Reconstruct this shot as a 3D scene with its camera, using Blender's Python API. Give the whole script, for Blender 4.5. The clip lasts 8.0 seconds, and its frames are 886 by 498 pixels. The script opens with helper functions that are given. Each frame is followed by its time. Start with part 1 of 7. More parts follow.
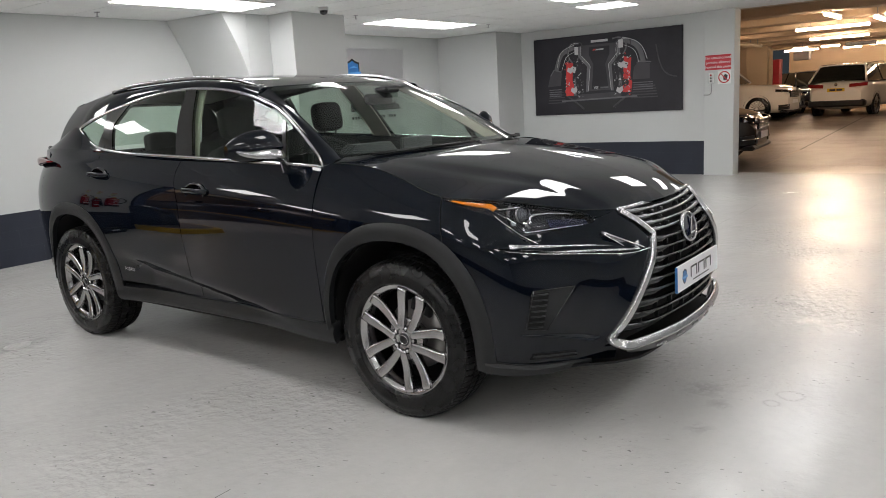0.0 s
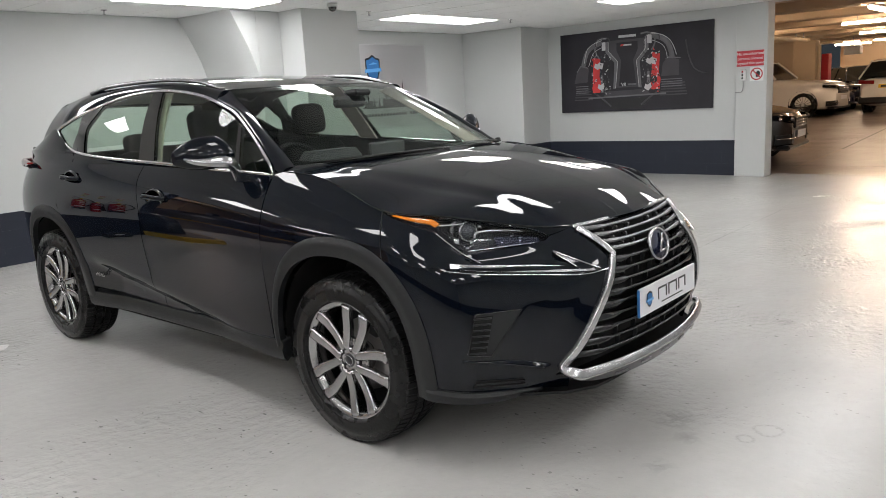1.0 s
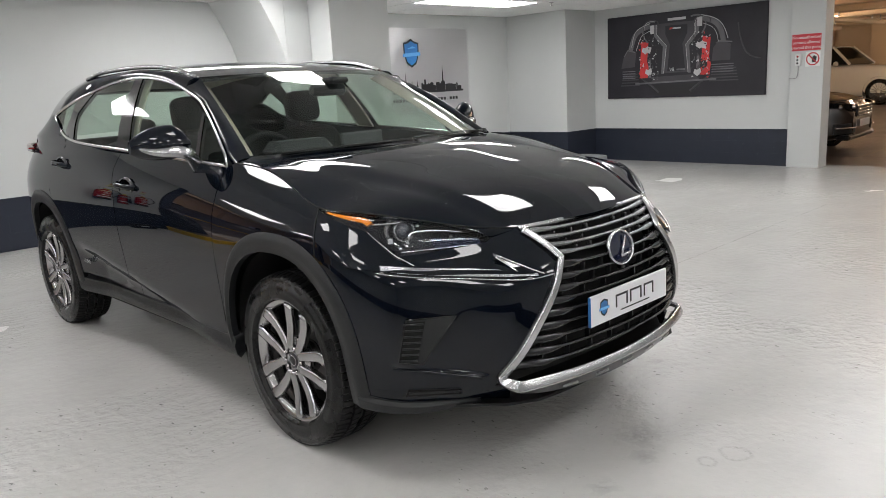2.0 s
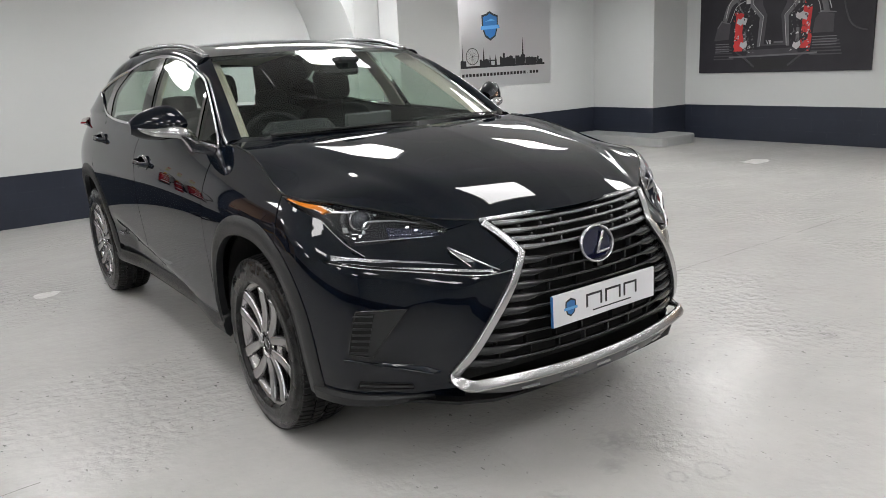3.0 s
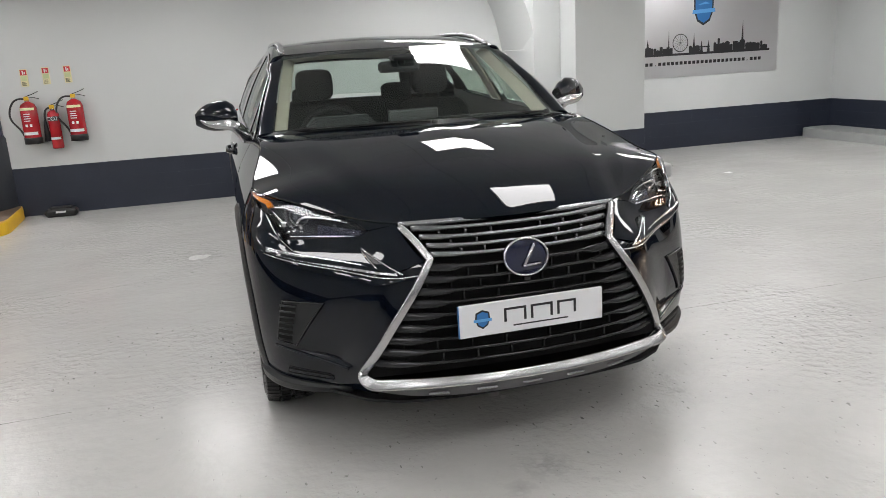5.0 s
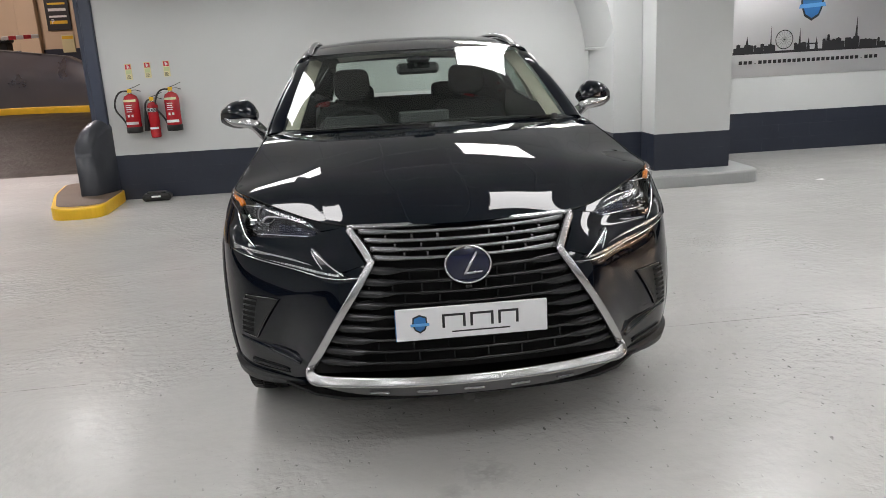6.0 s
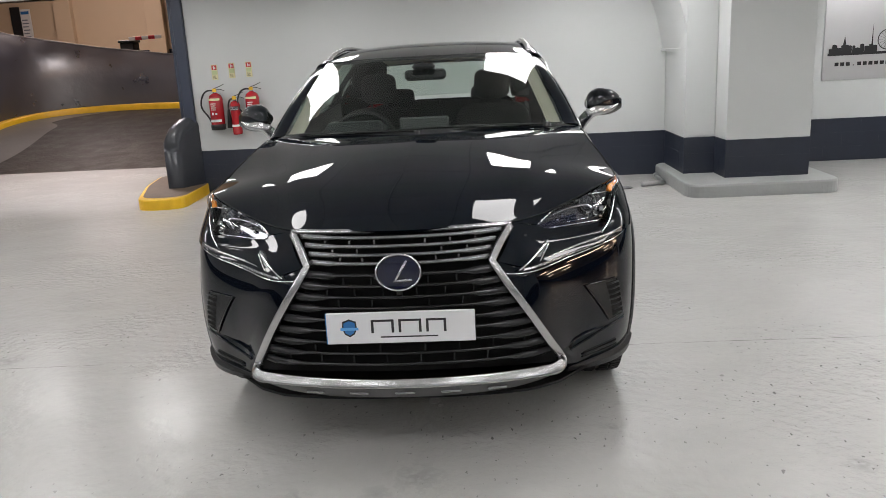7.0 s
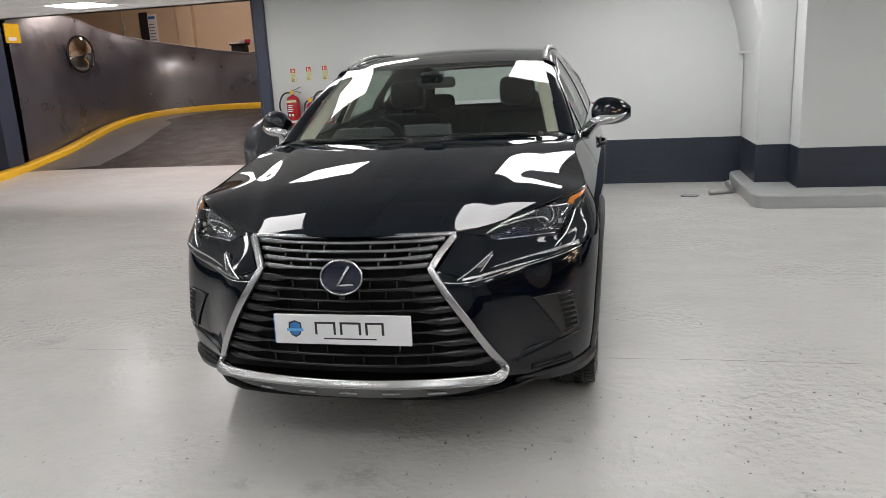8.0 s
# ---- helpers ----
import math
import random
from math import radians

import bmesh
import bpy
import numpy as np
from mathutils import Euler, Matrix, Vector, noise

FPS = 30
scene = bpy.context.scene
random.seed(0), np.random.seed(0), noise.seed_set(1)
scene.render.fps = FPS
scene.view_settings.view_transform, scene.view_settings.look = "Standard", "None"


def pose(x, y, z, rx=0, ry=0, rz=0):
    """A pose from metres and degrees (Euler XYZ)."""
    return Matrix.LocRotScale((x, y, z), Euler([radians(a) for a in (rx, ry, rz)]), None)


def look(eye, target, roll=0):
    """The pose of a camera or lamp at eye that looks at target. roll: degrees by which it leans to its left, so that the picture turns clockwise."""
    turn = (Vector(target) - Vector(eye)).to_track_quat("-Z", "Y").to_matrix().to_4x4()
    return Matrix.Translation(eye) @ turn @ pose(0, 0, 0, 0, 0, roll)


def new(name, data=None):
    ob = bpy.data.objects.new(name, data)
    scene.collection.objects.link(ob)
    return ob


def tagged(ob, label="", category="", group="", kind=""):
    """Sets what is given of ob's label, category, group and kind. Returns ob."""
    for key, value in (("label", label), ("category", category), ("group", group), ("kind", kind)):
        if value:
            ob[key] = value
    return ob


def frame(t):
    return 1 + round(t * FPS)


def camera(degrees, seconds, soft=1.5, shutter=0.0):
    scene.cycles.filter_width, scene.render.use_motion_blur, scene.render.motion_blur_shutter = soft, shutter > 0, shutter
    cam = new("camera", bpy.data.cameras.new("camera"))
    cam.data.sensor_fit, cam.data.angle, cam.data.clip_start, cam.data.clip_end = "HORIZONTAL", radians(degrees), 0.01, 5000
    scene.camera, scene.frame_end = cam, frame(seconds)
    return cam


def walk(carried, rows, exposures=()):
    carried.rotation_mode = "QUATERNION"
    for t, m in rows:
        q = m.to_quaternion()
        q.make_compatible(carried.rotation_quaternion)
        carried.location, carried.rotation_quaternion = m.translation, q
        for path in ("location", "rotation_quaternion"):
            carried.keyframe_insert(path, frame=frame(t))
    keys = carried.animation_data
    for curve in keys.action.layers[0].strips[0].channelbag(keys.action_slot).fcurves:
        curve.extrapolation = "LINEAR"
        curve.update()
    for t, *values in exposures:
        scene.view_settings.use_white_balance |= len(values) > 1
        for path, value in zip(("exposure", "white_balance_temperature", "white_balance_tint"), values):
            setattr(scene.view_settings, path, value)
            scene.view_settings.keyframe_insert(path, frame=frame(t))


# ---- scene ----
cam = camera(60.5, 8.0, 0.55)
PATH = [
    (0, (-3.256, -2.078, 1.355), (-1.7, -0.882, 0.972), -3.4),
    (0.5, (-3.056, -2.138, 1.364), (-1.523, -0.916, 0.972), -3.3),
    (1, (-2.839, -2.253, 1.382), (-1.358, -0.966, 0.99), -3.3),
    (1.5, (-2.615, -2.366, 1.377), (-1.186, -1.026, 0.977), -3.2),
    (3, (-1.946, -2.729, 1.404), (-0.816, -1.151, 0.922), -3.0),
    (3.5, (-1.679, -2.863, 1.389), (-0.684, -1.2, 0.892), -3.0),
    (4, (-1.422, -2.976, 1.411), (-0.583, -1.231, 0.91), -2.9),
    (4.5, (-1.176, -3.138, 1.416), (-0.508, -1.318, 0.922), -3.2),
    (6, (-0.318, -3.401, 1.438), (-0.133, -1.471, 0.948), -3.0),
    (6.5, (-0.003, -3.464, 1.455), (0.02, -1.525, 0.964), -3.0),
    (7, (0.321, -3.462, 1.46), (0.197, -1.525, 0.977), -3.0),
    (7.5, (0.627, -3.446, 1.456), (0.337, -1.524, 0.982), -3.2),
    (8, (0.936, -3.446, 1.479), (0.516, -1.548, 1.009), -3.1),
]
walk(cam, [(t, look(eye, target, roll)) for t, eye, target, roll in PATH], ((0.0, -0.12), (1.5, 0.02), (3.0, 0.03), (4.5, 0.02), (6.0, -0.16), (8.0, -0.20)))

# world: a closed basement, so only a trace of sky beyond the ramp
world = bpy.data.worlds.new("world")
scene.world = world
world.use_nodes = True
world.node_tree.nodes["Background"].inputs[0].default_value = (0.6, 0.7, 0.8, 1)
world.node_tree.nodes["Background"].inputs[1].default_value = 0.05
scene.view_settings.exposure = 0.0

PANEL_GLOW, TUBE_GLOW = 14.9, 70.0


# ---------- materials ----------
def mat(name, color, rough=0.5, metal=0.0, vary=0.12, scale=6.0, bump=0.0, bscale=60.0, coat=0.0, rvary=0.0, ior=1.45):
    m = bpy.data.materials.new(name)
    m.use_nodes = True
    nt = m.node_tree
    b = nt.nodes["Principled BSDF"]
    b.inputs["Roughness"].default_value = rough
    b.inputs["Metallic"].default_value = metal
    b.inputs["Coat Weight"].default_value = coat
    b.inputs["Coat Roughness"].default_value = 0.02
    b.inputs["IOR"].default_value = ior
    tc = nt.nodes.new("ShaderNodeTexCoord")
    n1 = nt.nodes.new("ShaderNodeTexNoise")
    n1.inputs["Scale"].default_value = scale
    n1.inputs["Detail"].default_value = 6
    nt.links.new(tc.outputs["Object"], n1.inputs["Vector"])
    ramp = nt.nodes.new("ShaderNodeMix")
    ramp.data_type = "RGBA"
    ramp.inputs["A"].default_value = (*[max(0, c * (1 - vary)) for c in color], 1)
    ramp.inputs["B"].default_value = (*[min(1, c * (1 + vary)) for c in color], 1)
    nt.links.new(n1.outputs["Fac"], ramp.inputs["Factor"])
    nt.links.new(ramp.outputs["Result"], b.inputs["Base Color"])
    if rvary:
        mr = nt.nodes.new("ShaderNodeMapRange")
        mr.inputs["From Min"].default_value, mr.inputs["From Max"].default_value = 0.3, 0.7
        mr.inputs["To Min"].default_value, mr.inputs["To Max"].default_value = max(0.02, rough - rvary), rough + rvary
        nt.links.new(n1.outputs["Fac"], mr.inputs["Value"])
        nt.links.new(mr.outputs["Result"], b.inputs["Roughness"])
    if bump:
        n2 = nt.nodes.new("ShaderNodeTexNoise")
        n2.inputs["Scale"].default_value = bscale
        n2.inputs["Detail"].default_value = 4
        nt.links.new(tc.outputs["Object"], n2.inputs["Vector"])
        bp = nt.nodes.new("ShaderNodeBump")
        bp.inputs["Strength"].default_value = bump
        bp.inputs["Distance"].default_value = 0.01
        nt.links.new(n2.outputs["Fac"], bp.inputs["Height"])
        nt.links.new(bp.outputs["Normal"], b.inputs["Normal"])
    return m


def glow(name, color, strength):
    m = bpy.data.materials.new(name)
    m.use_nodes = True
    b = m.node_tree.nodes["Principled BSDF"]
    b.inputs["Base Color"].default_value = (0.8, 0.8, 0.8, 1)
    b.inputs["Emission Color"].default_value = (*color, 1)
    b.inputs["Emission Strength"].default_value = strength
    return m


def glass(name, tint, rough=0.0):
    m = bpy.data.materials.new(name)
    m.use_nodes = True
    nt = m.node_tree
    nt.nodes.clear()
    out = nt.nodes.new("ShaderNodeOutputMaterial")
    mix = nt.nodes.new("ShaderNodeMixShader")
    lw = nt.nodes.new("ShaderNodeLayerWeight")
    lw.inputs["Blend"].default_value = 0.5
    pw = nt.nodes.new("ShaderNodeMath")
    pw.operation = "POWER"
    pw.inputs[1].default_value = 4.5
    fr = nt.nodes.new("ShaderNodeMath")
    fr.operation = "MULTIPLY_ADD"
    fr.inputs[1].default_value, fr.inputs[2].default_value = 0.9, 0.045
    nt.links.new(lw.outputs["Facing"], pw.inputs[0])
    nt.links.new(pw.outputs[0], fr.inputs[0])
    tr = nt.nodes.new("ShaderNodeBsdfTransparent")
    tr.inputs["Color"].default_value = (*tint, 1)
    gl = nt.nodes.new("ShaderNodeBsdfGlossy")
    gl.inputs["Roughness"].default_value = rough
    nt.links.new(fr.outputs[0], mix.inputs[0])
    nt.links.new(tr.outputs[0], mix.inputs[1])
    nt.links.new(gl.outputs[0], mix.inputs[2])
    nt.links.new(mix.outputs[0], out.inputs[0])
    return m


def floor_paint(name, base, worn, rough=0.3, rings=(), blots=()):
    """Painted concrete: broad stains, fine grit, patches of higher gloss, shallow unevenness."""
    m = bpy.data.materials.new(name)
    m.use_nodes = True
    nt = m.node_tree
    b = nt.nodes["Principled BSDF"]
    tc = nt.nodes.new("ShaderNodeTexCoord")

    def noise_node(scale, detail, distortion=0.0):
        n = nt.nodes.new("ShaderNodeTexNoise")
        n.inputs["Scale"].default_value = scale
        n.inputs["Detail"].default_value = detail
        n.inputs["Distortion"].default_value = distortion
        nt.links.new(tc.outputs["Object"], n.inputs["Vector"])
        return n

    def span(src, lo, hi, a, c):
        r = nt.nodes.new("ShaderNodeMapRange")
        r.inputs["From Min"].default_value, r.inputs["From Max"].default_value = lo, hi
        r.inputs["To Min"].default_value, r.inputs["To Max"].default_value = a, c
        nt.links.new(src, r.inputs["Value"])
        return r.outputs["Result"]

    def mix(fac, a, c):
        x = nt.nodes.new("ShaderNodeMix")
        x.data_type = "RGBA"
        nt.links.new(fac, x.inputs["Factor"])
        for sock, v in (("A", a), ("B", c)):
            if isinstance(v, tuple):
                x.inputs[sock].default_value = (*v, 1)
            else:
                nt.links.new(v, x.inputs[sock])
        return x.outputs["Result"]

    def stretched(scale, detail, sx, sy, turn):
        mp = nt.nodes.new("ShaderNodeMapping")
        mp.inputs["Scale"].default_value = (sx, sy, 1)
        mp.inputs["Rotation"].default_value = (0, 0, radians(turn))
        nt.links.new(tc.outputs["Object"], mp.inputs["Vector"])
        n = noise_node(scale, detail)
        nt.links.new(mp.outputs[0], n.inputs["Vector"])
        return n

    def times(a, c, op="MULTIPLY"):
        x = nt.nodes.new("ShaderNodeMath")
        x.operation = op
        for sock, v in ((x.inputs[0], a), (x.inputs[1], c)):
            if isinstance(v, float):
                sock.default_value = v
            else:
                nt.links.new(v, sock)
        return x.outputs[0]

    broad, mid, fine = noise_node(0.35, 1), noise_node(1.27, 4), noise_node(20, 4)
    grit, wave = noise_node(70, 3), stretched(2.2, 2, 1.0, 1.7, 35)
    # worn stretches, where the paint is crumbly and pitted; elsewhere it lies smooth
    patch = noise_node(0.85, 5)
    crumb = noise_node(21, 4, 0.0)
    where = span(patch.outputs["Fac"], 0.48, 0.66, 0.0, 1.0)
    # trowel flecks: short dark pits, thick in the worn stretches and rare elsewhere
    dash = stretched(42, 2, 1.0, 0.55, 32)
    col = mix(span(broad.outputs["Fac"], 0.25, 0.75, 0, 1), base, worn)
    col = mix(span(mid.outputs["Fac"], 0.20, 0.90, 0, 0.40), col, tuple(c * 0.72 for c in worn))
    col = mix(span(fine.outputs["Fac"], 0.30, 0.80, 0, 0.14), col, tuple(c * 0.70 for c in worn))
    col = mix(span(wave.outputs["Fac"], 0.25, 0.85, 0, 0.25), col, tuple(min(1, c * 1.18) for c in base))
    flecks = times(span(dash.outputs["Fac"], 0.685, 0.725, 0, 1.0), span(patch.outputs["Fac"], 0.45, 0.60, 0.08, 1.0))
    col = mix(times(flecks, 0.75), col, tuple(c * 0.20 for c in worn))
    def away(x, y, wobble):
        """Distance from a spot of the floor, with an uneven rim."""
        d = nt.nodes.new("ShaderNodeVectorMath")
        d.operation = "DISTANCE"
        nt.links.new(tc.outputs["Object"], d.inputs[0])
        d.inputs[1].default_value = (x, y, 0)
        return times(d.outputs["Value"], times(span(fine.outputs["Fac"], 0.3, 0.7, -1.0, 1.0), wobble), "ADD")

    for x, y, r in rings:
        off = times(times(away(x, y, r * 0.18), r, "SUBTRACT"), 0.0, "ADD")
        ab = nt.nodes.new("ShaderNodeMath")
        ab.operation = "ABSOLUTE"
        nt.links.new(off, ab.inputs[0])
        col = mix(times(span(ab.outputs[0], 0.001, 0.012, 0.28, 0.0), span(grit.outputs["Fac"], 0.35, 0.6, 0.2, 1.0)), col, tuple(c * 0.35 for c in worn))
    for x, y, r in blots:
        col = mix(times(span(away(x, y, r * 0.9), r * 0.2, r, 0.55, 0.0), span(fine.outputs["Fac"], 0.35, 0.65, 0.15, 1.0)), col, tuple(c * 0.42 for c in worn))
    nt.links.new(col, b.inputs["Base Color"])
    nt.links.new(times(span(mid.outputs["Fac"], 0.3, 0.75, rough - 0.03, rough + 0.03), span(patch.outputs["Fac"], 0.42, 0.62, 0.0, 0.03), "ADD"), b.inputs["Roughness"])
    b.inputs["Specular IOR Level"].default_value = 0.43
    h = times(span(fine.outputs["Fac"], 0.3, 0.75, 0, 1.0), span(mid.outputs["Fac"], 0.25, 0.80, 0.10, 0.40))
    h = times(h, times(wave.outputs["Fac"], 0.8), "ADD")
    h = times(h, times(times(span(crumb.outputs["Fac"], 0.38, 0.76, 0, 1.0), 1.3), where), "ADD")
    h = times(h, times(times(grit.outputs["Fac"], 0.30), where), "ADD")
    h = times(h, times(flecks, 0.9), "SUBTRACT")
    bp = nt.nodes.new("ShaderNodeBump")
    bp.inputs["Strength"].default_value = 0.5
    bp.inputs["Distance"].default_value = 0.009
    nt.links.new(h, bp.inputs["Height"])
    nt.links.new(bp.outputs["Normal"], b.inputs["Normal"])
    return m


M_FLOOR = floor_paint("floor_paint", (0.543, 0.537, 0.520), (0.473, 0.468, 0.452), 0.225, ((0.12, -1.35, 0.052), (0.0, -1.30, 0.030)), ((0.03, -1.01, 0.11), (-0.11, -1.11, 0.06), (-0.39, -1.12, 0.06), (0.78, -0.66, 0.05), (1.6, -0.98, 0.07), (-2.3, 0.25, 0.10)))
M_FLOOR_TAN = floor_paint("worn_concrete", (0.165, 0.130, 0.108), (0.09, 0.070, 0.058), 0.33)
M_GUTTER = mat("gutter_concrete", (0.11, 0.107, 0.10), 0.4, vary=0.3, scale=2, bump=0.3, bscale=18)
M_CAP = mat("dull_edge_strip", (0.16, 0.155, 0.15), 0.6, vary=0.2)
M_RAMP = mat("ramp_asphalt", (0.022, 0.018, 0.015), 0.52, vary=0.6, scale=3, bump=1.0, bscale=16, rvary=0.10, ior=1.35)
M_WALL = mat("wall_paint", (0.56, 0.575, 0.57), 0.55, vary=0.03, scale=1.5, bump=0.08, bscale=180)
M_DADO = mat("dado_paint", (0.022, 0.027, 0.042), 0.38, vary=0.2, scale=3, bump=0.12, bscale=40)
M_KERB = mat("kerb_paint", (0.34, 0.35, 0.345), 0.42, vary=0.12, scale=5, bump=0.2, bscale=30)
M_YELLOW = mat("yellow_paint", (0.74, 0.45, 0.02), 0.45, vary=0.18, scale=8, bump=0.15, bscale=50)
M_BEIGE = mat("beige_wall", (0.62, 0.48, 0.33), 0.6, vary=0.05, scale=2, bump=0.1, bscale=90)
M_BLACKWALL = mat("black_gloss_wall", (0.058, 0.058, 0.076), 0.34, vary=0.35, scale=2, bump=0.8, bscale=5, rvary=0.10, ior=2.3)
M_BROWN = mat("dirty_kerb_top", (0.12, 0.085, 0.06), 0.6, vary=0.35, scale=9, bump=0.3)
M_TILE = mat("ceiling_tile", (0.82, 0.83, 0.82), 0.8, vary=0.03, scale=30, bump=0.12, bscale=200)
M_TBAR = mat("ceiling_bar", (0.72, 0.73, 0.72), 0.5, vary=0.03)
M_PANEL = glow("light_diffuser", (1.0, 0.983, 0.985), PANEL_GLOW)
M_TUBE = glow("warm_tube", (1.0, 0.74, 0.52), TUBE_GLOW)
M_WHITEMETAL = mat("white_metal", (0.75, 0.75, 0.74), 0.4, vary=0.03)
M_GREYMETAL = mat("grey_metal", (0.35, 0.35, 0.35), 0.4, metal=0.6, vary=0.1)

M_PAINT = mat("black_car_paint", (0.0016, 0.0031, 0.0070), 0.024, vary=0.05, ior=1.45)
M_CLAD = mat("black_grained_plastic", (0.011, 0.0122, 0.0135), 0.42, vary=0.08, scale=40, bump=0.15, bscale=400)
M_GLOSSBLACK = mat("gloss_black_plastic", (0.002, 0.002, 0.0025), 0.10, vary=0.05, coat=0.6)
# near-black colour in place of the shade inside wells, gaps and cavities
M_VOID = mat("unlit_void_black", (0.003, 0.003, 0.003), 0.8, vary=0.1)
M_CHROME = mat("chrome", (0.72, 0.72, 0.73), 0.10, metal=1.0, vary=0.03)
M_SATIN = mat("satin_silver", (0.50, 0.50, 0.51), 0.24, metal=1.0, vary=0.05)
M_SLAT = mat("grille_grey", (0.24, 0.243, 0.25), 0.26, metal=0.85, vary=0.08)
M_SKID = mat("skid_grey", (0.13, 0.131, 0.135), 0.34, metal=0.7, vary=0.08)
M_SLATLO = mat("grille_black", (0.016, 0.0165, 0.018), 0.20, vary=0.08)
M_RIM = mat("gunmetal_alloy", (0.43, 0.425, 0.43), 0.20, metal=1.0, vary=0.06)
M_RIMDARK = mat("dark_alloy", (0.05, 0.05, 0.053), 0.35, metal=0.8, vary=0.1)
M_TYRE = mat("tyre_rubber", (0.004, 0.0041, 0.0045), 0.27, vary=0.25, scale=9, bump=0.1, bscale=300, ior=1.38, rvary=0.08)
M_TREAD = mat("tread_rubber", (0.008, 0.008, 0.0085), 0.5, vary=0.2, scale=20, bump=0.1, bscale=300, ior=1.3)
M_DISC = mat("brake_disc", (0.30, 0.29, 0.28), 0.35, metal=1.0, vary=0.1)
M_GLASS = glass("clear_glass", (0.78, 0.85, 0.81))
M_GLASSDARK = glass("tinted_glass", (0.58, 0.70, 0.61))
M_LENS = glass("lamp_lens", (0.92, 0.93, 0.95))
M_AMBER = mat("amber_lens", (0.75, 0.22, 0.01), 0.15, vary=0.1, coat=0.6)
M_REDLENS = mat("red_lens", (0.22, 0.008, 0.01), 0.15, vary=0.1, coat=0.6)
M_CREAM = mat("cream_trim", (0.52, 0.49, 0.40), 0.6, vary=0.05)
M_INTERIOR = mat("charcoal_interior", (0.024, 0.027, 0.028), 0.55, vary=0.12, scale=12, bump=0.1, bscale=150)
M_LEATHER = mat("black_leather", (0.014, 0.0150, 0.0155), 0.55, vary=0.12, scale=10, bump=0.2, bscale=120, ior=1.3)
M_DASH = mat("dash_grey", (0.07, 0.075, 0.075), 0.5, vary=0.1, bump=0.1, bscale=200)
M_PLATE = mat("plate_white", (0.74, 0.74, 0.76), 0.32, vary=0.02)
M_INK = mat("ink_black", (0.02, 0.02, 0.022), 0.4, vary=0.05)
M_BLUE = mat("shield_blue", (0.03, 0.16, 0.42), 0.35, vary=0.15)
M_LIGHTBLUE = mat("ribbon_blue", (0.12, 0.36, 0.70), 0.35, vary=0.1)
M_PROJ = mat("projector_glass", (0.06, 0.065, 0.075), 0.05, vary=0.3, scale=60, coat=1.0)
M_LAMPIN = mat("dark_lamp_housing", (0.024, 0.025, 0.030), 0.32, metal=0.4, vary=0.1)
M_BLUELENS = mat("blue_inner_lens", (0.006, 0.008, 0.034), 0.06, vary=0.1, coat=1.0)
M_NAVY = mat("emblem_navy", (0.004, 0.006, 0.032), 0.08, vary=0.1, coat=1.0)
M_REFL = mat("lamp_reflector", (0.6, 0.6, 0.62), 0.12, metal=1.0, vary=0.1)
M_RED = mat("extinguisher_red", (0.38, 0.010, 0.016), 0.22, vary=0.06, coat=0.5)
M_SIGNRED = mat("sign_red", (0.52, 0.03, 0.045), 0.4, vary=0.05)
M_WHITE = mat("sign_white", (0.76, 0.76, 0.75), 0.4, vary=0.03)
M_HOSE = mat("black_rubber", (0.015, 0.015, 0.015), 0.45, vary=0.1)
M_CARD = mat("notice_cream", (0.68, 0.62, 0.36), 0.5, vary=0.05)
M_GREEN = mat("notice_pale_green", (0.50, 0.56, 0.30), 0.5, vary=0.1)


# ---------- mesh helpers ----------
def link(name, verts, faces, material, parent=None, label="", smooth=True):
    me = bpy.data.meshes.new(name)
    me.from_pydata([tuple(map(float, v)) for v in verts], [], [tuple(map(int, f)) for f in faces])
    if smooth:
        me.polygons.foreach_set("use_smooth", [True] * len(me.polygons))
    me.materials.append(material)
    me.update()
    ob = new(name, me)
    ob.parent = parent
    if label:
        ob["label"] = label
    return ob


def part(name, bm, material, parent, label=""):
    me = bpy.data.meshes.new(name)
    bm.to_mesh(me)
    bm.free()
    me.materials.append(material)
    ob = new(name, me)
    ob.parent = parent
    if label:
        ob["label"] = label
    return ob


def thing(name, label, category, at=(0, 0, 0), turn=0.0, group=""):
    ob = new(name)
    ob.matrix_basis = pose(*at, 0, 0, turn)
    return tagged(ob, label, category, group)


def block(x0, x1, y0, y1, z0, z1, c=0.004):
    """A box with chamfered edges, as verts and faces."""
    lo, hi = np.array((x0, y0, z0), float), np.array((x1, y1, z1), float)
    c = min(c, 0.49 * float(min(hi - lo)))
    verts, ids = [], {}
    for i in range(8):
        sg = [(i >> k) & 1 for k in range(3)]
        corner = np.where(sg, hi, lo)
        for ax in range(3):
            p = corner.copy()
            for k in range(3):
                if k != ax:
                    p[k] += -c if sg[k] else c
            ids[i, ax] = len(verts)
            verts.append(p)
    faces = []
    mid = (lo + hi) / 2

    def put(f):
        q = np.array([verts[k] for k in f])
        n = np.cross(q[1] - q[0], q[2] - q[0])
        faces.append(f if n @ (q.mean(0) - mid) > 0 else f[::-1])
    for ax in range(3):
        a, b = [k for k in range(3) if k != ax]
        for sgn in (0, 1):
            base = sgn << ax
            put([ids[base | (i << a) | (j << b), ax] for i, j in ((0, 0), (1, 0), (1, 1), (0, 1))])
        for i in (0, 1):
            for j in (0, 1):
                k0 = (i << a) | (j << b)
                k1 = k0 | (1 << ax)
                put([ids[k0, a], ids[k1, a], ids[k1, b], ids[k0, b]])
    for i in range(8):
        put([ids[i, 0], ids[i, 1], ids[i, 2]])
    return verts, faces


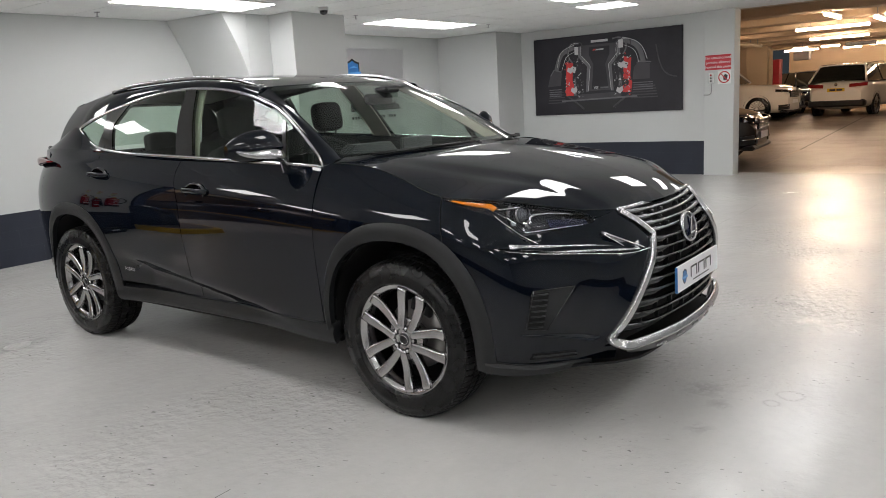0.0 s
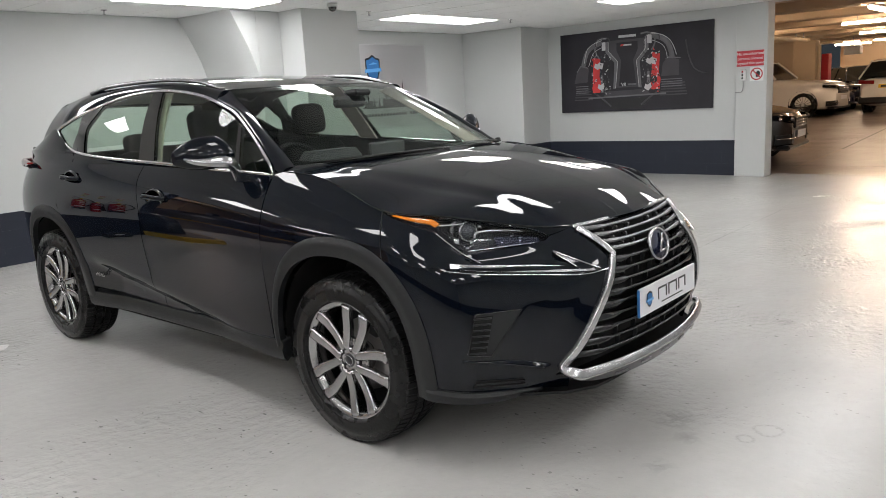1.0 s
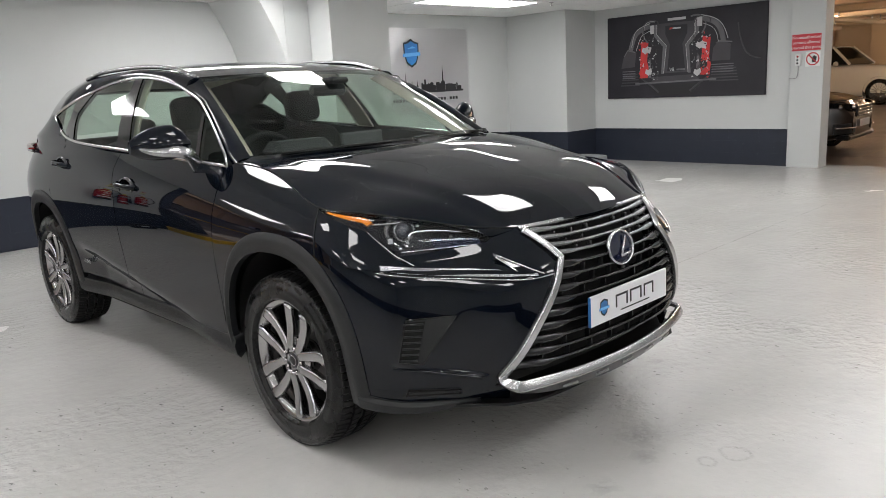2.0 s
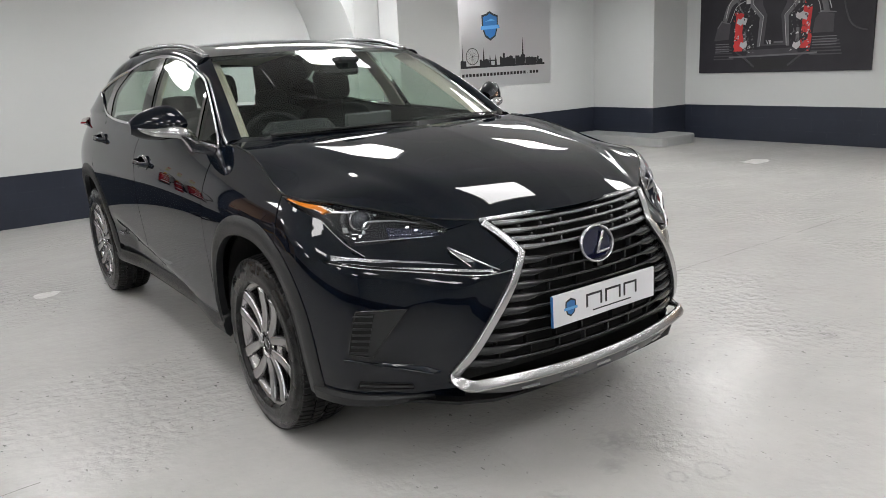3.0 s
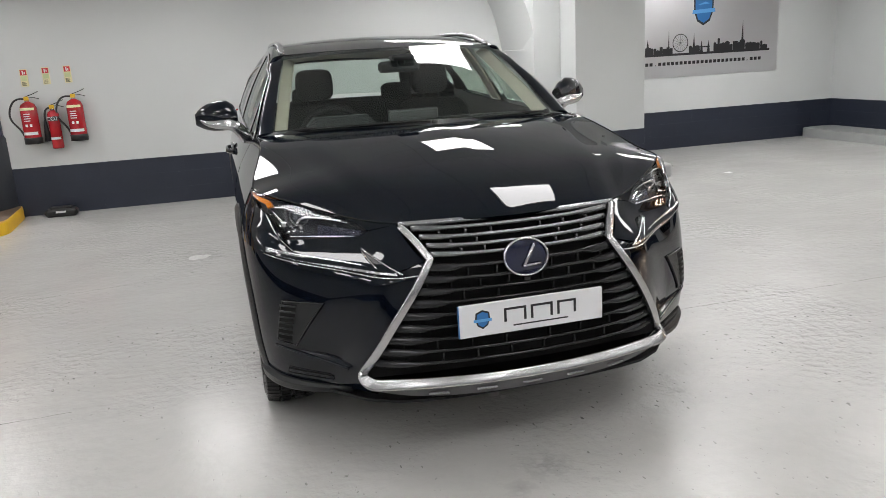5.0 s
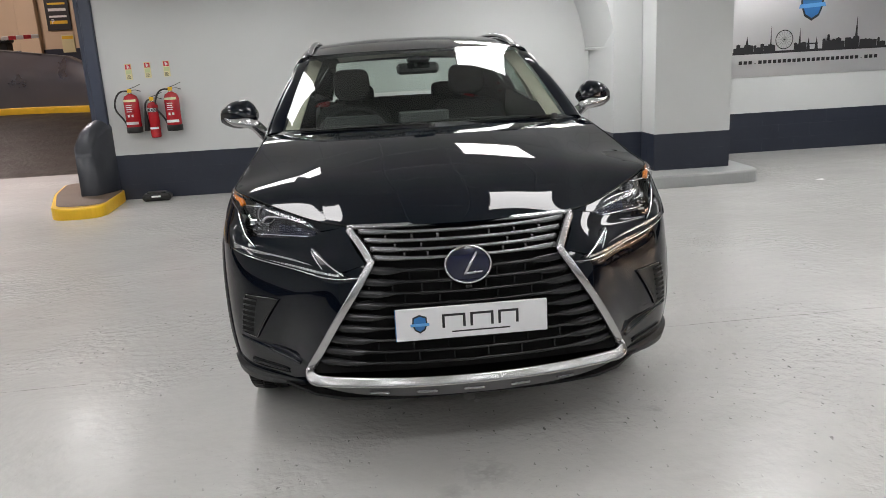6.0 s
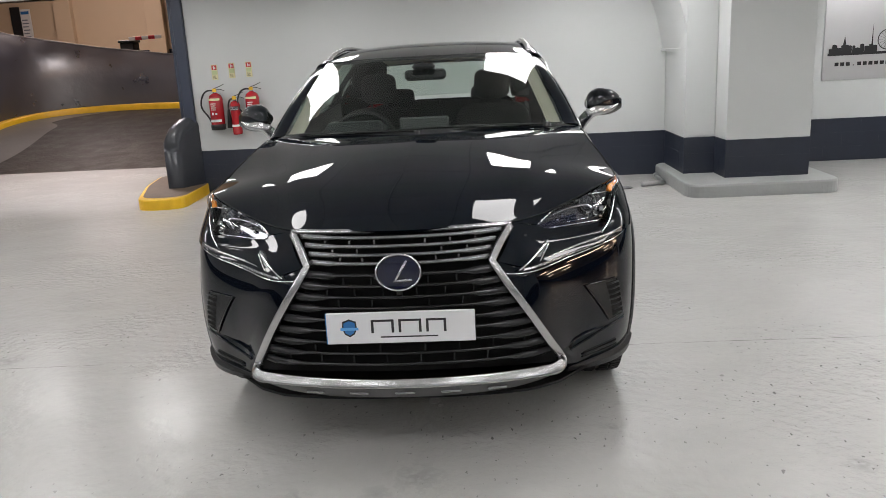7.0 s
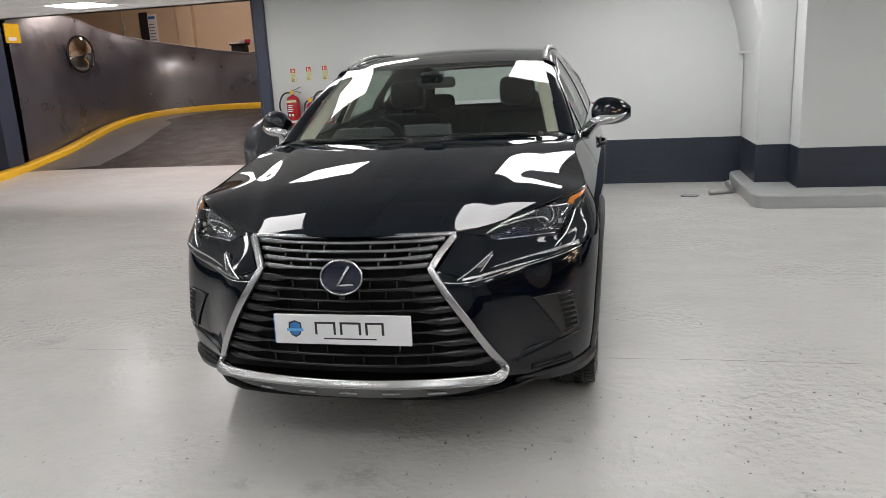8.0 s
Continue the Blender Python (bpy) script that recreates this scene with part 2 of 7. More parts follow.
def box(name, x0, x1, y0, y1, z0, z1, material, parent=None, c=0.004, label=""):
    v, f = block(min(x0, x1), max(x0, x1), min(y0, y1), max(y0, y1), min(z0, z1), max(z0, z1), c)
    return link(name, v, f, material, parent, label, smooth=False)


def join(pieces):
    verts, faces = [], []
    for v, f in pieces:
        k = len(verts)
        verts += list(v)
        faces += [[i + k for i in q] for q in f]
    return verts, faces


def moved(piece, m):
    v, f = piece
    return [m @ Vector(p) for p in v], f


def lathe(profile, n=32, axis="z", closed=False):
    """Verts and faces of a turned form: profile holds (radius, height)."""
    verts, faces, k = [], [], len(profile)
    for i in range(n):
        a = 2 * math.pi * i / n
        for r, h in profile:
            p = (r * math.cos(a), r * math.sin(a), h)
            verts.append(p if axis == "z" else (h, p[0], p[1]) if axis == "x" else (p[1], h, p[0]))
    for i in range(n):
        for j in range(k if closed else k - 1):
            a, b = i * k + j, i * k + (j + 1) % k
            c, d = ((i + 1) % n) * k + (j + 1) % k, ((i + 1) % n) * k + j
            faces.append((a, d, c, b))
    return verts, faces


def spline(xs, ys):
    """A natural cubic spline through the knots; ys may hold vectors. Returns a function of arrays."""
    xs, ys = np.asarray(xs, float), np.asarray(ys, float)
    n, h = len(xs), np.diff(xs)
    A = np.eye(n)
    B = np.zeros((n, n))
    for i in range(1, n - 1):
        A[i, i - 1:i + 2] = h[i - 1], 2 * (h[i - 1] + h[i]), h[i]
        B[i, i - 1:i + 2] = 6 / h[i - 1], -6 / h[i - 1] - 6 / h[i], 6 / h[i]
    m2 = np.linalg.solve(A, B) @ ys

    def f(x):
        x = np.clip(np.asarray(x, float), xs[0], xs[-1])
        i = np.clip(np.searchsorted(xs, x) - 1, 0, n - 2)
        a, b, hh = xs[i + 1] - x, x - xs[i], h[i]
        if ys.ndim > 1:
            a, b, hh = a[..., None], b[..., None], hh[..., None]
        return (m2[i] * a ** 3 + m2[i + 1] * b ** 3) / (6 * hh) + (ys[i] / hh - m2[i] * hh / 6) * a + (ys[i + 1] / hh - m2[i + 1] * hh / 6) * b
    return f


def curve(pts):
    """A smooth space curve through the points, over 0..1 by length."""
    pts = np.asarray(pts, float)
    d = np.r_[0, np.cumsum(np.linalg.norm(np.diff(pts, axis=0), axis=1))]
    if len(pts) == 2:
        return lambda u: pts[0] + (pts[1] - pts[0]) * np.asarray(u, float)[..., None]
    return spline(d / d[-1], pts)


def polyline(pts):
    pts = np.asarray(pts, float)
    d = np.r_[0, np.cumsum(np.linalg.norm(np.diff(pts, axis=0), axis=1))]
    d = d / d[-1]
    return lambda u: np.stack([np.interp(u, d, pts[:, k]) for k in range(pts.shape[1])], -1)


def sheet(name, pts, material, parent, centre=(0, 1.3, 0.6), thick=0.012, label=""):
    """A panel from a grid of points, with its edges folded inwards by its thickness."""
    pts = np.asarray(pts, float)
    nu, nv = pts.shape[:2]
    n = np.cross(np.gradient(pts, axis=0), np.gradient(pts, axis=1))
    n /= np.linalg.norm(n, axis=2, keepdims=True) + 1e-12
    flip = float(((pts - np.array(centre)) * n).sum(2).mean()) < 0
    if flip:
        n = -n
    verts = list(pts.reshape(-1, 3))
    faces = []
    for i in range(nu - 1):
        for j in range(nv - 1):
            q = (i * nv + j, (i + 1) * nv + j, (i + 1) * nv + j + 1, i * nv + j + 1)
            faces.append(q[::-1] if flip else q)
    if thick:
        ring = [(i, 0) for i in range(nu)] + [(nu - 1, j) for j in range(1, nv)] + [(i, nv - 1) for i in range(nu - 2, -1, -1)] + [(0, j) for j in range(nv - 2, 0, -1)]
        k = len(verts)
        verts += [pts[r] for r in ring]
        verts += [pts[r] - n[r] * thick for r in ring]
        m = len(ring)
        for i in range(m):
            q = (k + i, k + m + i, k + m + (i + 1) % m, k + (i + 1) % m)
            faces.append(q[::-1] if flip else q)
    return link(name, verts, faces, material, parent, label)


def pad(name, x0, x1, y0, y1, z0, z1, material, parent, power=0.42, label=""):
    """A stuffed cushion: a softly squared solid."""
    rows = []
    sg = lambda v, p: math.copysign(abs(v) ** p, v)
    for b_ in np.linspace(-np.pi / 2, np.pi / 2, 13):
        rows.append([((x0 + x1) / 2 + (x1 - x0) / 2 * sg(math.cos(b_), power) * sg(math.cos(a), power),
                      (y0 + y1) / 2 + (y1 - y0) / 2 * sg(math.cos(b_), power) * sg(math.sin(a), power),
                      (z0 + z1) / 2 + (z1 - z0) / 2 * sg(math.sin(b_), power)) for a in np.linspace(0, 2 * np.pi, 25)])
    return sheet(name, np.array(rows), material, parent, centre=((x0 + x1) / 2, (y0 + y1) / 2, (z0 + z1) / 2), thick=0, label=label)


def sweep(path, half_w, half_h, normal, closed=False, n=8, power=1.0):
    """Verts and faces of a bar along a path; normal: one vector or one for each point, along which half_h lies."""
    path = np.asarray(path, float)
    k = len(path)
    nr = np.broadcast_to(np.asarray(normal, float), path.shape)
    tang = np.gradient(path, axis=0)
    if closed:
        tang = np.roll(path, -1, 0) - np.roll(path, 1, 0)
    tang /= np.linalg.norm(tang, axis=1, keepdims=True) + 1e-12
    side = np.cross(tang, nr)
    side /= np.linalg.norm(side, axis=1, keepdims=True) + 1e-12
    up = np.cross(side, tang)
    hw, hh = np.broadcast_to(half_w, (k,)), np.broadcast_to(half_h, (k,))
    verts, faces = [], []
    for i in range(k):
        for j in range(n):
            a = 2 * math.pi * (j + 0.5) / n
            ca, sa = math.cos(a), math.sin(a)
            ca, sa = math.copysign(abs(ca) ** power, ca), math.copysign(abs(sa) ** power, sa)
            verts.append(path[i] + side[i] * hw[i] * ca + up[i] * hh[i] * sa)
    for i in range(k if closed else k - 1):
        for j in range(n):
            a, b = i * n + j, i * n + (j + 1) % n
            c, d = ((i + 1) % k) * n + (j + 1) % n, ((i + 1) % k) * n + j
            faces.append((a, b, c, d))
    if not closed:
        faces.append(tuple(range(n))[::-1])
        faces.append(tuple((k - 1) * n + j for j in range(n)))
    return verts, faces


def text(name, body, size, material, parent, m, extrude=0.0006):
    cu = bpy.data.curves.new(name, "FONT")
    cu.body, cu.size, cu.extrude, cu.align_x, cu.align_y = body, size, extrude, "CENTER", "CENTER"
    tmp = bpy.data.objects.new(name, cu)
    me = bpy.data.meshes.new_from_object(tmp)
    bpy.data.objects.remove(tmp)
    me.materials.clear()
    me.materials.append(material)
    ob = new(name, me)
    ob.parent = parent
    ob.matrix_basis = m
    return tagged(ob, kind="stuff")


# ---------- the room ----------
M_JOINT = mat("joint_dirt", (0.13, 0.125, 0.12), 0.7, vary=0.4, scale=20)
CEIL = 2.42
DADO = 0.52


def structure(ob, label, category):
    return tagged(ob, label, category, kind="structure")


def wall(name, x0, x1, y0, y1, label, z1=CEIL, dado=True, material=None, faces_dado=True):
    """A wall with its dark painted foot, which stands 3 mm proud."""
    ob = structure(box(name, x0, x1, y0, y1, 0, z1, material or M_WALL, None, 0.003), label, "wall")
    if dado:
        h = DADO / 3
        box("dado_bed", x0 - 0.0018, x1 + 0.0018, y0 - 0.0018, y1 + 0.0018, 0.001, DADO - 0.003, M_DADO, ob, 0.0005)
        along = x1 - x0 >= y1 - y0
        lo, hi = (x0 - 0.003, x1 + 0.003) if along else (y0 - 0.003, y1 + 0.003)
        for i in range(3):
            cuts = [lo] + [c for c in np.arange(lo + (0.22 if i % 2 else 0.44), hi - 0.1, 0.44)] + [hi]
            for a, b in zip(cuts, cuts[1:]):
                g = 0.0007
                span_x, span_y = ((a + g * (a > lo), b - g * (b < hi)), (y0 - 0.003, y1 + 0.003)) if along else ((x0 - 0.003, x1 + 0.003), (a + g * (a > lo), b - g * (b < hi)))
                box("dado_block", *span_x, *span_y, max(0.001, h * i), h * (i + 1) - 0.0012, M_DADO, ob, 0.0008)
    return ob


floor = structure(box("floor", -9.9, 8.86, -7.0, 8.55, -0.1, 0.0, M_FLOOR, None, 0.0005), "grey painted concrete floor with worn glossy patches", "floor")
xf = np.array((8.86, 9.5, 10.5, 11.5, 12.5, 13.5, 15, 17, 19, 22, 36))
zf = np.interp(xf, (10.5, 22.0), (0.0, 0.12))
bay_v = [(x, y, z) for x, z in zip(xf, zf) for y in (-14, 12)]
bay_f = [(2 * i, 2 * i + 2, 2 * i + 3, 2 * i + 1) for i in range(len(xf) - 1)]
joint = structure(new("floor_joints"), "fine joints and cracks in the painted floor", "joint")
random.seed(21)
for x0, x1, y0, y1 in ((-0.6, 5.6, 0.20, 0.27), (-2.45, -1.72, 0.11, 0.15), (-4.6, -1.6, 1.86, 2.28)):
    n_ = int((x1 - x0) / 0.05)
    xs_, ws_ = np.linspace(x0, x1, n_), np.array([random.uniform(0.0003, 0.0030) for _ in range(n_)])
    ys_ = np.linspace(y0, y1, n_) + np.cumsum([random.gauss(0, 0.0022) for _ in range(n_)])
    link("joint", [(x, y - w, 0.0025) for x, y, w in zip(xs_, ys_, ws_)] + [(x, y + w, 0.0025) for x, y, w in zip(xs_, ys_, ws_)], [(i, i + 1, n_ + i + 1, n_ + i) for i in range(n_ - 1)], M_JOINT, joint, smooth=False)
structure(link("floor_garage", bay_v, bay_f, M_FLOOR_TAN, None), "tan worn concrete floor of the parking bay, rising gently", "floor")

wall("wall_back", -3.2, 2.435, 5.75, 6.0, "pale grey plastered wall with navy lower band")
wall("wall_recess", 3.60, 7.8, 6.2, 6.45, "pale grey wall of the recess behind the pier")
wall("wall_step", 2.44, 2.76, 4.85, 5.998, "pale grey short wall beside the pier")
wall("wall_pier", 2.765, 3.60, 4.47, 6.45, "pale grey square pier with navy lower band")
wall("wall_column", 7.70, 8.497, 4.98, 6.45, "pale grey corner column with navy lower band")
wall("wall_poster", 8.5, 8.75, 1.78, 6.45, "pale grey wall that carries the engine picture")
structure(box("pillar", 8.42, 8.70, 1.345, 1.779, 0, CEIL + 0.2, M_WALL, None, 0.004), "pale grey square pillar beside the opening", "pillar")
wall("wall_front", -9.9, 8.75, -7.25, -7.0, "pale grey wall behind the viewer")
wall("wall_opening", 8.5, 8.75, -7.0, -3.6, "pale grey wall at the far side of the opening")
wall("wall_left", -10.15, -9.9, -7.25, 6.2, "dark painted side wall", material=M_WALL)

# suspended ceiling: tiles in one mesh, bars below the joints
LIGHTS = [(4.5, 4.4, 1.8, 0.6), (0.72, 4.08, 1.5, 0.6), (5.8, 1.95, 0.6, 0.6), (-5.60, 4.85, 0.6, 0.6), (-1.65, 4.1, 0.6, 0.6), (-3.75, 4.1, 0.6, 0.6)]
# the row at y -5.35 is added out of view to brighten the front floor
LIGHTS += [(x, y, 0.6, 0.6) for x in (-7.9, -5.8, -3.75, -1.65, 0.45, 2.6, 4.7, 6.8) for y in (1.75, -0.62, -3.0, -5.35) if (x, y) != (6.8, 1.75)]
structure(box("ceiling", -9.9, 8.75, -7.0, 6.2, CEIL + 0.003, CEIL + 0.1, M_TBAR, None, 0.001), "white suspended tile ceiling on a metal grid", "ceiling")
tiles = []
for i in range(31):
    for j in range(22):
        x, y = -9.9 + 0.6 * i, -7.0 + 0.6 * j
        tiles.append(block(x + 0.004, x + 0.596, y + 0.004, y + 0.596, CEIL, CEIL + 0.02, 0.004))
structure(link("ceiling_tiles", *join(tiles), M_TILE, None, smooth=False), "white mineral fibre ceiling tiles", "ceiling")


def ceiling_light(x, y, w, d):
    t = thing("ceiling_light", "bright flat white panel light set in the tile ceiling", "light", (x, y, CEIL), group="ceiling panel lights")
    box("frame", -0.01, w + 0.01, -0.01, d + 0.01, -0.006, -0.001, M_WHITEMETAL, t, 0.002)
    box("diffuser", 0.012, w - 0.012, 0.012, d - 0.012, -0.010, -0.0062, M_PANEL, t, 0.001, "glowing white diffuser")
    return t


for lx, ly, lw_, ld in LIGHTS:
    ceiling_light(lx, ly, lw_, ld)


def kerb(name, outline, z1, material, label, top=None, r=0.02):
    """A low plinth on a rounded outline, with a softened upper edge."""
    o = np.asarray(outline, float)
    c = o.mean(0)
    n = len(o)
    rings = [(o, 0.0), (o, z1 - r), (o + (c - o) * 0.006, z1 - r * 0.3), (o + (c - o) * 0.016, z1)]
    verts = [(*p, z) for ring, z in rings for p in ring]
    faces = [(k * n + i, k * n + (i + 1) % n, (k + 1) * n + (i + 1) % n, (k + 1) * n + i) for k in range(3) for i in range(n)]
    ob = link(name, verts, faces + [tuple(3 * n + i for i in range(n))], material, None, smooth=False)
    return structure(ob, label, "kerb")


def rounded(pts, r, n=8):
    """A closed outline with rounded corners."""
    out, k = [], len(pts)
    for i in range(k):
        a, b, c = (np.array(pts[(i + d) % k], float) for d in (-1, 0, 1))
        u, v = (a - b) / np.linalg.norm(a - b), (c - b) / np.linalg.norm(c - b)
        rr = min(r, 0.45 * np.linalg.norm(a - b), 0.45 * np.linalg.norm(c - b))
        for t in np.linspace(0, 1, n):
            out.append(tuple((1 - t) ** 2 * (b + u * rr) + 2 * t * (1 - t) * b + t * t * (b + v * rr)))
    return out


kerb("kerb_pier", rounded([(2.3, 5.74), (2.3, 4.07), (3.8, 4.1), (3.85, 6.19)], 0.2), 0.13, M_KERB, "grey painted concrete plinth round the pier")
kerb("kerb_column", rounded([(7.15, 6.19), (7.2, 4.4), (8.05, 4.4), (8.12, 4.97), (7.71, 6.19)], 0.16), 0.13, M_KERB, "grey painted concrete plinth round the column")

# slanting boxed bulkhead beside the pier
slope = curve([(2.03, CEIL - 0.001), (2.155, 2.18), (2.272, 1.93), (2.385, 1.455)])(np.linspace(0, 1, 12))
section = [tuple(p) for p in slope] + [(2.372, 1.45), (2.372, 1.425), (2.46, 1.425), (2.46, CEIL - 0.001)]
nb_ = len(section)
bulk_v = [(x + dx * (x < 2.45), y, z) for y, dx in ((4.854, 0.085), (5.749, 0.01)) for x, z in section]
bulk_f = [(i, (i + 1) % nb_, nb_ + (i + 1) % nb_, nb_ + i) for i in range(nb_)] + [tuple(range(nb_))[::-1], tuple(range(nb_, 2 * nb_))]
bulkhead = structure(link("bulkhead", bulk_v, bulk_f, M_WALL, None, smooth=False), "grey slanting boxed bulkhead with a small ledge under the ceiling", "bulkhead")

# ---------- the black car ----------
ZL = (0.22, 0.36, 0.52, 0.66, 0.77, 0.88, 0.97, 1.06, 1.14)
prof = spline(ZL, (0.862, 0.893, 0.908, 0.918, 0.923, 0.919, 0.900, 0.860, 0.812))
narrow = spline(ZL, (0.0, 0.0, 0.0, 0.0, 0.003, 0.014, 0.038, 0.064, 0.088))
nose = spline(ZL, (0.075, 0.022, 0.0, 0.007, 0.040, 0.142, 0.24, 0.35, 0.45))
pull = spline(ZL, (0.5, 0.1, 0.0, 0.2, 0.5, 1.0, 1.6, 2.2, 2.8))
front_part = spline((-0.1, 0.0, 0.45, 0.9, 1.5, 3.7), (1.0, 1.0, 0.45, 0.1, 0.0, 0.0))
XB = (0.0, 0.27, 0.50, 0.62, 0.742, 0.834, 0.890, 0.912)
YB = (-0.972, -0.955, -0.885, -0.780, -0.675, -0.585, -0.47, -0.25)
FADE = (1.0, 0.95, 0.70, 0.42, 0.33, 0.32, 0.26, 0.08)
GIVE = (0.0, 0.06, 0.11, 0.12, 0.105, 0.072, 0.04, 0.015)
TAKE = (0.0, 0.0, 0.0, 0.0, 0.05, 0.18, 0.42, 0.80)
SIDE_Y = (0.0, 0.45, 1.0, 1.6, 2.2, 2.7, 3.1, 3.4)
REAR = (0.0, 0.0, 0.0, 0.0, 0.0, 0.012, 0.065, 0.19)
TAIL = ((0.58, 3.54), (0.36, 3.62), (0.0, 3.66))
knots = [0.0]
_plan = [(x, y) for x, y in zip(XB, YB)] + [(0.908 - r, y) for y, r in zip(SIDE_Y, REAR)] + list(TAIL)
for a, b in zip(_plan, _plan[1:]):
    knots.append(knots[-1] + math.dist(a, b))
knots = np.array(knots)
S_SIDE = knots[8]
_eye = np.eye(len(knots))
_basis = spline(knots, _eye)


def body(s, z):
    """A point of the body's outer skin: s runs from the middle of the nose round the corner and along the flank."""
    s, z = np.broadcast_arrays(np.asarray(s, float), np.asarray(z, float))
    shape = s.shape
    s, z = s.ravel(), z.ravel()
    zz = np.clip(z, 0.22, 1.14)
    side = prof(zz)
    xs, ys = [], []
    w0 = side - narrow(zz) - 0.908
    for xb, yb, fa, gi, ta in zip(XB, YB, FADE, GIVE, TAKE):
        xs.append(xb - pull(zz) * gi + ta * w0)
        ys.append(yb + nose(zz) * fa)
    for y, r in zip(SIDE_Y, REAR):
        xs.append(side - float(front_part(y)) * narrow(zz) - r * (1 + 0 * zz))
        ys.append(y + 0 * zz)
    lean = np.clip((z - 0.9) / 0.5, 0, 1) ** 2 * 0.25
    for x, y in TAIL:
        xs.append(x * (side / 0.908))
        ys.append(y - lean)
    ev = _basis(np.clip(s, 0, knots[-1]))
    x = (ev * np.stack(xs, -1)).sum(-1)
    y = (ev * np.stack(ys, -1)).sum(-1)
    # hollow of the doors below the rising crease
    zc = np.interp(y, (0.5, 2.1), (0.36, 0.60))
    on = np.clip((y - 0.55) / 0.4, 0, 1) * np.clip((2.25 - y) / 0.35, 0, 1)
    d = np.clip((zc - z) / 0.08, 0, 1)
    x = x - 0.052 * on * d * d * (3 - 2 * d) * (x > 0.5)
    return np.stack([x, y, z], -1).reshape(*shape, 3)


_s_nose = np.linspace(0.0, S_SIDE, 500)
_s_all = np.linspace(0.3, knots[15], 900)


def s_at_x(x, z):
    """Where along the nose the skin stands x from the middle."""
    return float(np.interp(x, body(_s_nose, z)[:, 0], _s_nose))


def s_at_y(y, z):
    return float(np.interp(y, body(_s_all, z)[:, 1], _s_all))


FX = lambda x, z: (s_at_x(x, z), z)
FY = lambda y, z: (s_at_y(y, z), z)


def ruled(a, b, nu, nv):
    """A grid of skin parameters between two curves of (s, z)."""
    u, v = np.linspace(0, 1, nu), np.linspace(0, 1, nv)
    pa, pb = a(u)[:, None, :], b(u)[:, None, :]
    return pa + (pb - pa) * v[None, :, None]


def skin(g, out=0.0):
    p = body(g[..., 0], g[..., 1])
    if out:
        n = np.cross(np.gradient(p, axis=0), np.gradient(p, axis=1))
        n /= np.linalg.norm(n, axis=2, keepdims=True) + 1e-12
        sgn = np.sign(((p - np.array((0, 1.3, 0.6))) * n).sum(2).mean())
        p = p + n * sgn * out
    return p


MIR = np.array((-1, 1, 1))
car = thing("car", "gloss black five-door SUV with chrome-framed spindle grille, parked on grey floor", "car")


def both(name, pts, material, thick=0.012, label="", parent=None):
    """The same panel on both flanks."""
    a = sheet(name, np.asarray(pts) * MIR, material, parent or car, thick=thick, label=label)
    b = sheet(name, pts, material, parent or car, thick=thick, label=label)
    return a, b


# feature lines of the skin, as (s, z)
def arch(cy, hw_f, hw_r, h, a0, a1, n=28, p=2.3):
    """A wheel arch from angle a0 to a1 (0 ahead, 180 behind)."""
    out = []
    for a in np.linspace(radians(a0), radians(a1), n):
        c, s = math.cos(a), math.sin(a)
        y = cy - (hw_f if c > 0 else hw_r) * math.copysign(abs(c) ** (2 / p), c)
        out.append((y, 0.36 + h * abs(s) ** (2 / p) * (1 if s >= 0 else -1)))
    return out


hood_line = [FX(0.40, 0.881), FX(0.47, 0.886), FX(0.545, 0.897), FX(0.66, 0.926), FX(0.772, 0.957), FY(-0.236, 0.975), FY(-0.02, 1.035), FY(0.20, 1.088), FY(0.40, 1.105)]
belt = [FY(0.455, 1.086), FY(1.0, 1.115), FY(1.66, 1.142), FY(2.30, 1.178)]

# fender
arch_f = [FY(y, z) for y, z in arch(0.0, 0.475, 0.438, 0.503, 58, 180, 26)]
fender_top = curve(hood_line[5:] + [FY(0.458, 1.092)])
fender_low = polyline(arch_f + [FY(0.45, 0.30)])
g = ruled(fender_top, fender_low, 40, 16)
both("fender", skin(g), M_PAINT)

# shut lines of hood, fender and bumper
for k in (-1, 1):
    for ln in (curve(hood_line), polyline([hood_line[5], arch_f[0]])):
        gap = body(*np.moveaxis(ln(np.linspace(0, 1, 30)), -1, 0)) * np.array((k, 1, 1))
        link("shut_line", *sweep(gap, 0.0028, 0.0028, (k, 0, 0.5), False, 6), M_VOID, car)

# doors
front_edge = curve([FY(0.466, 1.086), FY(0.455, 0.88), FY(0.453, 0.66), FY(0.455, 0.372)])
b_edge = curve([FY(1.525, 1.137), FY(1.545, 1.05), FY(1.490, 0.92), FY(1.473, 0.78), FY(1.452, 0.52), FY(1.45, 0.372)])
arch_r_pts = arch(2.66, 0.475, 0.44, 0.503, 4, 60, 10)
rear_edge = polyline([FY(2.36, 1.178), FY(2.47, 1.08), FY(2.50, 0.96), FY(2.455, 0.86)] + [FY(y, z) for y, z in arch_r_pts[::-1]])


def between(e0, e1, a, b, nu=36, nv=30):
    u, v = np.linspace(a, b, nu), np.linspace(0, 1, nv)
    p0, p1 = e0(v)[None], e1(v)[None]
    return p0 + (p1 - p0) * u[:, None, None]


fd = both("front_door", skin(between(front_edge, b_edge, 0.004, 0.998)), M_PAINT)
rd = both("rear_door", skin(between(b_edge, rear_edge, 0.004, 0.996)), M_PAINT)

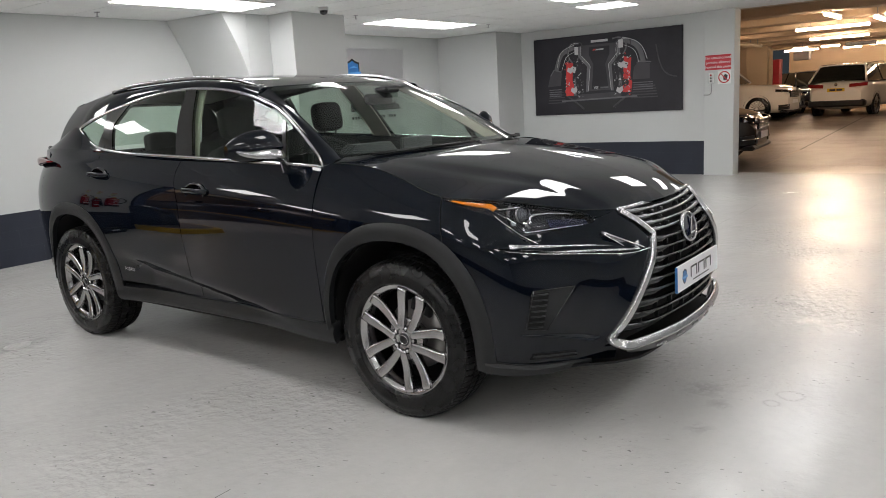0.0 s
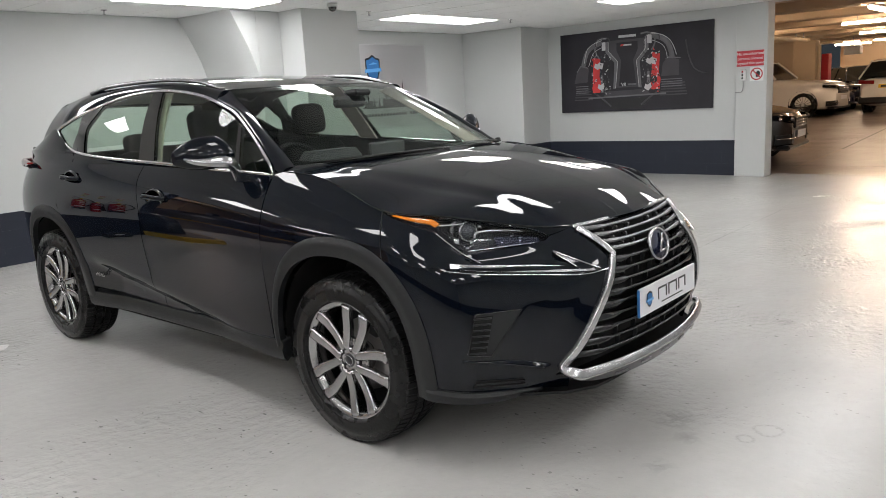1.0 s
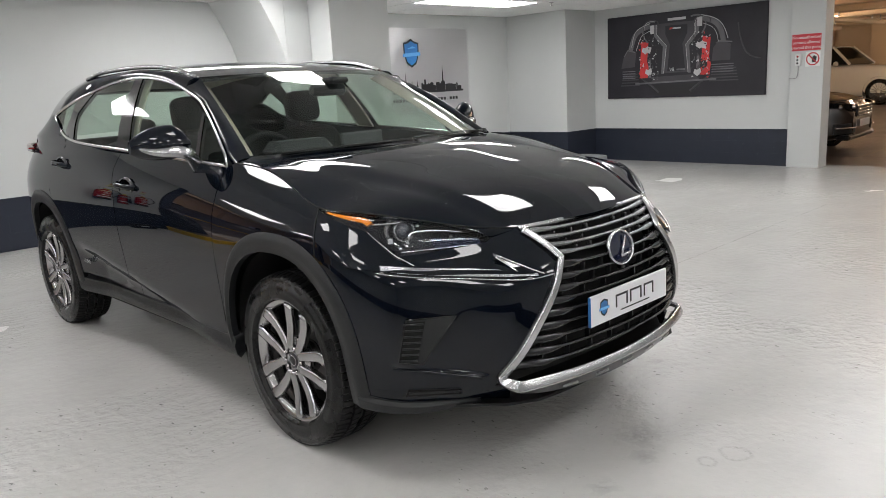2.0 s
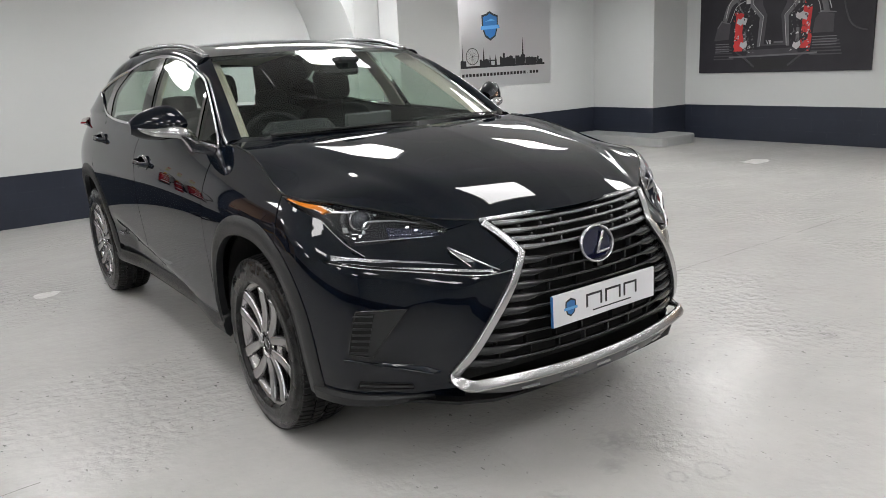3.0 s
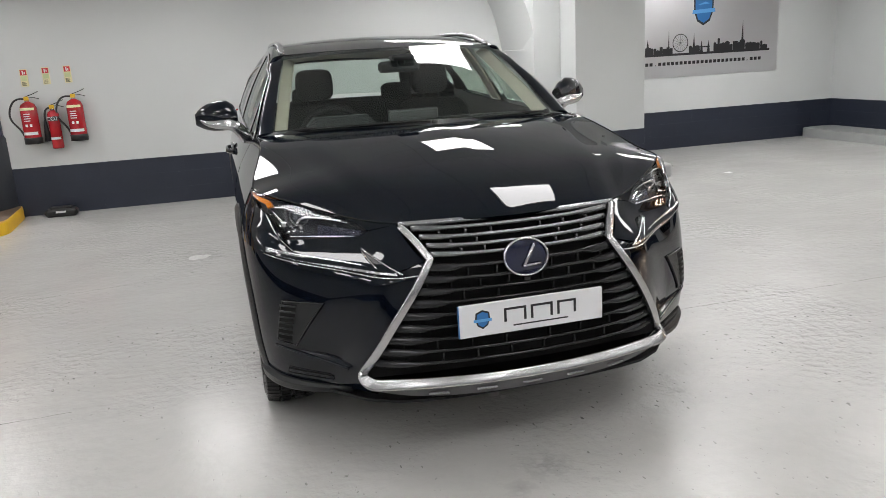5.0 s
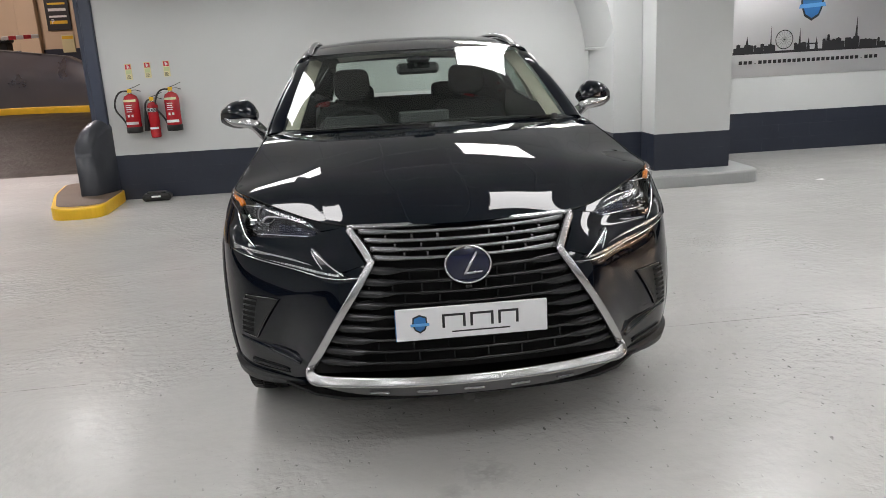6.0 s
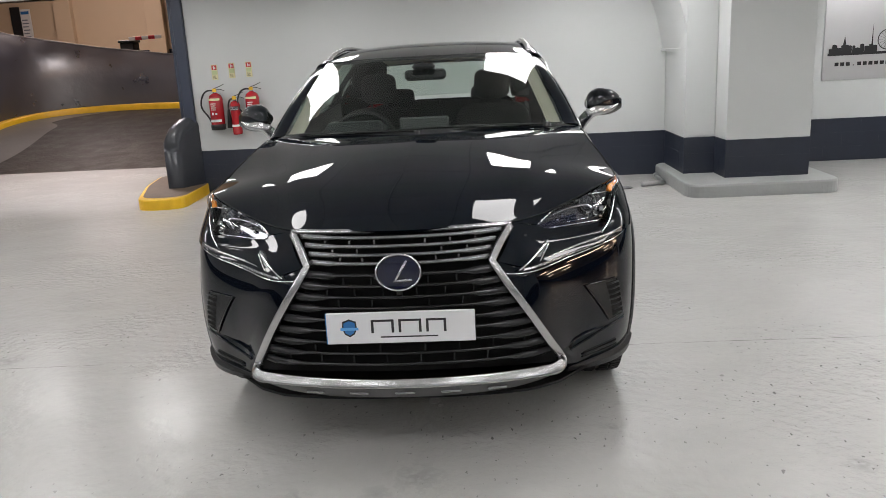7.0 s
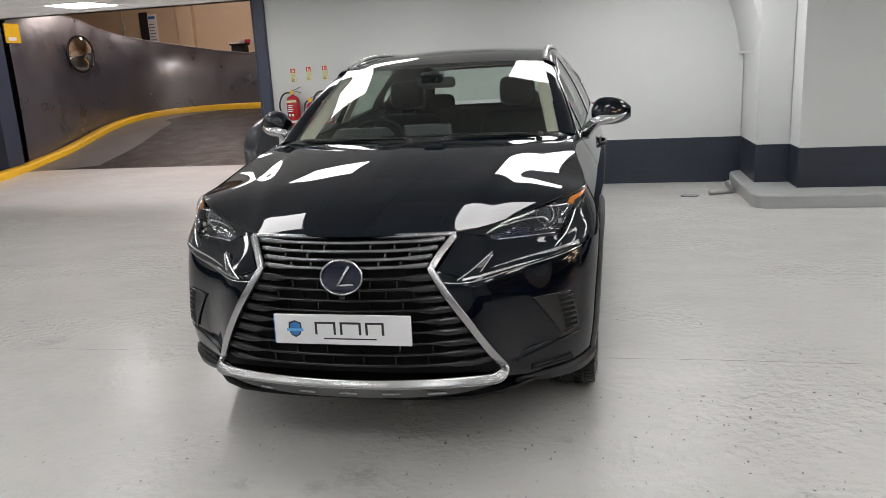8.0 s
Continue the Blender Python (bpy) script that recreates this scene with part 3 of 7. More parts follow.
# quarter panel from the rear door back to the tail
arch_r_back = [FY(y, z) for y, z in arch(2.66, 0.475, 0.44, 0.503, 60, 180, 22)]
q_low = polyline(arch_r_back + [FY(3.12, 0.36)])
q_top = curve([FY(2.37, 1.178), FY(2.75, 1.19), FY(3.1, 1.19), FY(3.36, 1.17)])
q_mid = polyline([FY(2.47, 0.88), FY(2.8, 0.93), FY(3.15, 0.80), FY(3.36, 0.5)])
both("quarter_panel", skin(np.concatenate([ruled(q_top, q_mid, 30, 12), ruled(q_mid, q_low, 30, 10)[:, 1:]], 1)), M_PAINT)
r_top, r_low = curve([FY(3.13, 1.17), FY(3.40, 1.12), (knots[-1], 1.1)]), curve([FY(3.10, 0.36), FY(3.40, 0.44), (knots[-1], 0.44)])
both("rear_bumper", skin(ruled(r_top, r_low, 26, 16)), M_PAINT)

# plastic cladding: arches and sills
for cy, a0, a1, hf in ((0.0, -8, 182, 0.475), (2.66, -6, 184, 0.475)):
    outer = polyline([FY(y, z) for y, z in arch(cy, hf + 0.004, 0.443, 0.509, a0, a1, 44)])
    inner = polyline([FY(y, z) for y, z in arch(cy, 0.395, 0.412, 0.433, a0, a1, 44)])
    gg = ruled(outer, inner, 52, 6)
    pts = skin(gg, 0.003)
    pts[:, 1:4, 0] += 0.007
    both("arch_cladding", pts, M_CLAD, 0.03, "matt black plastic wheel arch trim")
    # wheel well; its near-black stands in for the shade under the arch
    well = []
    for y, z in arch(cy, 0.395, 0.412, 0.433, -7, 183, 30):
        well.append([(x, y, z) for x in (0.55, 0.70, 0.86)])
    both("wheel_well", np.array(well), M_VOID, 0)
sill_t = polyline([FY(0.40, 0.37), FY(2.24, 0.37)])
sill_b = polyline([FY(0.40, 0.272), FY(2.24, 0.282)])
sp = skin(ruled(sill_t, sill_b, 30, 6), 0.004)
sp[:, 2:5, 0] += 0.012
both("sill_trim", sp, M_CLAD, 0.05, "matt black plastic sill trim")

# front bumper, lower: from the grille's edge to the arch
grille_edge = curve([FX(0.345, 0.765), FX(0.44, 0.62), FX(0.54, 0.45), FX(0.575, 0.335)])
bump_arch = polyline([FY(y, z) for y, z in arch(0.0, 0.475, 0.438, 0.503, 0, 58, 16)][::-1])
gb = between(grille_edge, bump_arch, 0.0, 0.997, 64, 100)
bumper = skin(gb)
# hollow between grille and vent, closed below by a shelf
bx_, bz_ = bumper[..., 0], bumper[..., 2]
z_line = np.interp(bx_, (0.36, 0.46, 0.56, 0.655, 0.70, 0.77), (0.73, 0.70, 0.66, 0.628, 0.54, 0.452))
z_shelf = np.interp(bx_, (0.50, 0.60, 0.70, 0.80), (0.385, 0.402, 0.425, 0.448))
fall = np.clip((z_line - bz_) / np.maximum(z_line - z_shelf, 0.01), 0, 1)
back_out = np.clip((z_shelf - bz_) / 0.016, 0, 1)
room = np.clip((bx_ - np.interp(bz_, (0.345, 0.45, 0.62, 0.765), (0.60, 0.545, 0.44, 0.345))) / 0.07, 0, 1) * np.clip((0.80 - bx_) / 0.12, 0, 1)
deep = 0.018 * fall * room * (1 - back_out)
bumper = bumper + deep[..., None] * np.array((-0.30, 0.95, 0))
both("front_bumper", bumper, M_PAINT)
# upper: between lamp and daytime light, up to the hood
up_low = polyline([FX(0.345, 0.769), FX(0.44, 0.735), FX(0.70, 0.755), FX(0.83, 0.778), FY(-0.246, 0.801)])
up_top = polyline([FX(0.405, 0.8795), FX(0.495, 0.858), FX(0.522, 0.8435), FX(0.65, 0.830), FX(0.782, 0.822), FX(0.818, 0.905), FY(-0.24, 0.968)])
brow = ruled(up_top, up_low, 80, 24)
brow_flat, brow_out = skin(brow), skin(brow, 0.022)
bt = np.linspace(0, 1, 24)[None, :, None]
bulge = spline((0, 0.2, 0.45, 0.8, 1.0), (0, -0.12, -0.10, 0.55, 0.80))(bt) * np.clip(np.linspace(0, 1, 80) / 0.12, 0, 1)[:, None, None] * np.clip((1 - np.linspace(0, 1, 80)) / 0.5, 0, 1)[:, None, None]
both("bumper_brow", brow_flat + (brow_out - brow_flat) * bulge, M_PAINT)
# filler between hood, lamp and grille
fill_t = polyline([FX(0.400, 0.8805), FX(0.47, 0.8855), FX(0.545, 0.8965), FX(0.66, 0.9255)])
fill_b = polyline([FX(0.405, 0.8795), FX(0.498, 0.861), FX(0.545, 0.890), FX(0.66, 0.920)])
both("nose_panel", skin(ruled(fill_t, fill_b, 30, 6), -0.001), M_PAINT)
# chin of grained plastic
ch_t = curve([FX(0.60, 0.306), FX(0.70, 0.308), FX(0.80, 0.314), FY(-0.430, 0.334)])
ch_b = curve([FX(0.595, 0.290), FX(0.70, 0.270), FX(0.80, 0.264), FY(-0.425, 0.272)])
cp = skin(ruled(ch_t, ch_b, 40, 9), 0.004)
cp[:, 2:8] += np.array((0.012, -0.012, 0)) * np.clip(np.arange(40) / 14, 0, 1)[:, None, None]
lo_t = curve([FX(0.53, 0.352), FX(0.60, 0.350), FX(0.70, 0.350), FX(0.80, 0.352), FY(-0.44, 0.362)])
lo_b = curve([FX(0.52, 0.293), FX(0.60, 0.300), FX(0.70, 0.302), FX(0.80, 0.308), FY(-0.432, 0.328)])
both("bumper_base", skin(ruled(lo_t, lo_b, 40, 5), 0.0), M_PAINT)
both("bumper_chin", cp, M_CLAD, 0.02, "matt black plastic chin spoiler")

# dark sheet proud of the skin draws the shade of a slot
sl_t, sl_b = polyline([FX(0.665, 0.352), FX(0.80, 0.362)]), polyline([FX(0.655, 0.330), FX(0.805, 0.334)])
both("chin_slot", skin(ruled(sl_t, sl_b, 10, 4), 0.003), M_VOID, 0.01)
sf = body(*np.moveaxis(polyline([FX(0.66, 0.340), FX(0.80, 0.347)])(np.linspace(0, 1, 12)), -1, 0))
for k in (-1, 1):
    link("slot_fin", *sweep(sf * np.array((k, 1, 1)) + np.array((0, -0.004, 0)), 0.004, 0.006, (0.5 * k, -0.8, 0.3), False, 6), M_CLAD, car)

# hood
hl = curve(hood_line)
nv, nu = 60, 61
vv = np.linspace(0, 1, nv)
edge = body(hl(vv)[:, 0], hl(vv)[:, 1])
mid_line = curve([(0, -0.812, 0.878), (0, -0.70, 0.935), (0, -0.45, 1.008), (0, -0.15, 1.077), (0, 0.095, 1.128)])(vv)
uu = np.linspace(0, 1, nu)
half = mid_line[:, None] + (edge - mid_line)[:, None] * uu[None, :, None]
crown = (1 - uu ** 3.0)[None] * (mid_line[:, 2] - edge[:, 2])[:, None]
half[..., 2] = edge[:, None, 2] + crown
swell = np.sin(np.pi * np.clip(vv, 0, 1)) ** 0.7
half[..., 2] += 0.035 * swell[:, None] * (1 - uu ** 2)[None]
crease = np.minimum(1.0, (0.385 + 0.21 * np.clip((edge[:, 1:2] + 0.80) / 1.1, 0, 1)) / edge[:, 0:1])
ridge = np.exp(-(np.maximum(0, crease - uu[None]) / 0.12) ** 2 - (np.maximum(0, uu[None] - crease) / 0.05) ** 2)
dip = np.exp(-((uu[None] - crease - 0.115) / 0.05) ** 2)
half[..., 2] += (0.006 * ridge - 0.004 * dip) * (1 - 0.7 * vv[:, None]) * swell[:, None]
half[..., 1] -= 0.02 * (1 - uu ** 2)[None] * (1 - vv)[:, None]
full = np.concatenate([(half[:, :0:-1] * MIR), half], 1)
sheet("hood", full, M_PAINT, car, thick=0.02)

# windscreen, cowl, pillars, roof
ws_low = curve([(0, 0.165, 1.140), (0.35, 0.205, 1.136), (0.60, 0.32, 1.126), (0.715, 0.425, 1.118)])
ws_top = curve([(0, 0.925, 1.487), (0.30, 0.955, 1.487), (0.585, 1.05, 1.475)])
u1 = np.linspace(0, 1, 24)
v1 = np.linspace(0, 1, 20)
wsp = ws_low(u1)[:, None] + (ws_top(u1) - ws_low(u1))[:, None] * v1[None, :, None]
bul = np.sin(np.pi * v1)[None] * (1 - 0.5 * u1[:, None] ** 2) * 0.022
wsp[..., 2] += bul
wsp[..., 1] -= bul * 0.5
glass_pts = np.concatenate([(wsp[:0:-1] * MIR), wsp], 0)
windscreen = sheet("windscreen", glass_pts, M_GLASS, car, thick=0, label="clear laminated windscreen")
windscreen.visible_shadow = False
cowl = np.stack([half[-1, ::-1][::-1] * 1.0 + np.array((0, 0.004, -0.012)), curve(ws_low(np.linspace(0, 1, nu)))(np.linspace(0, 1, nu)) + np.array((0, 0.01, 0.003))], 1)
sheet("cowl", np.concatenate([(cowl[:0:-1] * MIR), cowl], 0), M_CLAD, car, thick=0.004)
# black ceramic band round the glass
for a, b, nm in ((0.0, 0.03, "windscreen_band"), (0.94, 1.0, "windscreen_band")):
    vb = np.linspace(a, b, 4)
    q = ws_low(u1)[:, None] + (ws_top(u1) - ws_low(u1))[:, None] * vb[None, :, None]
    bb = np.sin(np.pi * vb)[None] * (1 - 0.5 * u1[:, None] ** 2) * 0.022
    q[..., 2] += bb - 0.004
    q[..., 1] -= bb * 0.5 - 0.003
    sheet(nm, np.concatenate([(q[:0:-1] * MIR), q], 0), M_GLOSSBLACK, car, thick=0)

dlo_y = (0.47, 0.62, 0.80, 1.0, 1.3, 1.7, 2.1, 2.45, 2.70)
z_top = spline(dlo_y, (1.105, 1.215, 1.325, 1.408, 1.473, 1.500, 1.474, 1.405, 1.315))
z_bot = spline((0.47, 1.0, 1.66, 2.30, 2.52, 2.70), (1.090, 1.117, 1.145, 1.182, 1.225, 1.312))
x_bot = spline((0.47, 1.0, 1.66, 2.30, 2.70), (0.800, 0.822, 0.826, 0.810, 0.757))
x_top = spline((0.47, 0.8, 1.0, 1.3, 1.7, 2.2, 2.70), (0.795, 0.715, 0.672, 0.640, 0.625, 0.630, 0.665))


def side_glass(y, z):
    y, z = np.broadcast_arrays(np.asarray(y, float), np.asarray(z, float))
    zb = np.interp(y, (0.47, 2.3, 3.4), (1.09, 1.18, 1.18))
    k = (z - zb) / np.maximum(z_top(np.clip(y, 0.9, 2.3)) - zb, 0.12)
    x = x_bot(y) + (x_top(np.clip(y, 1.0, 2.7)) - x_bot(y)) * k + (0.014 * np.clip((y - 0.6) / 0.9, 0, 1) + 0.012 * np.clip((y - 1.5) / 0.3, 0, 1)) * np.sin(np.pi * np.clip(k, 0, 1))
    return np.stack([x, y, z], -1)


def glass_strip(y0, y1, slope=0.0, n=14, m=10, out=0.0, up=0.0):
    w = np.linspace(0, 1, m)
    rows = []
    for t in np.linspace(0, 1, n):
        y = y0 + (y1 - y0) * t
        zb, zt = float(z_bot(y)), float(z_top(y))
        z = zb + (zt - zb) * w
        rows.append(side_glass(y + (slope[0] + (slope[1] - slope[0]) * t if isinstance(slope, tuple) else slope) * (w - 0.5), z) + np.array((out, 0, 0)))
    return np.array(rows)


for nm, y0, y1, parent_pair, mt in (("quarter_light", 0.50, 0.755, fd, M_GLASSDARK), ("door_glass", 0.77, 1.55, fd, M_GLASSDARK), ("door_glass", 1.58, 2.33, rd, M_GLASSDARK), ("rear_quarter_glass", 2.37, 2.67, None, M_GLASSDARK)):
    gp = glass_strip(y0, y1, {0.50: (0.0, 0.08), 0.77: (0.08, 0.135), 1.58: (0.135, -0.06)}.get(y0, -0.06))
    for k, m_ in ((0, MIR), (1, 1)):
        o = sheet(nm, gp * m_, mt, parent_pair[k] if parent_pair else car, thick=0)
        o.visible_shadow = False
for y0, y1, sl in ((1.505, 1.63, (0.165, 0.115)), (2.30, 2.38, -0.08), (2.29, 2.39, 0.14), (0.75, 0.78, 0.08)):
    both("window_pillar", glass_strip(y0, y1, sl, 5, 10, 0.004), M_GLOSSBLACK, 0.02)

# chrome line round the side windows
t = np.linspace(0, 1, 60)
yb_ = 0.47 + (2.70 - 0.47) * t
low_line = side_glass(yb_, z_bot(yb_))
top_line = side_glass(yb_, z_top(yb_))
for k in (-1, 1):
    loop = np.concatenate([low_line, top_line[::-1][1:-1]]) * np.array((k, 1, 1)) + np.array((0.006 * k, 0, 0))
    v, f = sweep(loop, 0.009, 0.005, (k, 0, 0.2), True, 8)
    link("window_trim", v, f, M_CHROME, car, "bright chrome window surround")

# A pillar, cant rail and C pillar
ps = np.linspace(0, 1, 24)
a_in = ws_low(np.array([1.0])) + (ws_top(np.array([1.0])) - ws_low(np.array([1.0]))) * ps[:, None]
a_in[:, 2] += np.sin(np.pi * ps) * 0.012
ya = 0.455 + (1.32 - 0.455) * ps
a_out = side_glass(np.clip(ya, 0.47, 3), z_top(np.clip(ya, 0.47, 3)))
a_out[0] = (0.80, 0.42, 1.09)
wv = np.linspace(0, 1, 8)
ap = a_in[:, None] + (a_out - a_in)[:, None] * wv[None, :, None]
nrm = np.array((0.7, -0.35, 0.6))
ap += nrm * (np.sin(np.pi * wv) * 0.022)[None, :, None]
both("front_pillar", ap, M_PAINT)
ry = np.linspace(1.05, 3.10, 40)
r_edge_x = spline((1.05, 1.4, 2.0, 2.6, 3.10), (0.585, 0.572, 0.565, 0.555, 0.520))
r_edge_z = spline((1.05, 1.4, 2.0, 2.6, 3.10), (1.477, 1.524, 1.545, 1.520, 1.455))
roof_edge = np.stack([r_edge_x(ry), ry, r_edge_z(ry)], -1)
zt_low = np.where(ry < 2.70, z_top(np.clip(ry, 0.47, 2.70)), 1.315 - (ry - 2.70) * 0.30)
xt = np.where(ry < 2.70, side_glass(np.clip(ry, 0.5, 2.7), z_top(np.clip(ry, 0.47, 2.70)))[:, 0], 0.725 - (ry - 2.70) * 0.06)
cant_low = np.stack([xt, np.maximum(ry, 1.32 * (ry < 1.32) * 0 + ry), zt_low], -1)
cr = roof_edge[:, None] + (cant_low - roof_edge)[:, None] * wv[None, :, None]
cr += np.array((0.55, 0, 0.75)) * (np.sin(np.pi * wv) * 0.022)[None, :, None]
both("cant_rail", cr, M_PAINT)
cy_ = np.linspace(0, 1, 24)
c_top = curve([(0.80, 2.30, 1.19), (0.785, 2.50, 1.225), (0.742, 2.70, 1.315), (0.715, 3.05, 1.235), (0.69, 3.25, 1.19)])(cy_)
c_low = body(*np.moveaxis(q_top(cy_), -1, 0))
cpn = c_top[:, None] + (c_low - c_top)[:, None] * wv[None, :, None]
both("rear_pillar", cpn, M_PAINT)
# roof skin
wx = np.linspace(-1, 1, 33)
rf = np.stack([roof_edge[:, None, 0] * wx[None], np.repeat(ry[:, None], 33, 1), roof_edge[:, None, 2] + 0.030 * (1 - np.abs(wx) ** 2.2)[None]], -1)
fr = np.interp(ry, (1.05, 1.35), (1, 0))
ctr = (1 - wx ** 2)
rf[..., 1] -= 0.125 * ctr[None] * fr[:, None]
rf[..., 2] -= 0.020 * ctr[None] * fr[:, None] ** 2
sheet("roof", rf, M_PAINT, car, thick=0.02)
# roof rails
for k in (-1, 1):
    yy = np.linspace(1.10, 2.55, 30)
    lift = np.clip(np.minimum((yy - 1.10) / 0.22, (2.55 - yy) / 0.25), 0, 1)
    lift = lift * lift * (3 - 2 * lift)
    path = np.stack([k * (r_edge_x(yy) + 0.005), yy, r_edge_z(yy) + 0.002 + 0.014 * lift], -1)
    v, f = sweep(path, 0.017, 0.012, (0, 0, 1), False, 10)
    link("roof_rail", v, f, M_SATIN, car, "satin silver roof rail")
# tailgate and rear glass
xs_ = np.linspace(-1, 1, 21)
rows_g = [[(x * (0.50 + 0.05 * t_), 3.12 + 0.17 * t_ + 0.10 * (1 - x * x), 1.45 - 0.30 * t_ + 0.012 * (1 - x * x)) for x in xs_] for t_ in np.linspace(0.05, 1, 8)]
rg = sheet("rear_window", np.array(rows_g), M_GLASS, car, thick=0)
rg.visible_shadow = False
rows_t = [[(x * (0.53 + 0.06 * t_), 3.28 + 0.14 * t_ + 0.12 * (1 - x * x), 1.13 - 0.08 * t_) for x in xs_] for t_ in np.linspace(0, 1, 6)]
sheet("tailgate", np.array(rows_t), M_PAINT, car)
to, ti = np.array(((0.52, 3.10, 1.455), (0.705, 3.10, 1.195), (0.70, 3.22, 1.12))), np.array(((0.50, 3.135, 1.445), (0.54, 3.22, 1.25), (0.56, 3.28, 1.13)))
tu = np.linspace(0, 1, 9)
both("tailgate_frame", polyline(to)(tu)[:, None] + (polyline(ti)(tu) - polyline(to)(tu))[:, None] * np.linspace(0, 1, 5)[None, :, None], M_PAINT)
sp_ = [[(x * 0.51, 3.04 + 0.10 * t_ + 0.03 * (1 - x * x), 1.475 + 0.012 * (1 - x * x) - 0.02 * t_) for x in xs_] for t_ in np.linspace(0, 1, 5)]
sheet("roof_spoiler", np.array(sp_), M_PAINT, car, thick=0.03)

# floor pan and closing bulkheads, coloured as if unlit
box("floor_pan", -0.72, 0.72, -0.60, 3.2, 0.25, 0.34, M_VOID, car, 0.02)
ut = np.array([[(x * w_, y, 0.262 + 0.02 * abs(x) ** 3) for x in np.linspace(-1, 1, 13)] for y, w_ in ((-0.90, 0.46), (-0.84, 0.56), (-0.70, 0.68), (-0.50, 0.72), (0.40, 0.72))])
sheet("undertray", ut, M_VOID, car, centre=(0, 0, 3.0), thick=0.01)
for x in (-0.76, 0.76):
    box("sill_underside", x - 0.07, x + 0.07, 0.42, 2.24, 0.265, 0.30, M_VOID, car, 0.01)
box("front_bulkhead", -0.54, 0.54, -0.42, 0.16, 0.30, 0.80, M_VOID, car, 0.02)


# wheels
AXLE = 0.349


def flattened(piece, turn):
    """The tyre's foot, pressed flat where it meets the floor."""
    v, f = piece
    c, s = math.cos(radians(turn)), math.sin(radians(turn))
    out = []
    for x, y, z in v:
        low = y * s + z * c
        if low < -AXLE + 0.001:
            d = -AXLE + 0.001 - low
            y, z = y + d * s, z + d * c
        out.append((x, y, z))
    return out, f


def tyre_mesh():
    r0, r1, w = 0.243, 0.347, 0.113
    side = [(r0, -w * 0.80), (r0 + 0.006, -w * 0.93), (r0 + 0.013, -w * 0.985), (r0 + 0.018, -w), (r0 + 0.022, -w * 0.985), (r0 + 0.045, -w * 1.01), (r0 + 0.068, -w * 0.99), (r0 + 0.070, -w * 0.965), (r1 - 0.018, -w * 0.95), (r1 - 0.004, -w * 0.88)]
    return lathe(side + [(r1, -w * 0.80), (r1, w * 0.80)] + [(r, -h) for r, h in side[::-1]], 80, "x")


def lugs():
    """Blocks of the tread, set apart by cuts: two shoulder rings and three ribs."""
    out = []
    n = 76
    for i in range(n):
        a = 360 * i / n
        for sgn in (-1, 1):
            v, f = block(0.078 * sgn - 0.024, 0.078 * sgn + 0.024, -0.0122, 0.0122, 0.339, 0.3550, 0.003)
            v = [(x, y, z - 0.010 * max(0, (abs(x) - 0.070) / 0.032) ** 1.5) for x, y, z in v]
            out.append(moved((v, f), pose(0, 0, 0, a + sgn * 1.2)))
            v, f = block(0.028 * sgn - 0.019, 0.028 * sgn + 0.019, -0.0130, 0.0130, 0.343, 0.3555, 0.002)
            out.append(moved((v, f), pose(0, 0, 0, a + 2.4 + sgn * 0.7)))
    return join([([tuple(p) for p in v], f) for v, f in out])


def spoke(a, sgn):
    """One arm of a pair: dished, bowed outwards near the hub, wider at the rim."""
    tl = np.linspace(0, 1, 15)
    rad = 0.050 + (0.236 - 0.050) * tl
    off = sgn * (0.025 + 0.026 * np.minimum(1, tl * 1.35))
    ang = a + np.arcsin(np.clip(off / rad, -0.95, 0.95))
    hx = 0.012 - 0.010 * np.sin(np.pi * tl) + 0.013 * tl
    path = np.stack([hx, -rad * np.sin(ang), rad * np.cos(ang)], -1)
    return sweep(path, 0.019 + 0.0055 * tl ** 1.5, 0.014 + 0.004 * (1 - tl), (1, 0, 0), False, 12, 0.42)


def spoke_web(a):
    """The solid root between the two arms of a pair."""
    tl = np.linspace(0, 1, 6)
    rad = 0.045 + 0.050 * tl
    path = np.stack([0.006 - 0.008 * tl, -rad * math.sin(a), rad * math.cos(a)], -1)
    return sweep(path, 0.026 - 0.006 * tl, 0.011, (1, 0, 0), False, 10, 0.5)


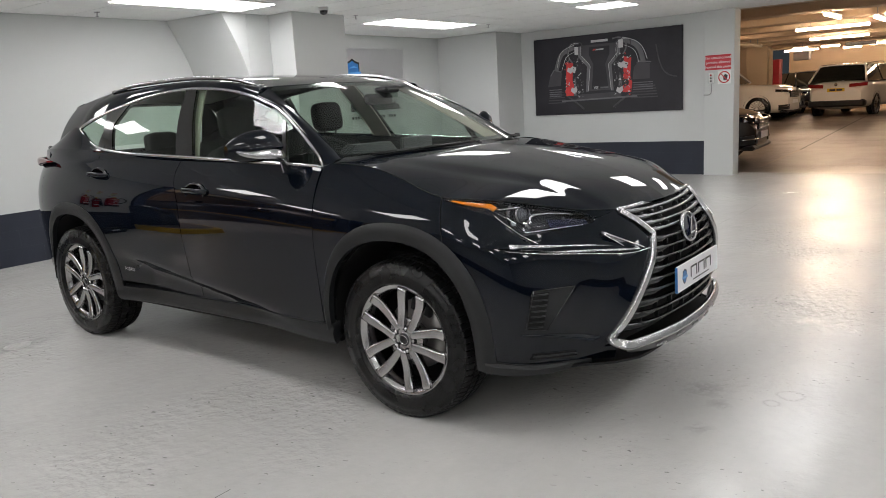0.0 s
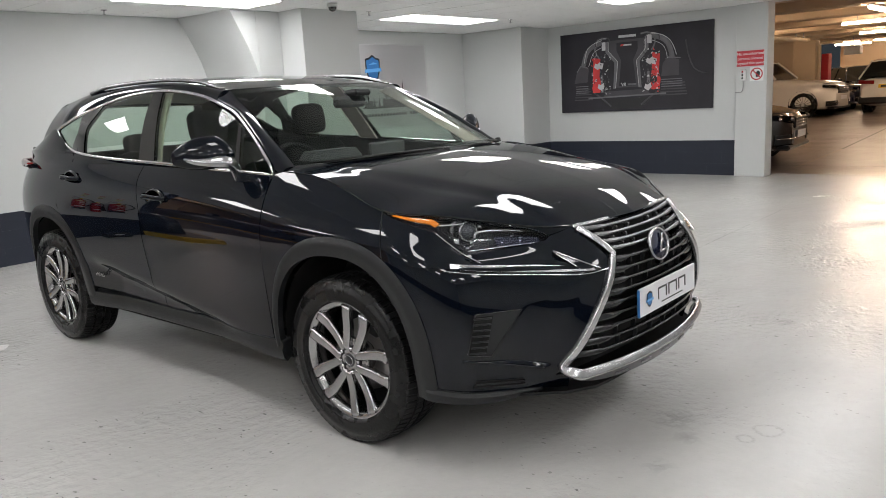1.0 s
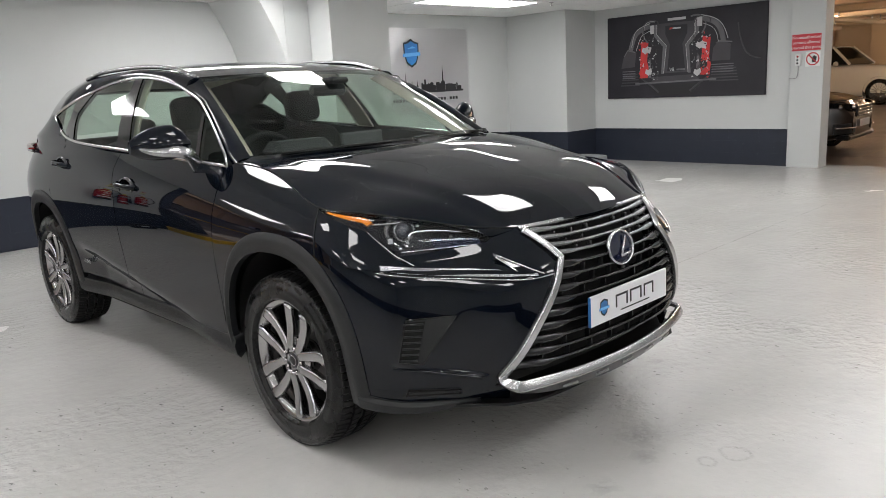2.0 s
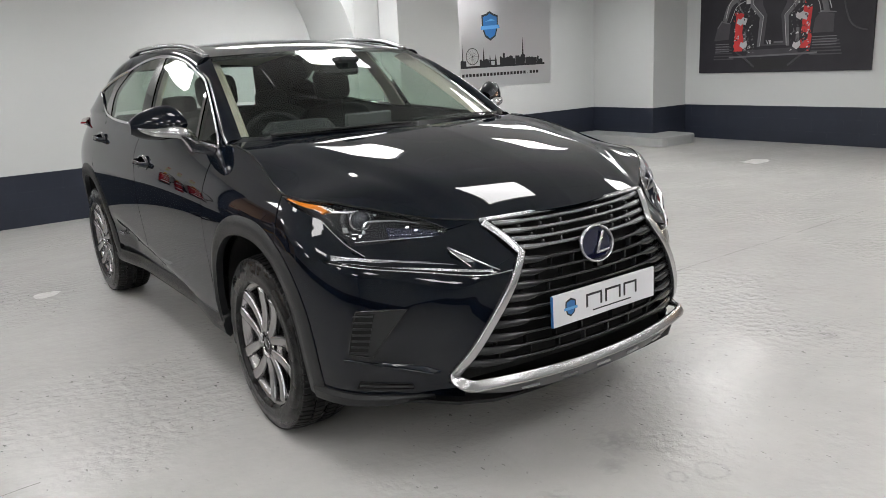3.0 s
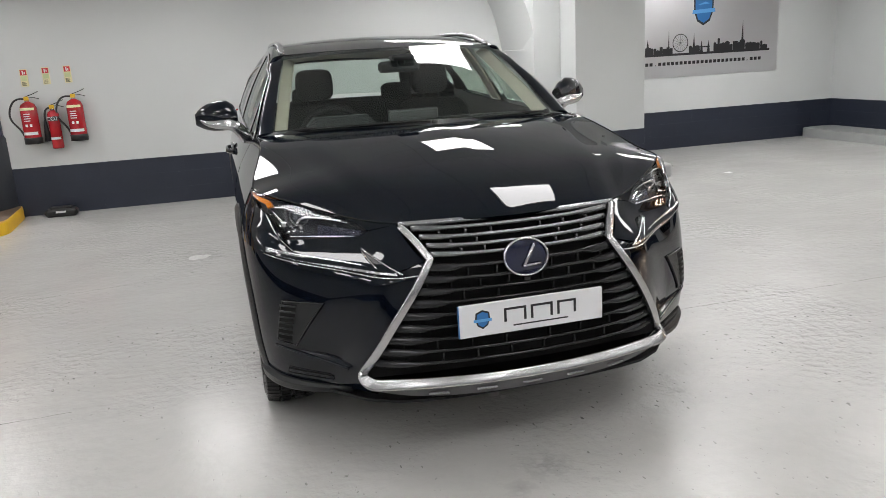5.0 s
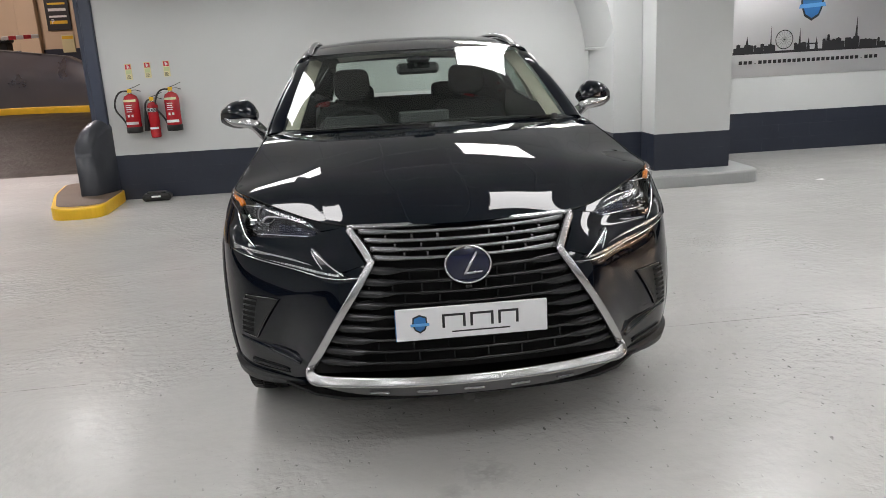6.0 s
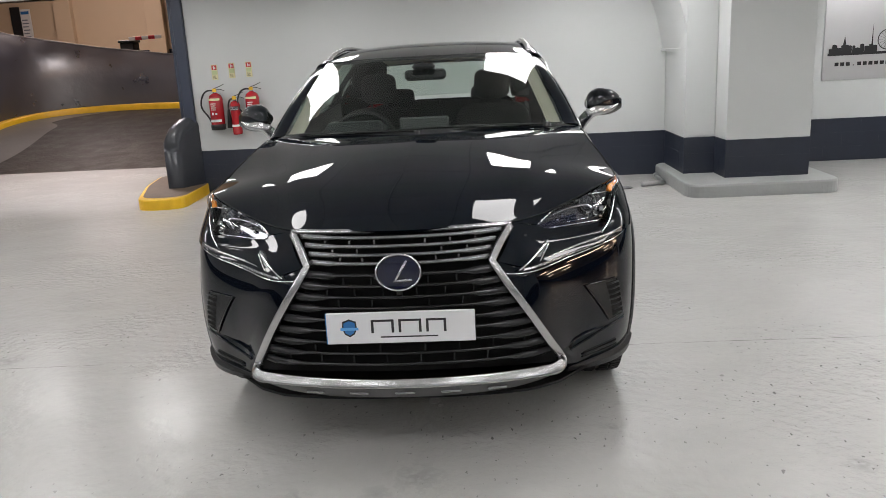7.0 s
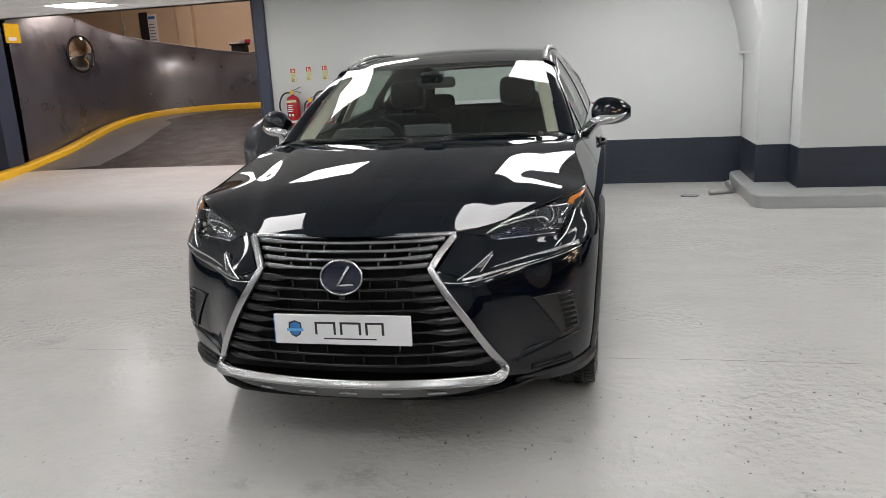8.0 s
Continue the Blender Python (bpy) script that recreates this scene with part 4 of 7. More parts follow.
def wheel(x, y, side):
    w = new("wheel")
    w.parent = car
    w.matrix_basis = pose(x, y, AXLE, 0, 0, 0 if side > 0 else 180) @ pose(0, 0, 0, 17 * side)
    link("tyre", *flattened(tyre_mesh(), 17 * side), M_TYRE, w, "black rubber tyre with block tread")
    tagged(link("tread", *flattened(lugs(), 17 * side), M_TREAD, w, smooth=False), kind="stuff")
    rim = [(0.238, -0.10), (0.246, -0.098), (0.243, -0.06), (0.222, -0.05), (0.214, 0.05), (0.221, 0.078), (0.228, 0.087), (0.246, 0.097), (0.250, 0.095), (0.249, 0.084), (0.243, 0.078)]
    link("rim", *lathe(rim, 64, "x"), M_RIM, w)
    for i in range(10):
        v, f = spoke(2 * math.pi * (i // 2) / 5, 1 if i % 2 else -1)
        link("spoke", [(p[0] + 0.066, p[1], p[2]) for p in v], f, M_RIM, w)
    for i in range(5):
        v, f = spoke_web(2 * math.pi * i / 5)
        link("spoke_root", [(p[0] + 0.066, p[1], p[2]) for p in v], f, M_RIM, w)
    hub = [(0.0, 0.082), (0.030, 0.082), (0.033, 0.078), (0.040, 0.084), (0.058, 0.081), (0.066, 0.068), (0.068, 0.0)]
    link("hub", *lathe(hub, 36, "x"), M_RIM, w)
    link("centre_cap", *lathe([(0, 0.089), (0.024, 0.088), (0.029, 0.083)], 28, "x"), M_RIMDARK, w)
    tr = np.linspace(0, 2 * np.pi, 28, endpoint=False)
    link("cap_ring", *sweep(np.stack([0 * tr + 0.088, 0.023 * np.cos(tr), 0.019 * np.sin(tr)], -1), 0.002, 0.002, (1, 0, 0), True, 6), M_SATIN, w)
    for i in range(5):
        a = 2 * math.pi * i / 5 + 0.5 * math.pi
        v, f = lathe([(0.0, 0.0865), (0.012, 0.0865), (0.0150, 0.084)], 14, "x")
        # dark disc on the hub draws the shade round each nut
        link("nut_shade", [(p[0], p[1] + 0.052 * math.cos(a), p[2] + 0.052 * math.sin(a)) for p in v], f, M_VOID, w)
        v, f = lathe([(0.0, 0.092), (0.006, 0.091), (0.009, 0.085)], 12, "x")
        link("wheel_nut", [(p[0], p[1] + 0.052 * math.cos(a), p[2] + 0.052 * math.sin(a)) for p in v], f, M_CHROME, w)
    link("brake_disc", *lathe([(0.06, -0.01), (0.152, -0.01), (0.154, -0.016), (0.154, -0.036)], 40, "x"), M_DISC, w)
    box("brake_caliper", -0.06, 0.01, -0.06, 0.06, 0.10, 0.165, M_RIMDARK, w, 0.012)
    # black disc behind the spokes stands in for the shade inside the wheel
    link("wheel_shade_disc", *lathe([(0.0, -0.045), (0.228, -0.045), (0.222, -0.09)], 40, "x"), M_VOID, w)
    return w


for x, y in ((-0.784, 0.0), (0.784, 0.0), (-0.784, 2.66), (0.784, 2.66)):
    wheel(x, y, 1 if x > 0 else -1)

# ---------- nose: grille, plate, lamps ----------
spindle = [FX(0.395, 0.873), FX(0.352, 0.82), FX(0.325, 0.775), FX(0.375, 0.70), FX(0.457, 0.575), FX(0.532, 0.445), FX(0.556, 0.402)]
sp3 = curve(body(*np.array(spindle[:3]).T))(np.linspace(0, 1, 14))
sp4 = curve(body(*np.array(spindle[2:]).T))(np.linspace(0, 1, 40))[1:]
low_y_at = lambda x: -0.962 + 0.092 * (np.abs(x) / 0.575) ** 2.2
turn_ = [(0.564, body(s_at_x(0.564, 0.383), 0.383)[1] - 0.002, 0.383), (0.559, low_y_at(0.559) + 0.004, 0.3665), (0.540, low_y_at(0.540), 0.3585)]
bar_x = np.linspace(0.51, 0.0, 26)
bar_low = np.stack([bar_x, low_y_at(bar_x), 0.350 + 0.007 * (bar_x / 0.54) ** 2], -1)
edge_l = np.concatenate([sp3, sp4])
rim_path = np.concatenate([edge_l, curve(np.concatenate([edge_l[-1:], turn_, bar_low[:1]]))(np.linspace(0, 1, 16))[1:-1], bar_low])
right_side = rim_path + np.array((0, -0.006, 0))
e = np.concatenate([right_side * MIR, right_side[-2::-1]])
half_i = np.minimum(np.arange(len(e)), len(e) - 1 - np.arange(len(e)))
k_ = np.where(np.arange(len(e)) < len(right_side), -1.0, 1.0)[:, None]
wid = np.interp(half_i, (0, 13, 40, 53, 62, 72, len(right_side) - 1), (0.012, 0.013, 0.0145, 0.016, 0.021, 0.0190, 0.0170))
lean_ = np.interp(half_i, (0, 52, 68), (0.0, 0.0, 1.0))[:, None]
nrm_ = np.array((0.25, -1, 0)) * np.concatenate([k_, 0 * k_ + 1, 0 * k_], 1) * (1 - lean_) + np.array((0, -0.9, 0.42)) * lean_
v, f = sweep(e, wid, 0.011, nrm_, False, 16, 0.38)
link("grille_frame", v, f, M_SATIN, car, "satin chrome spindle grille frame with rounded lower corners")
xt_ = np.linspace(-0.40, 0.40, 30)
top_bar = np.stack([xt_, -0.806 + 0.022 * (xt_ / 0.4) ** 2, 0.872 + 0.004 * (xt_ / 0.4) ** 2], -1)
v, f = sweep(top_bar, 0.010, 0.013, (0, -0.8, 0.6), False, 10, 0.8)
link("grille_top_bar", v, f, M_SATIN, car, "satin chrome bar under the hood")
xb_ = np.linspace(-0.552, 0.552, 60)
skid = np.array([[(x * (1 - 0.05 * t_), low_y_at(x) - 0.012 + 0.015 * t_ ** 1.4, 0.341 + 0.010 * (x / 0.575) ** 2 - 0.047 * t_ * (1 - 0.5 * abs(x / 0.552) ** 6)) for t_ in np.linspace(0, 1, 7)] for x in xb_])
sheet("skid_plate", skid, M_SKID, car, thick=0.03, label="grey metallic skid trim")
for x in (-0.33, -0.165, 0.0, 0.165, 0.33):
    yb2 = low_y_at(x)
    v, f = block(-0.036, 0.036, -0.004, 0.004, -0.0055, 0.0055, 0.003)
    link("skid_notch", *moved((v, f), pose(x, float(yb2) - 0.009, 0.3165, -14, 0, 14 * x / 0.33)), M_SATIN, car, smooth=False)
# dark backing behind the slats: near-black in place of the shade inside the grille
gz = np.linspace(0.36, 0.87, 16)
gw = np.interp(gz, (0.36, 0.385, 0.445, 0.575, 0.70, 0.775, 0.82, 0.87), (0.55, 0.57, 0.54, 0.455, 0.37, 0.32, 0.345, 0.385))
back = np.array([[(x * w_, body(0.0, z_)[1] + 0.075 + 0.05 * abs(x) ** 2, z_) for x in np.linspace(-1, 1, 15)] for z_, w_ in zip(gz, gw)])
sheet("grille_shade_back", back, M_VOID, car, thick=0)


def nose_y(x, z):
    return body(s_at_x(abs(x), z), z)[1]


def slat(z, w_, hh, mt, depth, flare):
    xs = np.linspace(-w_, w_, 31)
    path = np.array([(x, nose_y(x, z) + 0.030, z + 0.010 * abs(x / w_) ** 3) for x in xs])
    end = np.clip((np.abs(xs) / w_ - 0.66) / 0.12, 0, 1) * flare
    path[:, 2] -= 0.35 * hh * end
    v, f = sweep(path, hh * (1 + end), depth, (0, -1, 0.35), False, 8, 0.5)
    return link("grille_slat", v, f, mt, car)


for z in (0.852, 0.826, 0.800, 0.774):
    slat(z, float(np.interp(z, gz, gw)) - 0.012, 0.0070, M_SLAT, 0.020, 0.5)
for z in (0.737, 0.700, 0.661, 0.622, 0.581, 0.540, 0.497, 0.454, 0.410):
    slat(z, float(np.interp(z, gz, gw)) - 0.014, 0.0060, M_SLATLO, 0.022, 1.6)
for x, z in ((-0.27, 0.839), (-0.18, 0.839), (-0.09, 0.839), (0.09, 0.839), (0.18, 0.839), (0.27, 0.839), (-0.24, 0.813), (-0.15, 0.813), (0.15, 0.813), (0.24, 0.813), (-0.21, 0.787), (-0.13, 0.787), (0.13, 0.787), (0.21, 0.787)):
    yy = nose_y(x, z) + 0.028
    box("grille_link", x - 0.004, x + 0.004, yy - 0.014, yy + 0.01, z - 0.011, z + 0.011, M_SLAT, car, 0.002)

for z, xl in ((0.718, (0.10, 0.20, 0.29)), (0.680, (0.06, 0.16, 0.26, 0.34)), (0.642, (0.10, 0.22, 0.33)), (0.475, (0.08, 0.2, 0.32, 0.43)), (0.432, (0.06, 0.18, 0.3, 0.42))):
    for x in xl:
        for sg in (-1, 1):
            yy = nose_y(x, z) + 0.034
            box("grille_link", sg * x - 0.003, sg * x + 0.003, yy - 0.010, yy + 0.01, z - 0.018, z + 0.018, M_SLATLO, car, 0.001)

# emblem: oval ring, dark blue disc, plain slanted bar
em = new("emblem")
em.parent = car
em.matrix_basis = pose(0, -0.938, 0.753, 90 - 12)
t_ = np.linspace(0, 2 * np.pi, 48, endpoint=False)
ring = np.stack([0.078 * np.cos(t_), 0.062 * np.sin(t_), 0 * t_], -1)
link("ring", *sweep(ring, 0.005, 0.010, (0, 0, 1), True, 10), M_SATIN, em)
dv = [(0, 0, 0.006)] + [tuple(p * np.array((0.97, 0.97, 1))) for p in ring]
link("disc", dv, [(0, i + 1, (i + 1) % 48 + 1) for i in range(48)], M_NAVY, em, "deep blue disc")
link("bar", *sweep(np.array([(0.030, 0.040, 0.010), (-0.012, -0.030, 0.010)]), 0.006, 0.005, (0, 0, 1), False, 8), M_SATIN, em)
link("bar", *sweep(np.array([(-0.016, -0.030, 0.010), (0.048, -0.026, 0.010)]), 0.005, 0.005, (0, 0, 1), False, 8), M_SATIN, em)
box("sensor", -0.012, 0.012, -0.955, -0.93, 0.672, 0.690, M_GLOSSBLACK, car, 0.004)

# plate with bars for the dealer's name
plate = new("number_plate")
plate.parent = car
plate.matrix_basis = pose(0, -0.984, 0.568, 90 - 1)
box("plate_base", -0.26, 0.26, -0.0565, 0.0565, -0.010, 0.0, M_PLATE, plate, 0.003, "white acrylic show plate")
box("plate_edge", -0.2615, -0.2585, -0.055, 0.055, -0.010, 0.001, M_BLUE, plate, 0.001)
sh = [(0, -0.033), (0.018, -0.022), (0.026, 0.0), (0.024, 0.024), (0, 0.033), (-0.024, 0.024), (-0.026, 0.0), (-0.018, -0.022)]
link("shield", [(x - 0.178, y + 0.002, 0.0015) for x, y in sh], [tuple(range(8))], M_INK, plate, smooth=False)
link("shield_face", [(x * 0.8 - 0.178, y * 0.8 + 0.002, 0.0022) for x, y in sh], [tuple(range(8))], M_BLUE, plate, smooth=False)
box("ribbon", -0.210, -0.146, -0.006, 0.004, 0.0022, 0.003, M_LIGHTBLUE, plate, 0.0004)
for x0, x1 in ((-0.102, -0.022), (-0.006, 0.074), (0.090, 0.160)):
    box("name_bar", x0, x1, 0.022, 0.030, 0, 0.0015, M_INK, plate, 0.0005)
    box("name_bar", x0, x0 + 0.009, -0.018, 0.030, 0, 0.0016, M_INK, plate, 0.0005)
    box("name_bar", x1 - 0.009, x1, -0.018, 0.022, 0, 0.0017, M_INK, plate, 0.0005)
box("name_bar", -0.07, 0.13, -0.036, -0.031, 0, 0.0015, M_INK, plate, 0.0005)

# headlamps
for k in (-1, 1):
    lampo = new("headlamp")
    lampo.parent = car
    lampo["label"] = "clear angular headlamp with projector and amber corner"
    kk = np.array((k, 1, 1))
    lt = curve([FX(0.499, 0.862), FX(0.545, 0.891), FX(0.66, 0.920), FX(0.770, 0.951), FY(-0.246, 0.968)])
    ll = polyline([FX(0.499, 0.858), FX(0.522, 0.845), FX(0.65, 0.832), FX(0.780, 0.824), FX(0.816, 0.905), FY(-0.246, 0.965)])
    lg = ruled(lt, ll, 30, 10)
    swell_ = (np.sin(np.pi * np.linspace(0, 1, 30)) ** 0.6)[:, None, None] * (np.sin(np.pi * np.linspace(0, 1, 10)) ** 0.7)[None, :, None]
    o = sheet("lens", (skin(lg, 0.002) + (skin(lg, 0.016) - skin(lg, 0.002)) * swell_) * kk, M_LENS, lampo, thick=0)
    o.visible_shadow = False
    sheet("housing", skin(lg, -0.055) * kk, M_LAMPIN, lampo, thick=0)
    ob = link("reflector_bowl", *lathe([(0.040, -0.02), (0.046, -0.004), (0.058, 0.0), (0.060, -0.012)], 28), M_SLAT, lampo, "grey metallic bowl")
    ob.matrix_basis = pose(0.706 * k, -0.512, 0.893, 90 - 8, 0, 20 * k)
    for dx, dz, w2 in ((-0.050, -0.030, 0.010), (0.012, -0.043, 0.007), (0.055, 0.012, 0.006)):
        o = box("light_block", -w2, w2, -w2, w2, -0.006, 0.006, M_CHROME, lampo, 0.002)
        o.matrix_basis = pose(0.706 * k, -0.512, 0.893, 90 - 8, 0, 20 * k) @ pose(-dx * k, dz, 0.014)
    m = pose(0.703 * k, -0.522, 0.893, 90 - 8, 0, 20 * k)
    ob = link("projector", *lathe([(0, 0.022), (0.016, 0.018), (0.026, 0.008), (0.030, 0.0)], 28), M_PROJ, lampo, "clear glass projector lens")
    ob.matrix_basis = m
    ob = link("projector_ring", *lathe([(0.030, -0.02), (0.031, 0.004), (0.036, 0.008), (0.039, 0.002), (0.040, -0.02)], 28), M_SATIN, lampo)
    ob.matrix_basis = m
    ag = ruled(polyline([FY(-0.275, 0.966), FX(0.800, 0.948), FX(0.783, 0.915)]), polyline([FY(-0.268, 0.963), FX(0.814, 0.934), FX(0.800, 0.905)]), 26, 5)[2:23]
    sheet("amber_marker", skin(ag, 0.001) * kk, M_AMBER, lampo, thick=0.01, label="amber side marker")
    guide = body(*np.moveaxis(curve([FX(0.722, 0.872), FX(0.712, 0.886), FX(0.68, 0.893), FX(0.62, 0.890), FX(0.562, 0.879)])(np.linspace(0, 1, 24)), -1, 0)) * kk + np.array((-0.004 * k, 0.012, 0))
    link("light_guide", *sweep(guide, np.interp(np.linspace(0, 1, 24), (0, 0.3, 1), (0.006, 0.0045, 0.0022)), 0.003, (0.4 * k, -1, 0.2), False, 8), M_REFL, lampo, "bright curved light guide")
    bezel = body(*np.moveaxis(polyline([FX(0.816, 0.903), FX(0.782, 0.826), FX(0.745, 0.790)])(np.linspace(0, 1, 20)), -1, 0)) * kk + np.array((0.002 * k, -0.003, 0))
    link("bezel", *sweep(bezel, 0.0018, 0.002, (0.6 * k, -0.8, 0.1), False, 6), M_CHROME, lampo)
    for x_, z_ in ((0.755, 0.842), (0.735, 0.850), (0.60, 0.868), (0.58, 0.858)):
        o = box("light_block", -0.007, 0.007, -0.006, 0.006, -0.005, 0.005, M_REFL, lampo, 0.002)
        p_ = body(s_at_x(x_, z_), z_)
        o.matrix_basis = pose(p_[0] * k - 0.006 * k, p_[1] + 0.022, p_[2], 20, 0, 25 * k)
    for zz0, xa, xb2, dd in ((0.837, 0.54, 0.755, -0.020), (0.925, 0.72, 0.790, -0.016)):
        tr_ = body(*np.array([FX(x_, zz0 - 0.03 * (x_ - xa)) for x_ in np.linspace(xa, xb2, 8)]).T) * kk + np.array((0, -dd, 0))
        link("lamp_trim", *sweep(tr_, 0.004, 0.006, (0.4 * k, -1, 0.3), False, 6), M_CHROME, lampo)
    inner_g = ruled(polyline([FX(0.525, 0.866), FX(0.66, 0.880)]), polyline([FX(0.530, 0.848), FX(0.665, 0.838)]), 12, 6)
    sheet("inner_lens", skin(inner_g, -0.022) * kk, M_BLUELENS, lampo, thick=0.006, label="dark blue inner lens")
    # daytime light: slim hooked strip
    dl = new("daytime_light")
    dl.parent = car
    d_t = curve([FX(0.435, 0.750), FX(0.58, 0.764), FX(0.72, 0.779), FX(0.825, 0.795)])
    d_b = curve([FX(0.43, 0.727), FX(0.58, 0.738), FX(0.72, 0.756), FX(0.828, 0.778)])
    sheet("strip", skin(ruled(d_t, d_b, 30, 4), 0.012) * kk, M_SATIN, dl, thick=0.018, label="silver strip behind a clear ribbed lens")
    for u0 in np.linspace(0.06, 0.93, 26):
        a_, b_ = d_t(np.array([u0]))[0], d_b(np.array([u0 + 0.006]))[0]
        rp = body(np.array([a_[0], b_[0]]), np.array([a_[1], b_[1]])) * kk + np.array((0.006 * k, -0.013, 0))
        link("rib", *sweep(rp, 0.0008, 0.0008, (0.4 * k, -1, 0), False, 4), M_SLAT, dl)
    hk_t, hk_b = polyline([FX(0.415, 0.736), FX(0.522, 0.806)]), polyline([FX(0.49, 0.752), FX(0.526, 0.800)])
    sheet("hook", skin(ruled(hk_t, hk_b, 14, 5), 0.012) * kk, M_SLAT, dl, thick=0.012)
    for ln in (hk_t, hk_b):
        ed = body(*np.moveaxis(ln(np.linspace(0, 1, 10)), -1, 0)) * kk + np.array((0.005 * k, -0.018, 0))
        link("hook_edge", *sweep(ed, 0.003, 0.003, (0.3 * k, -1, 0), False, 6), M_CHROME, dl)
    ed = body(*np.moveaxis(d_t(np.linspace(0, 0.98, 24)), -1, 0)) * kk + np.array((0.005 * k, -0.012, 0))
    link("upper_edge", *sweep(ed, 0.0025, 0.004, (0.3 * k, -1, 0), False, 6), M_CHROME, dl)
    u_ = np.linspace(0, 1, 30)
    line = body(*np.moveaxis(curve([FX(0.36, 0.728), FX(0.43, 0.721), FX(0.58, 0.731), FX(0.72, 0.748), FX(0.84, 0.772)])(u_), -1, 0)) * kk
    link("chrome_line", *sweep(line, 0.003, 0.005, (0.4 * k, -1, 0), False, 6), M_CHROME, dl)
    # fog recess with louvres
    fv = new("bumper_vent")
    fv.parent = car
    ft, fb = polyline([FX(0.668, 0.618), FX(0.800, 0.614)]), polyline([FX(0.768, 0.455), FX(0.828, 0.466)])
    sheet("recess", skin(ruled(ft, fb, 12, 12), 0.003) * kk, M_CLAD, fv, thick=0.01)
    bt_, bb_ = polyline([FX(0.752, 0.606), FX(0.806, 0.604)]), polyline([FX(0.780, 0.470), FX(0.824, 0.474)])
    # near-black sheet gives the shade between the louvres
    sheet("slot_back", skin(ruled(bt_, bb_, 8, 8), 0.005) * kk, M_VOID, fv, thick=0)
    rim_ = np.concatenate([ft(np.linspace(0, 1, 8)), polyline([FX(0.800, 0.614), FX(0.828, 0.466)])(np.linspace(0, 1, 8))[1:], fb(np.linspace(1, 0, 6))[1:], polyline([FX(0.768, 0.455), FX(0.668, 0.618)])(np.linspace(0, 1, 8))[1:-1]])
    link("recess_rim", *sweep(body(*rim_.T) * kk + np.array((0.002 * k, -0.005, 0)), 0.003, 0.003, (0.6 * k, -0.8, 0), True, 6), M_GLOSSBLACK, fv)
    for i in range(7):
        z = 0.598 - 0.021 * i
        x0, x1 = np.interp(z, (0.455, 0.615), (0.785, 0.755)), np.interp(z, (0.455, 0.615), (0.824, 0.806))
        pth = body(*np.array([FX(x0, z), FX((x0 + x1) / 2, z), FX(x1, z)]).T) * kk + np.array((0.002 * k, -0.004, 0))
        link("louvre", *sweep(pth, 0.0035, 0.006, (0.6 * k, -0.8, 0), False, 6), M_CLAD, fv)
    blade = body(*np.moveaxis(curve([FX(0.608, 0.386), FX(0.70, 0.410), FX(0.79, 0.433), FX(0.838, 0.441)])(u_), -1, 0)) * kk
    link("blade", *sweep(blade, 0.006, 0.006, (0.5 * k, -0.8, 0.2), False, 8), M_PAINT, fv)

    # door mirror
    mr = new("door_mirror")
    mr.parent = car
    head = []
    for a_ in np.linspace(0, 1, 14):
        x = 0.862 + 0.205 * a_
        rz = 0.087 * (1 - (max(0, a_ - 0.35) / 0.65) ** 2.6 * 0.62) * (0.30 + 0.70 * min(1, a_ * 4) ** 0.5)
        ry_ = 0.062 * (1 - (max(0, a_ - 0.3) / 0.7) ** 2 * 0.75)
        cyy, czz = 0.72 + 0.10 * a_ ** 1.6, 1.190 - 0.012 * a_
        head.append([(x, cyy - ry_ * math.cos(b_), czz + rz * math.sin(b_) * (1.0 if math.sin(b_) > 0 else 0.70)) for b_ in np.linspace(0, 2 * np.pi, 25)])
    head = np.array(head)
    sheet("mirror_cap", head * kk, M_PAINT, mr, centre=(0.95 * k, 0.74, 1.19), thick=0)
    capv = head[-1][:-1] * kk
    link("mirror_end", list(capv) , [tuple(range(24))], M_PAINT, mr)
    link("mirror_end", list(head[0][:-1] * kk), [tuple(range(24))], M_GLOSSBLACK, mr)
    band = np.stack([head[:, 14, 0] , head[:, 14, 1] - 0.01, head[:, 14, 2] + 0.010], -1)
    low = np.array([(1.045, 0.80, 1.178), (0.96, 0.695, 1.160), (0.885, 0.665, 1.150), (0.850, 0.680, 1.115), (0.822, 0.70, 1.075)])
    lp = curve(low)(np.linspace(0, 1, 24))
    wd = np.interp(np.linspace(0, 1, 24), (0, 0.3, 0.6, 1), (0.007, 0.019, 0.030, 0.032))
    link("mirror_arm", *sweep(lp * kk, wd, 0.016, (0, -1, 0.3), False, 10), M_SATIN, mr, "satin silver mirror arm and skirt")

    # door handles
    for par, y, z in ((fd, 1.335, 0.970), (rd, 2.318, 1.041)):
        xh = float(body(s_at_y(y, z), z)[0])
        pth = np.array([(xh - 0.004, y - 0.105, z - 0.004), (xh + 0.028, y - 0.07, z), (xh + 0.034, y, z + 0.004), (xh + 0.028, y + 0.07, z + 0.006), (xh - 0.004, y + 0.10, z + 0.006)])
        link("door_handle", *sweep(curve(pth)(np.linspace(0, 1, 16)) * kk, 0.014, 0.009, (k, 0, 0), False, 10), M_PAINT, par[0 if k < 0 else 1])
        cup = np.array([[(xh + lift_, y + 0.088 * r * math.cos(a_), z - 0.008 + 0.052 * r * math.sin(a_)) for a_ in np.linspace(0, 2 * np.pi, 25)] for r, lift_ in ((1.0, -0.004), (0.93, 0.009), (0.8, 0.007), (0.5, 0.004), (0.02, 0.003))])
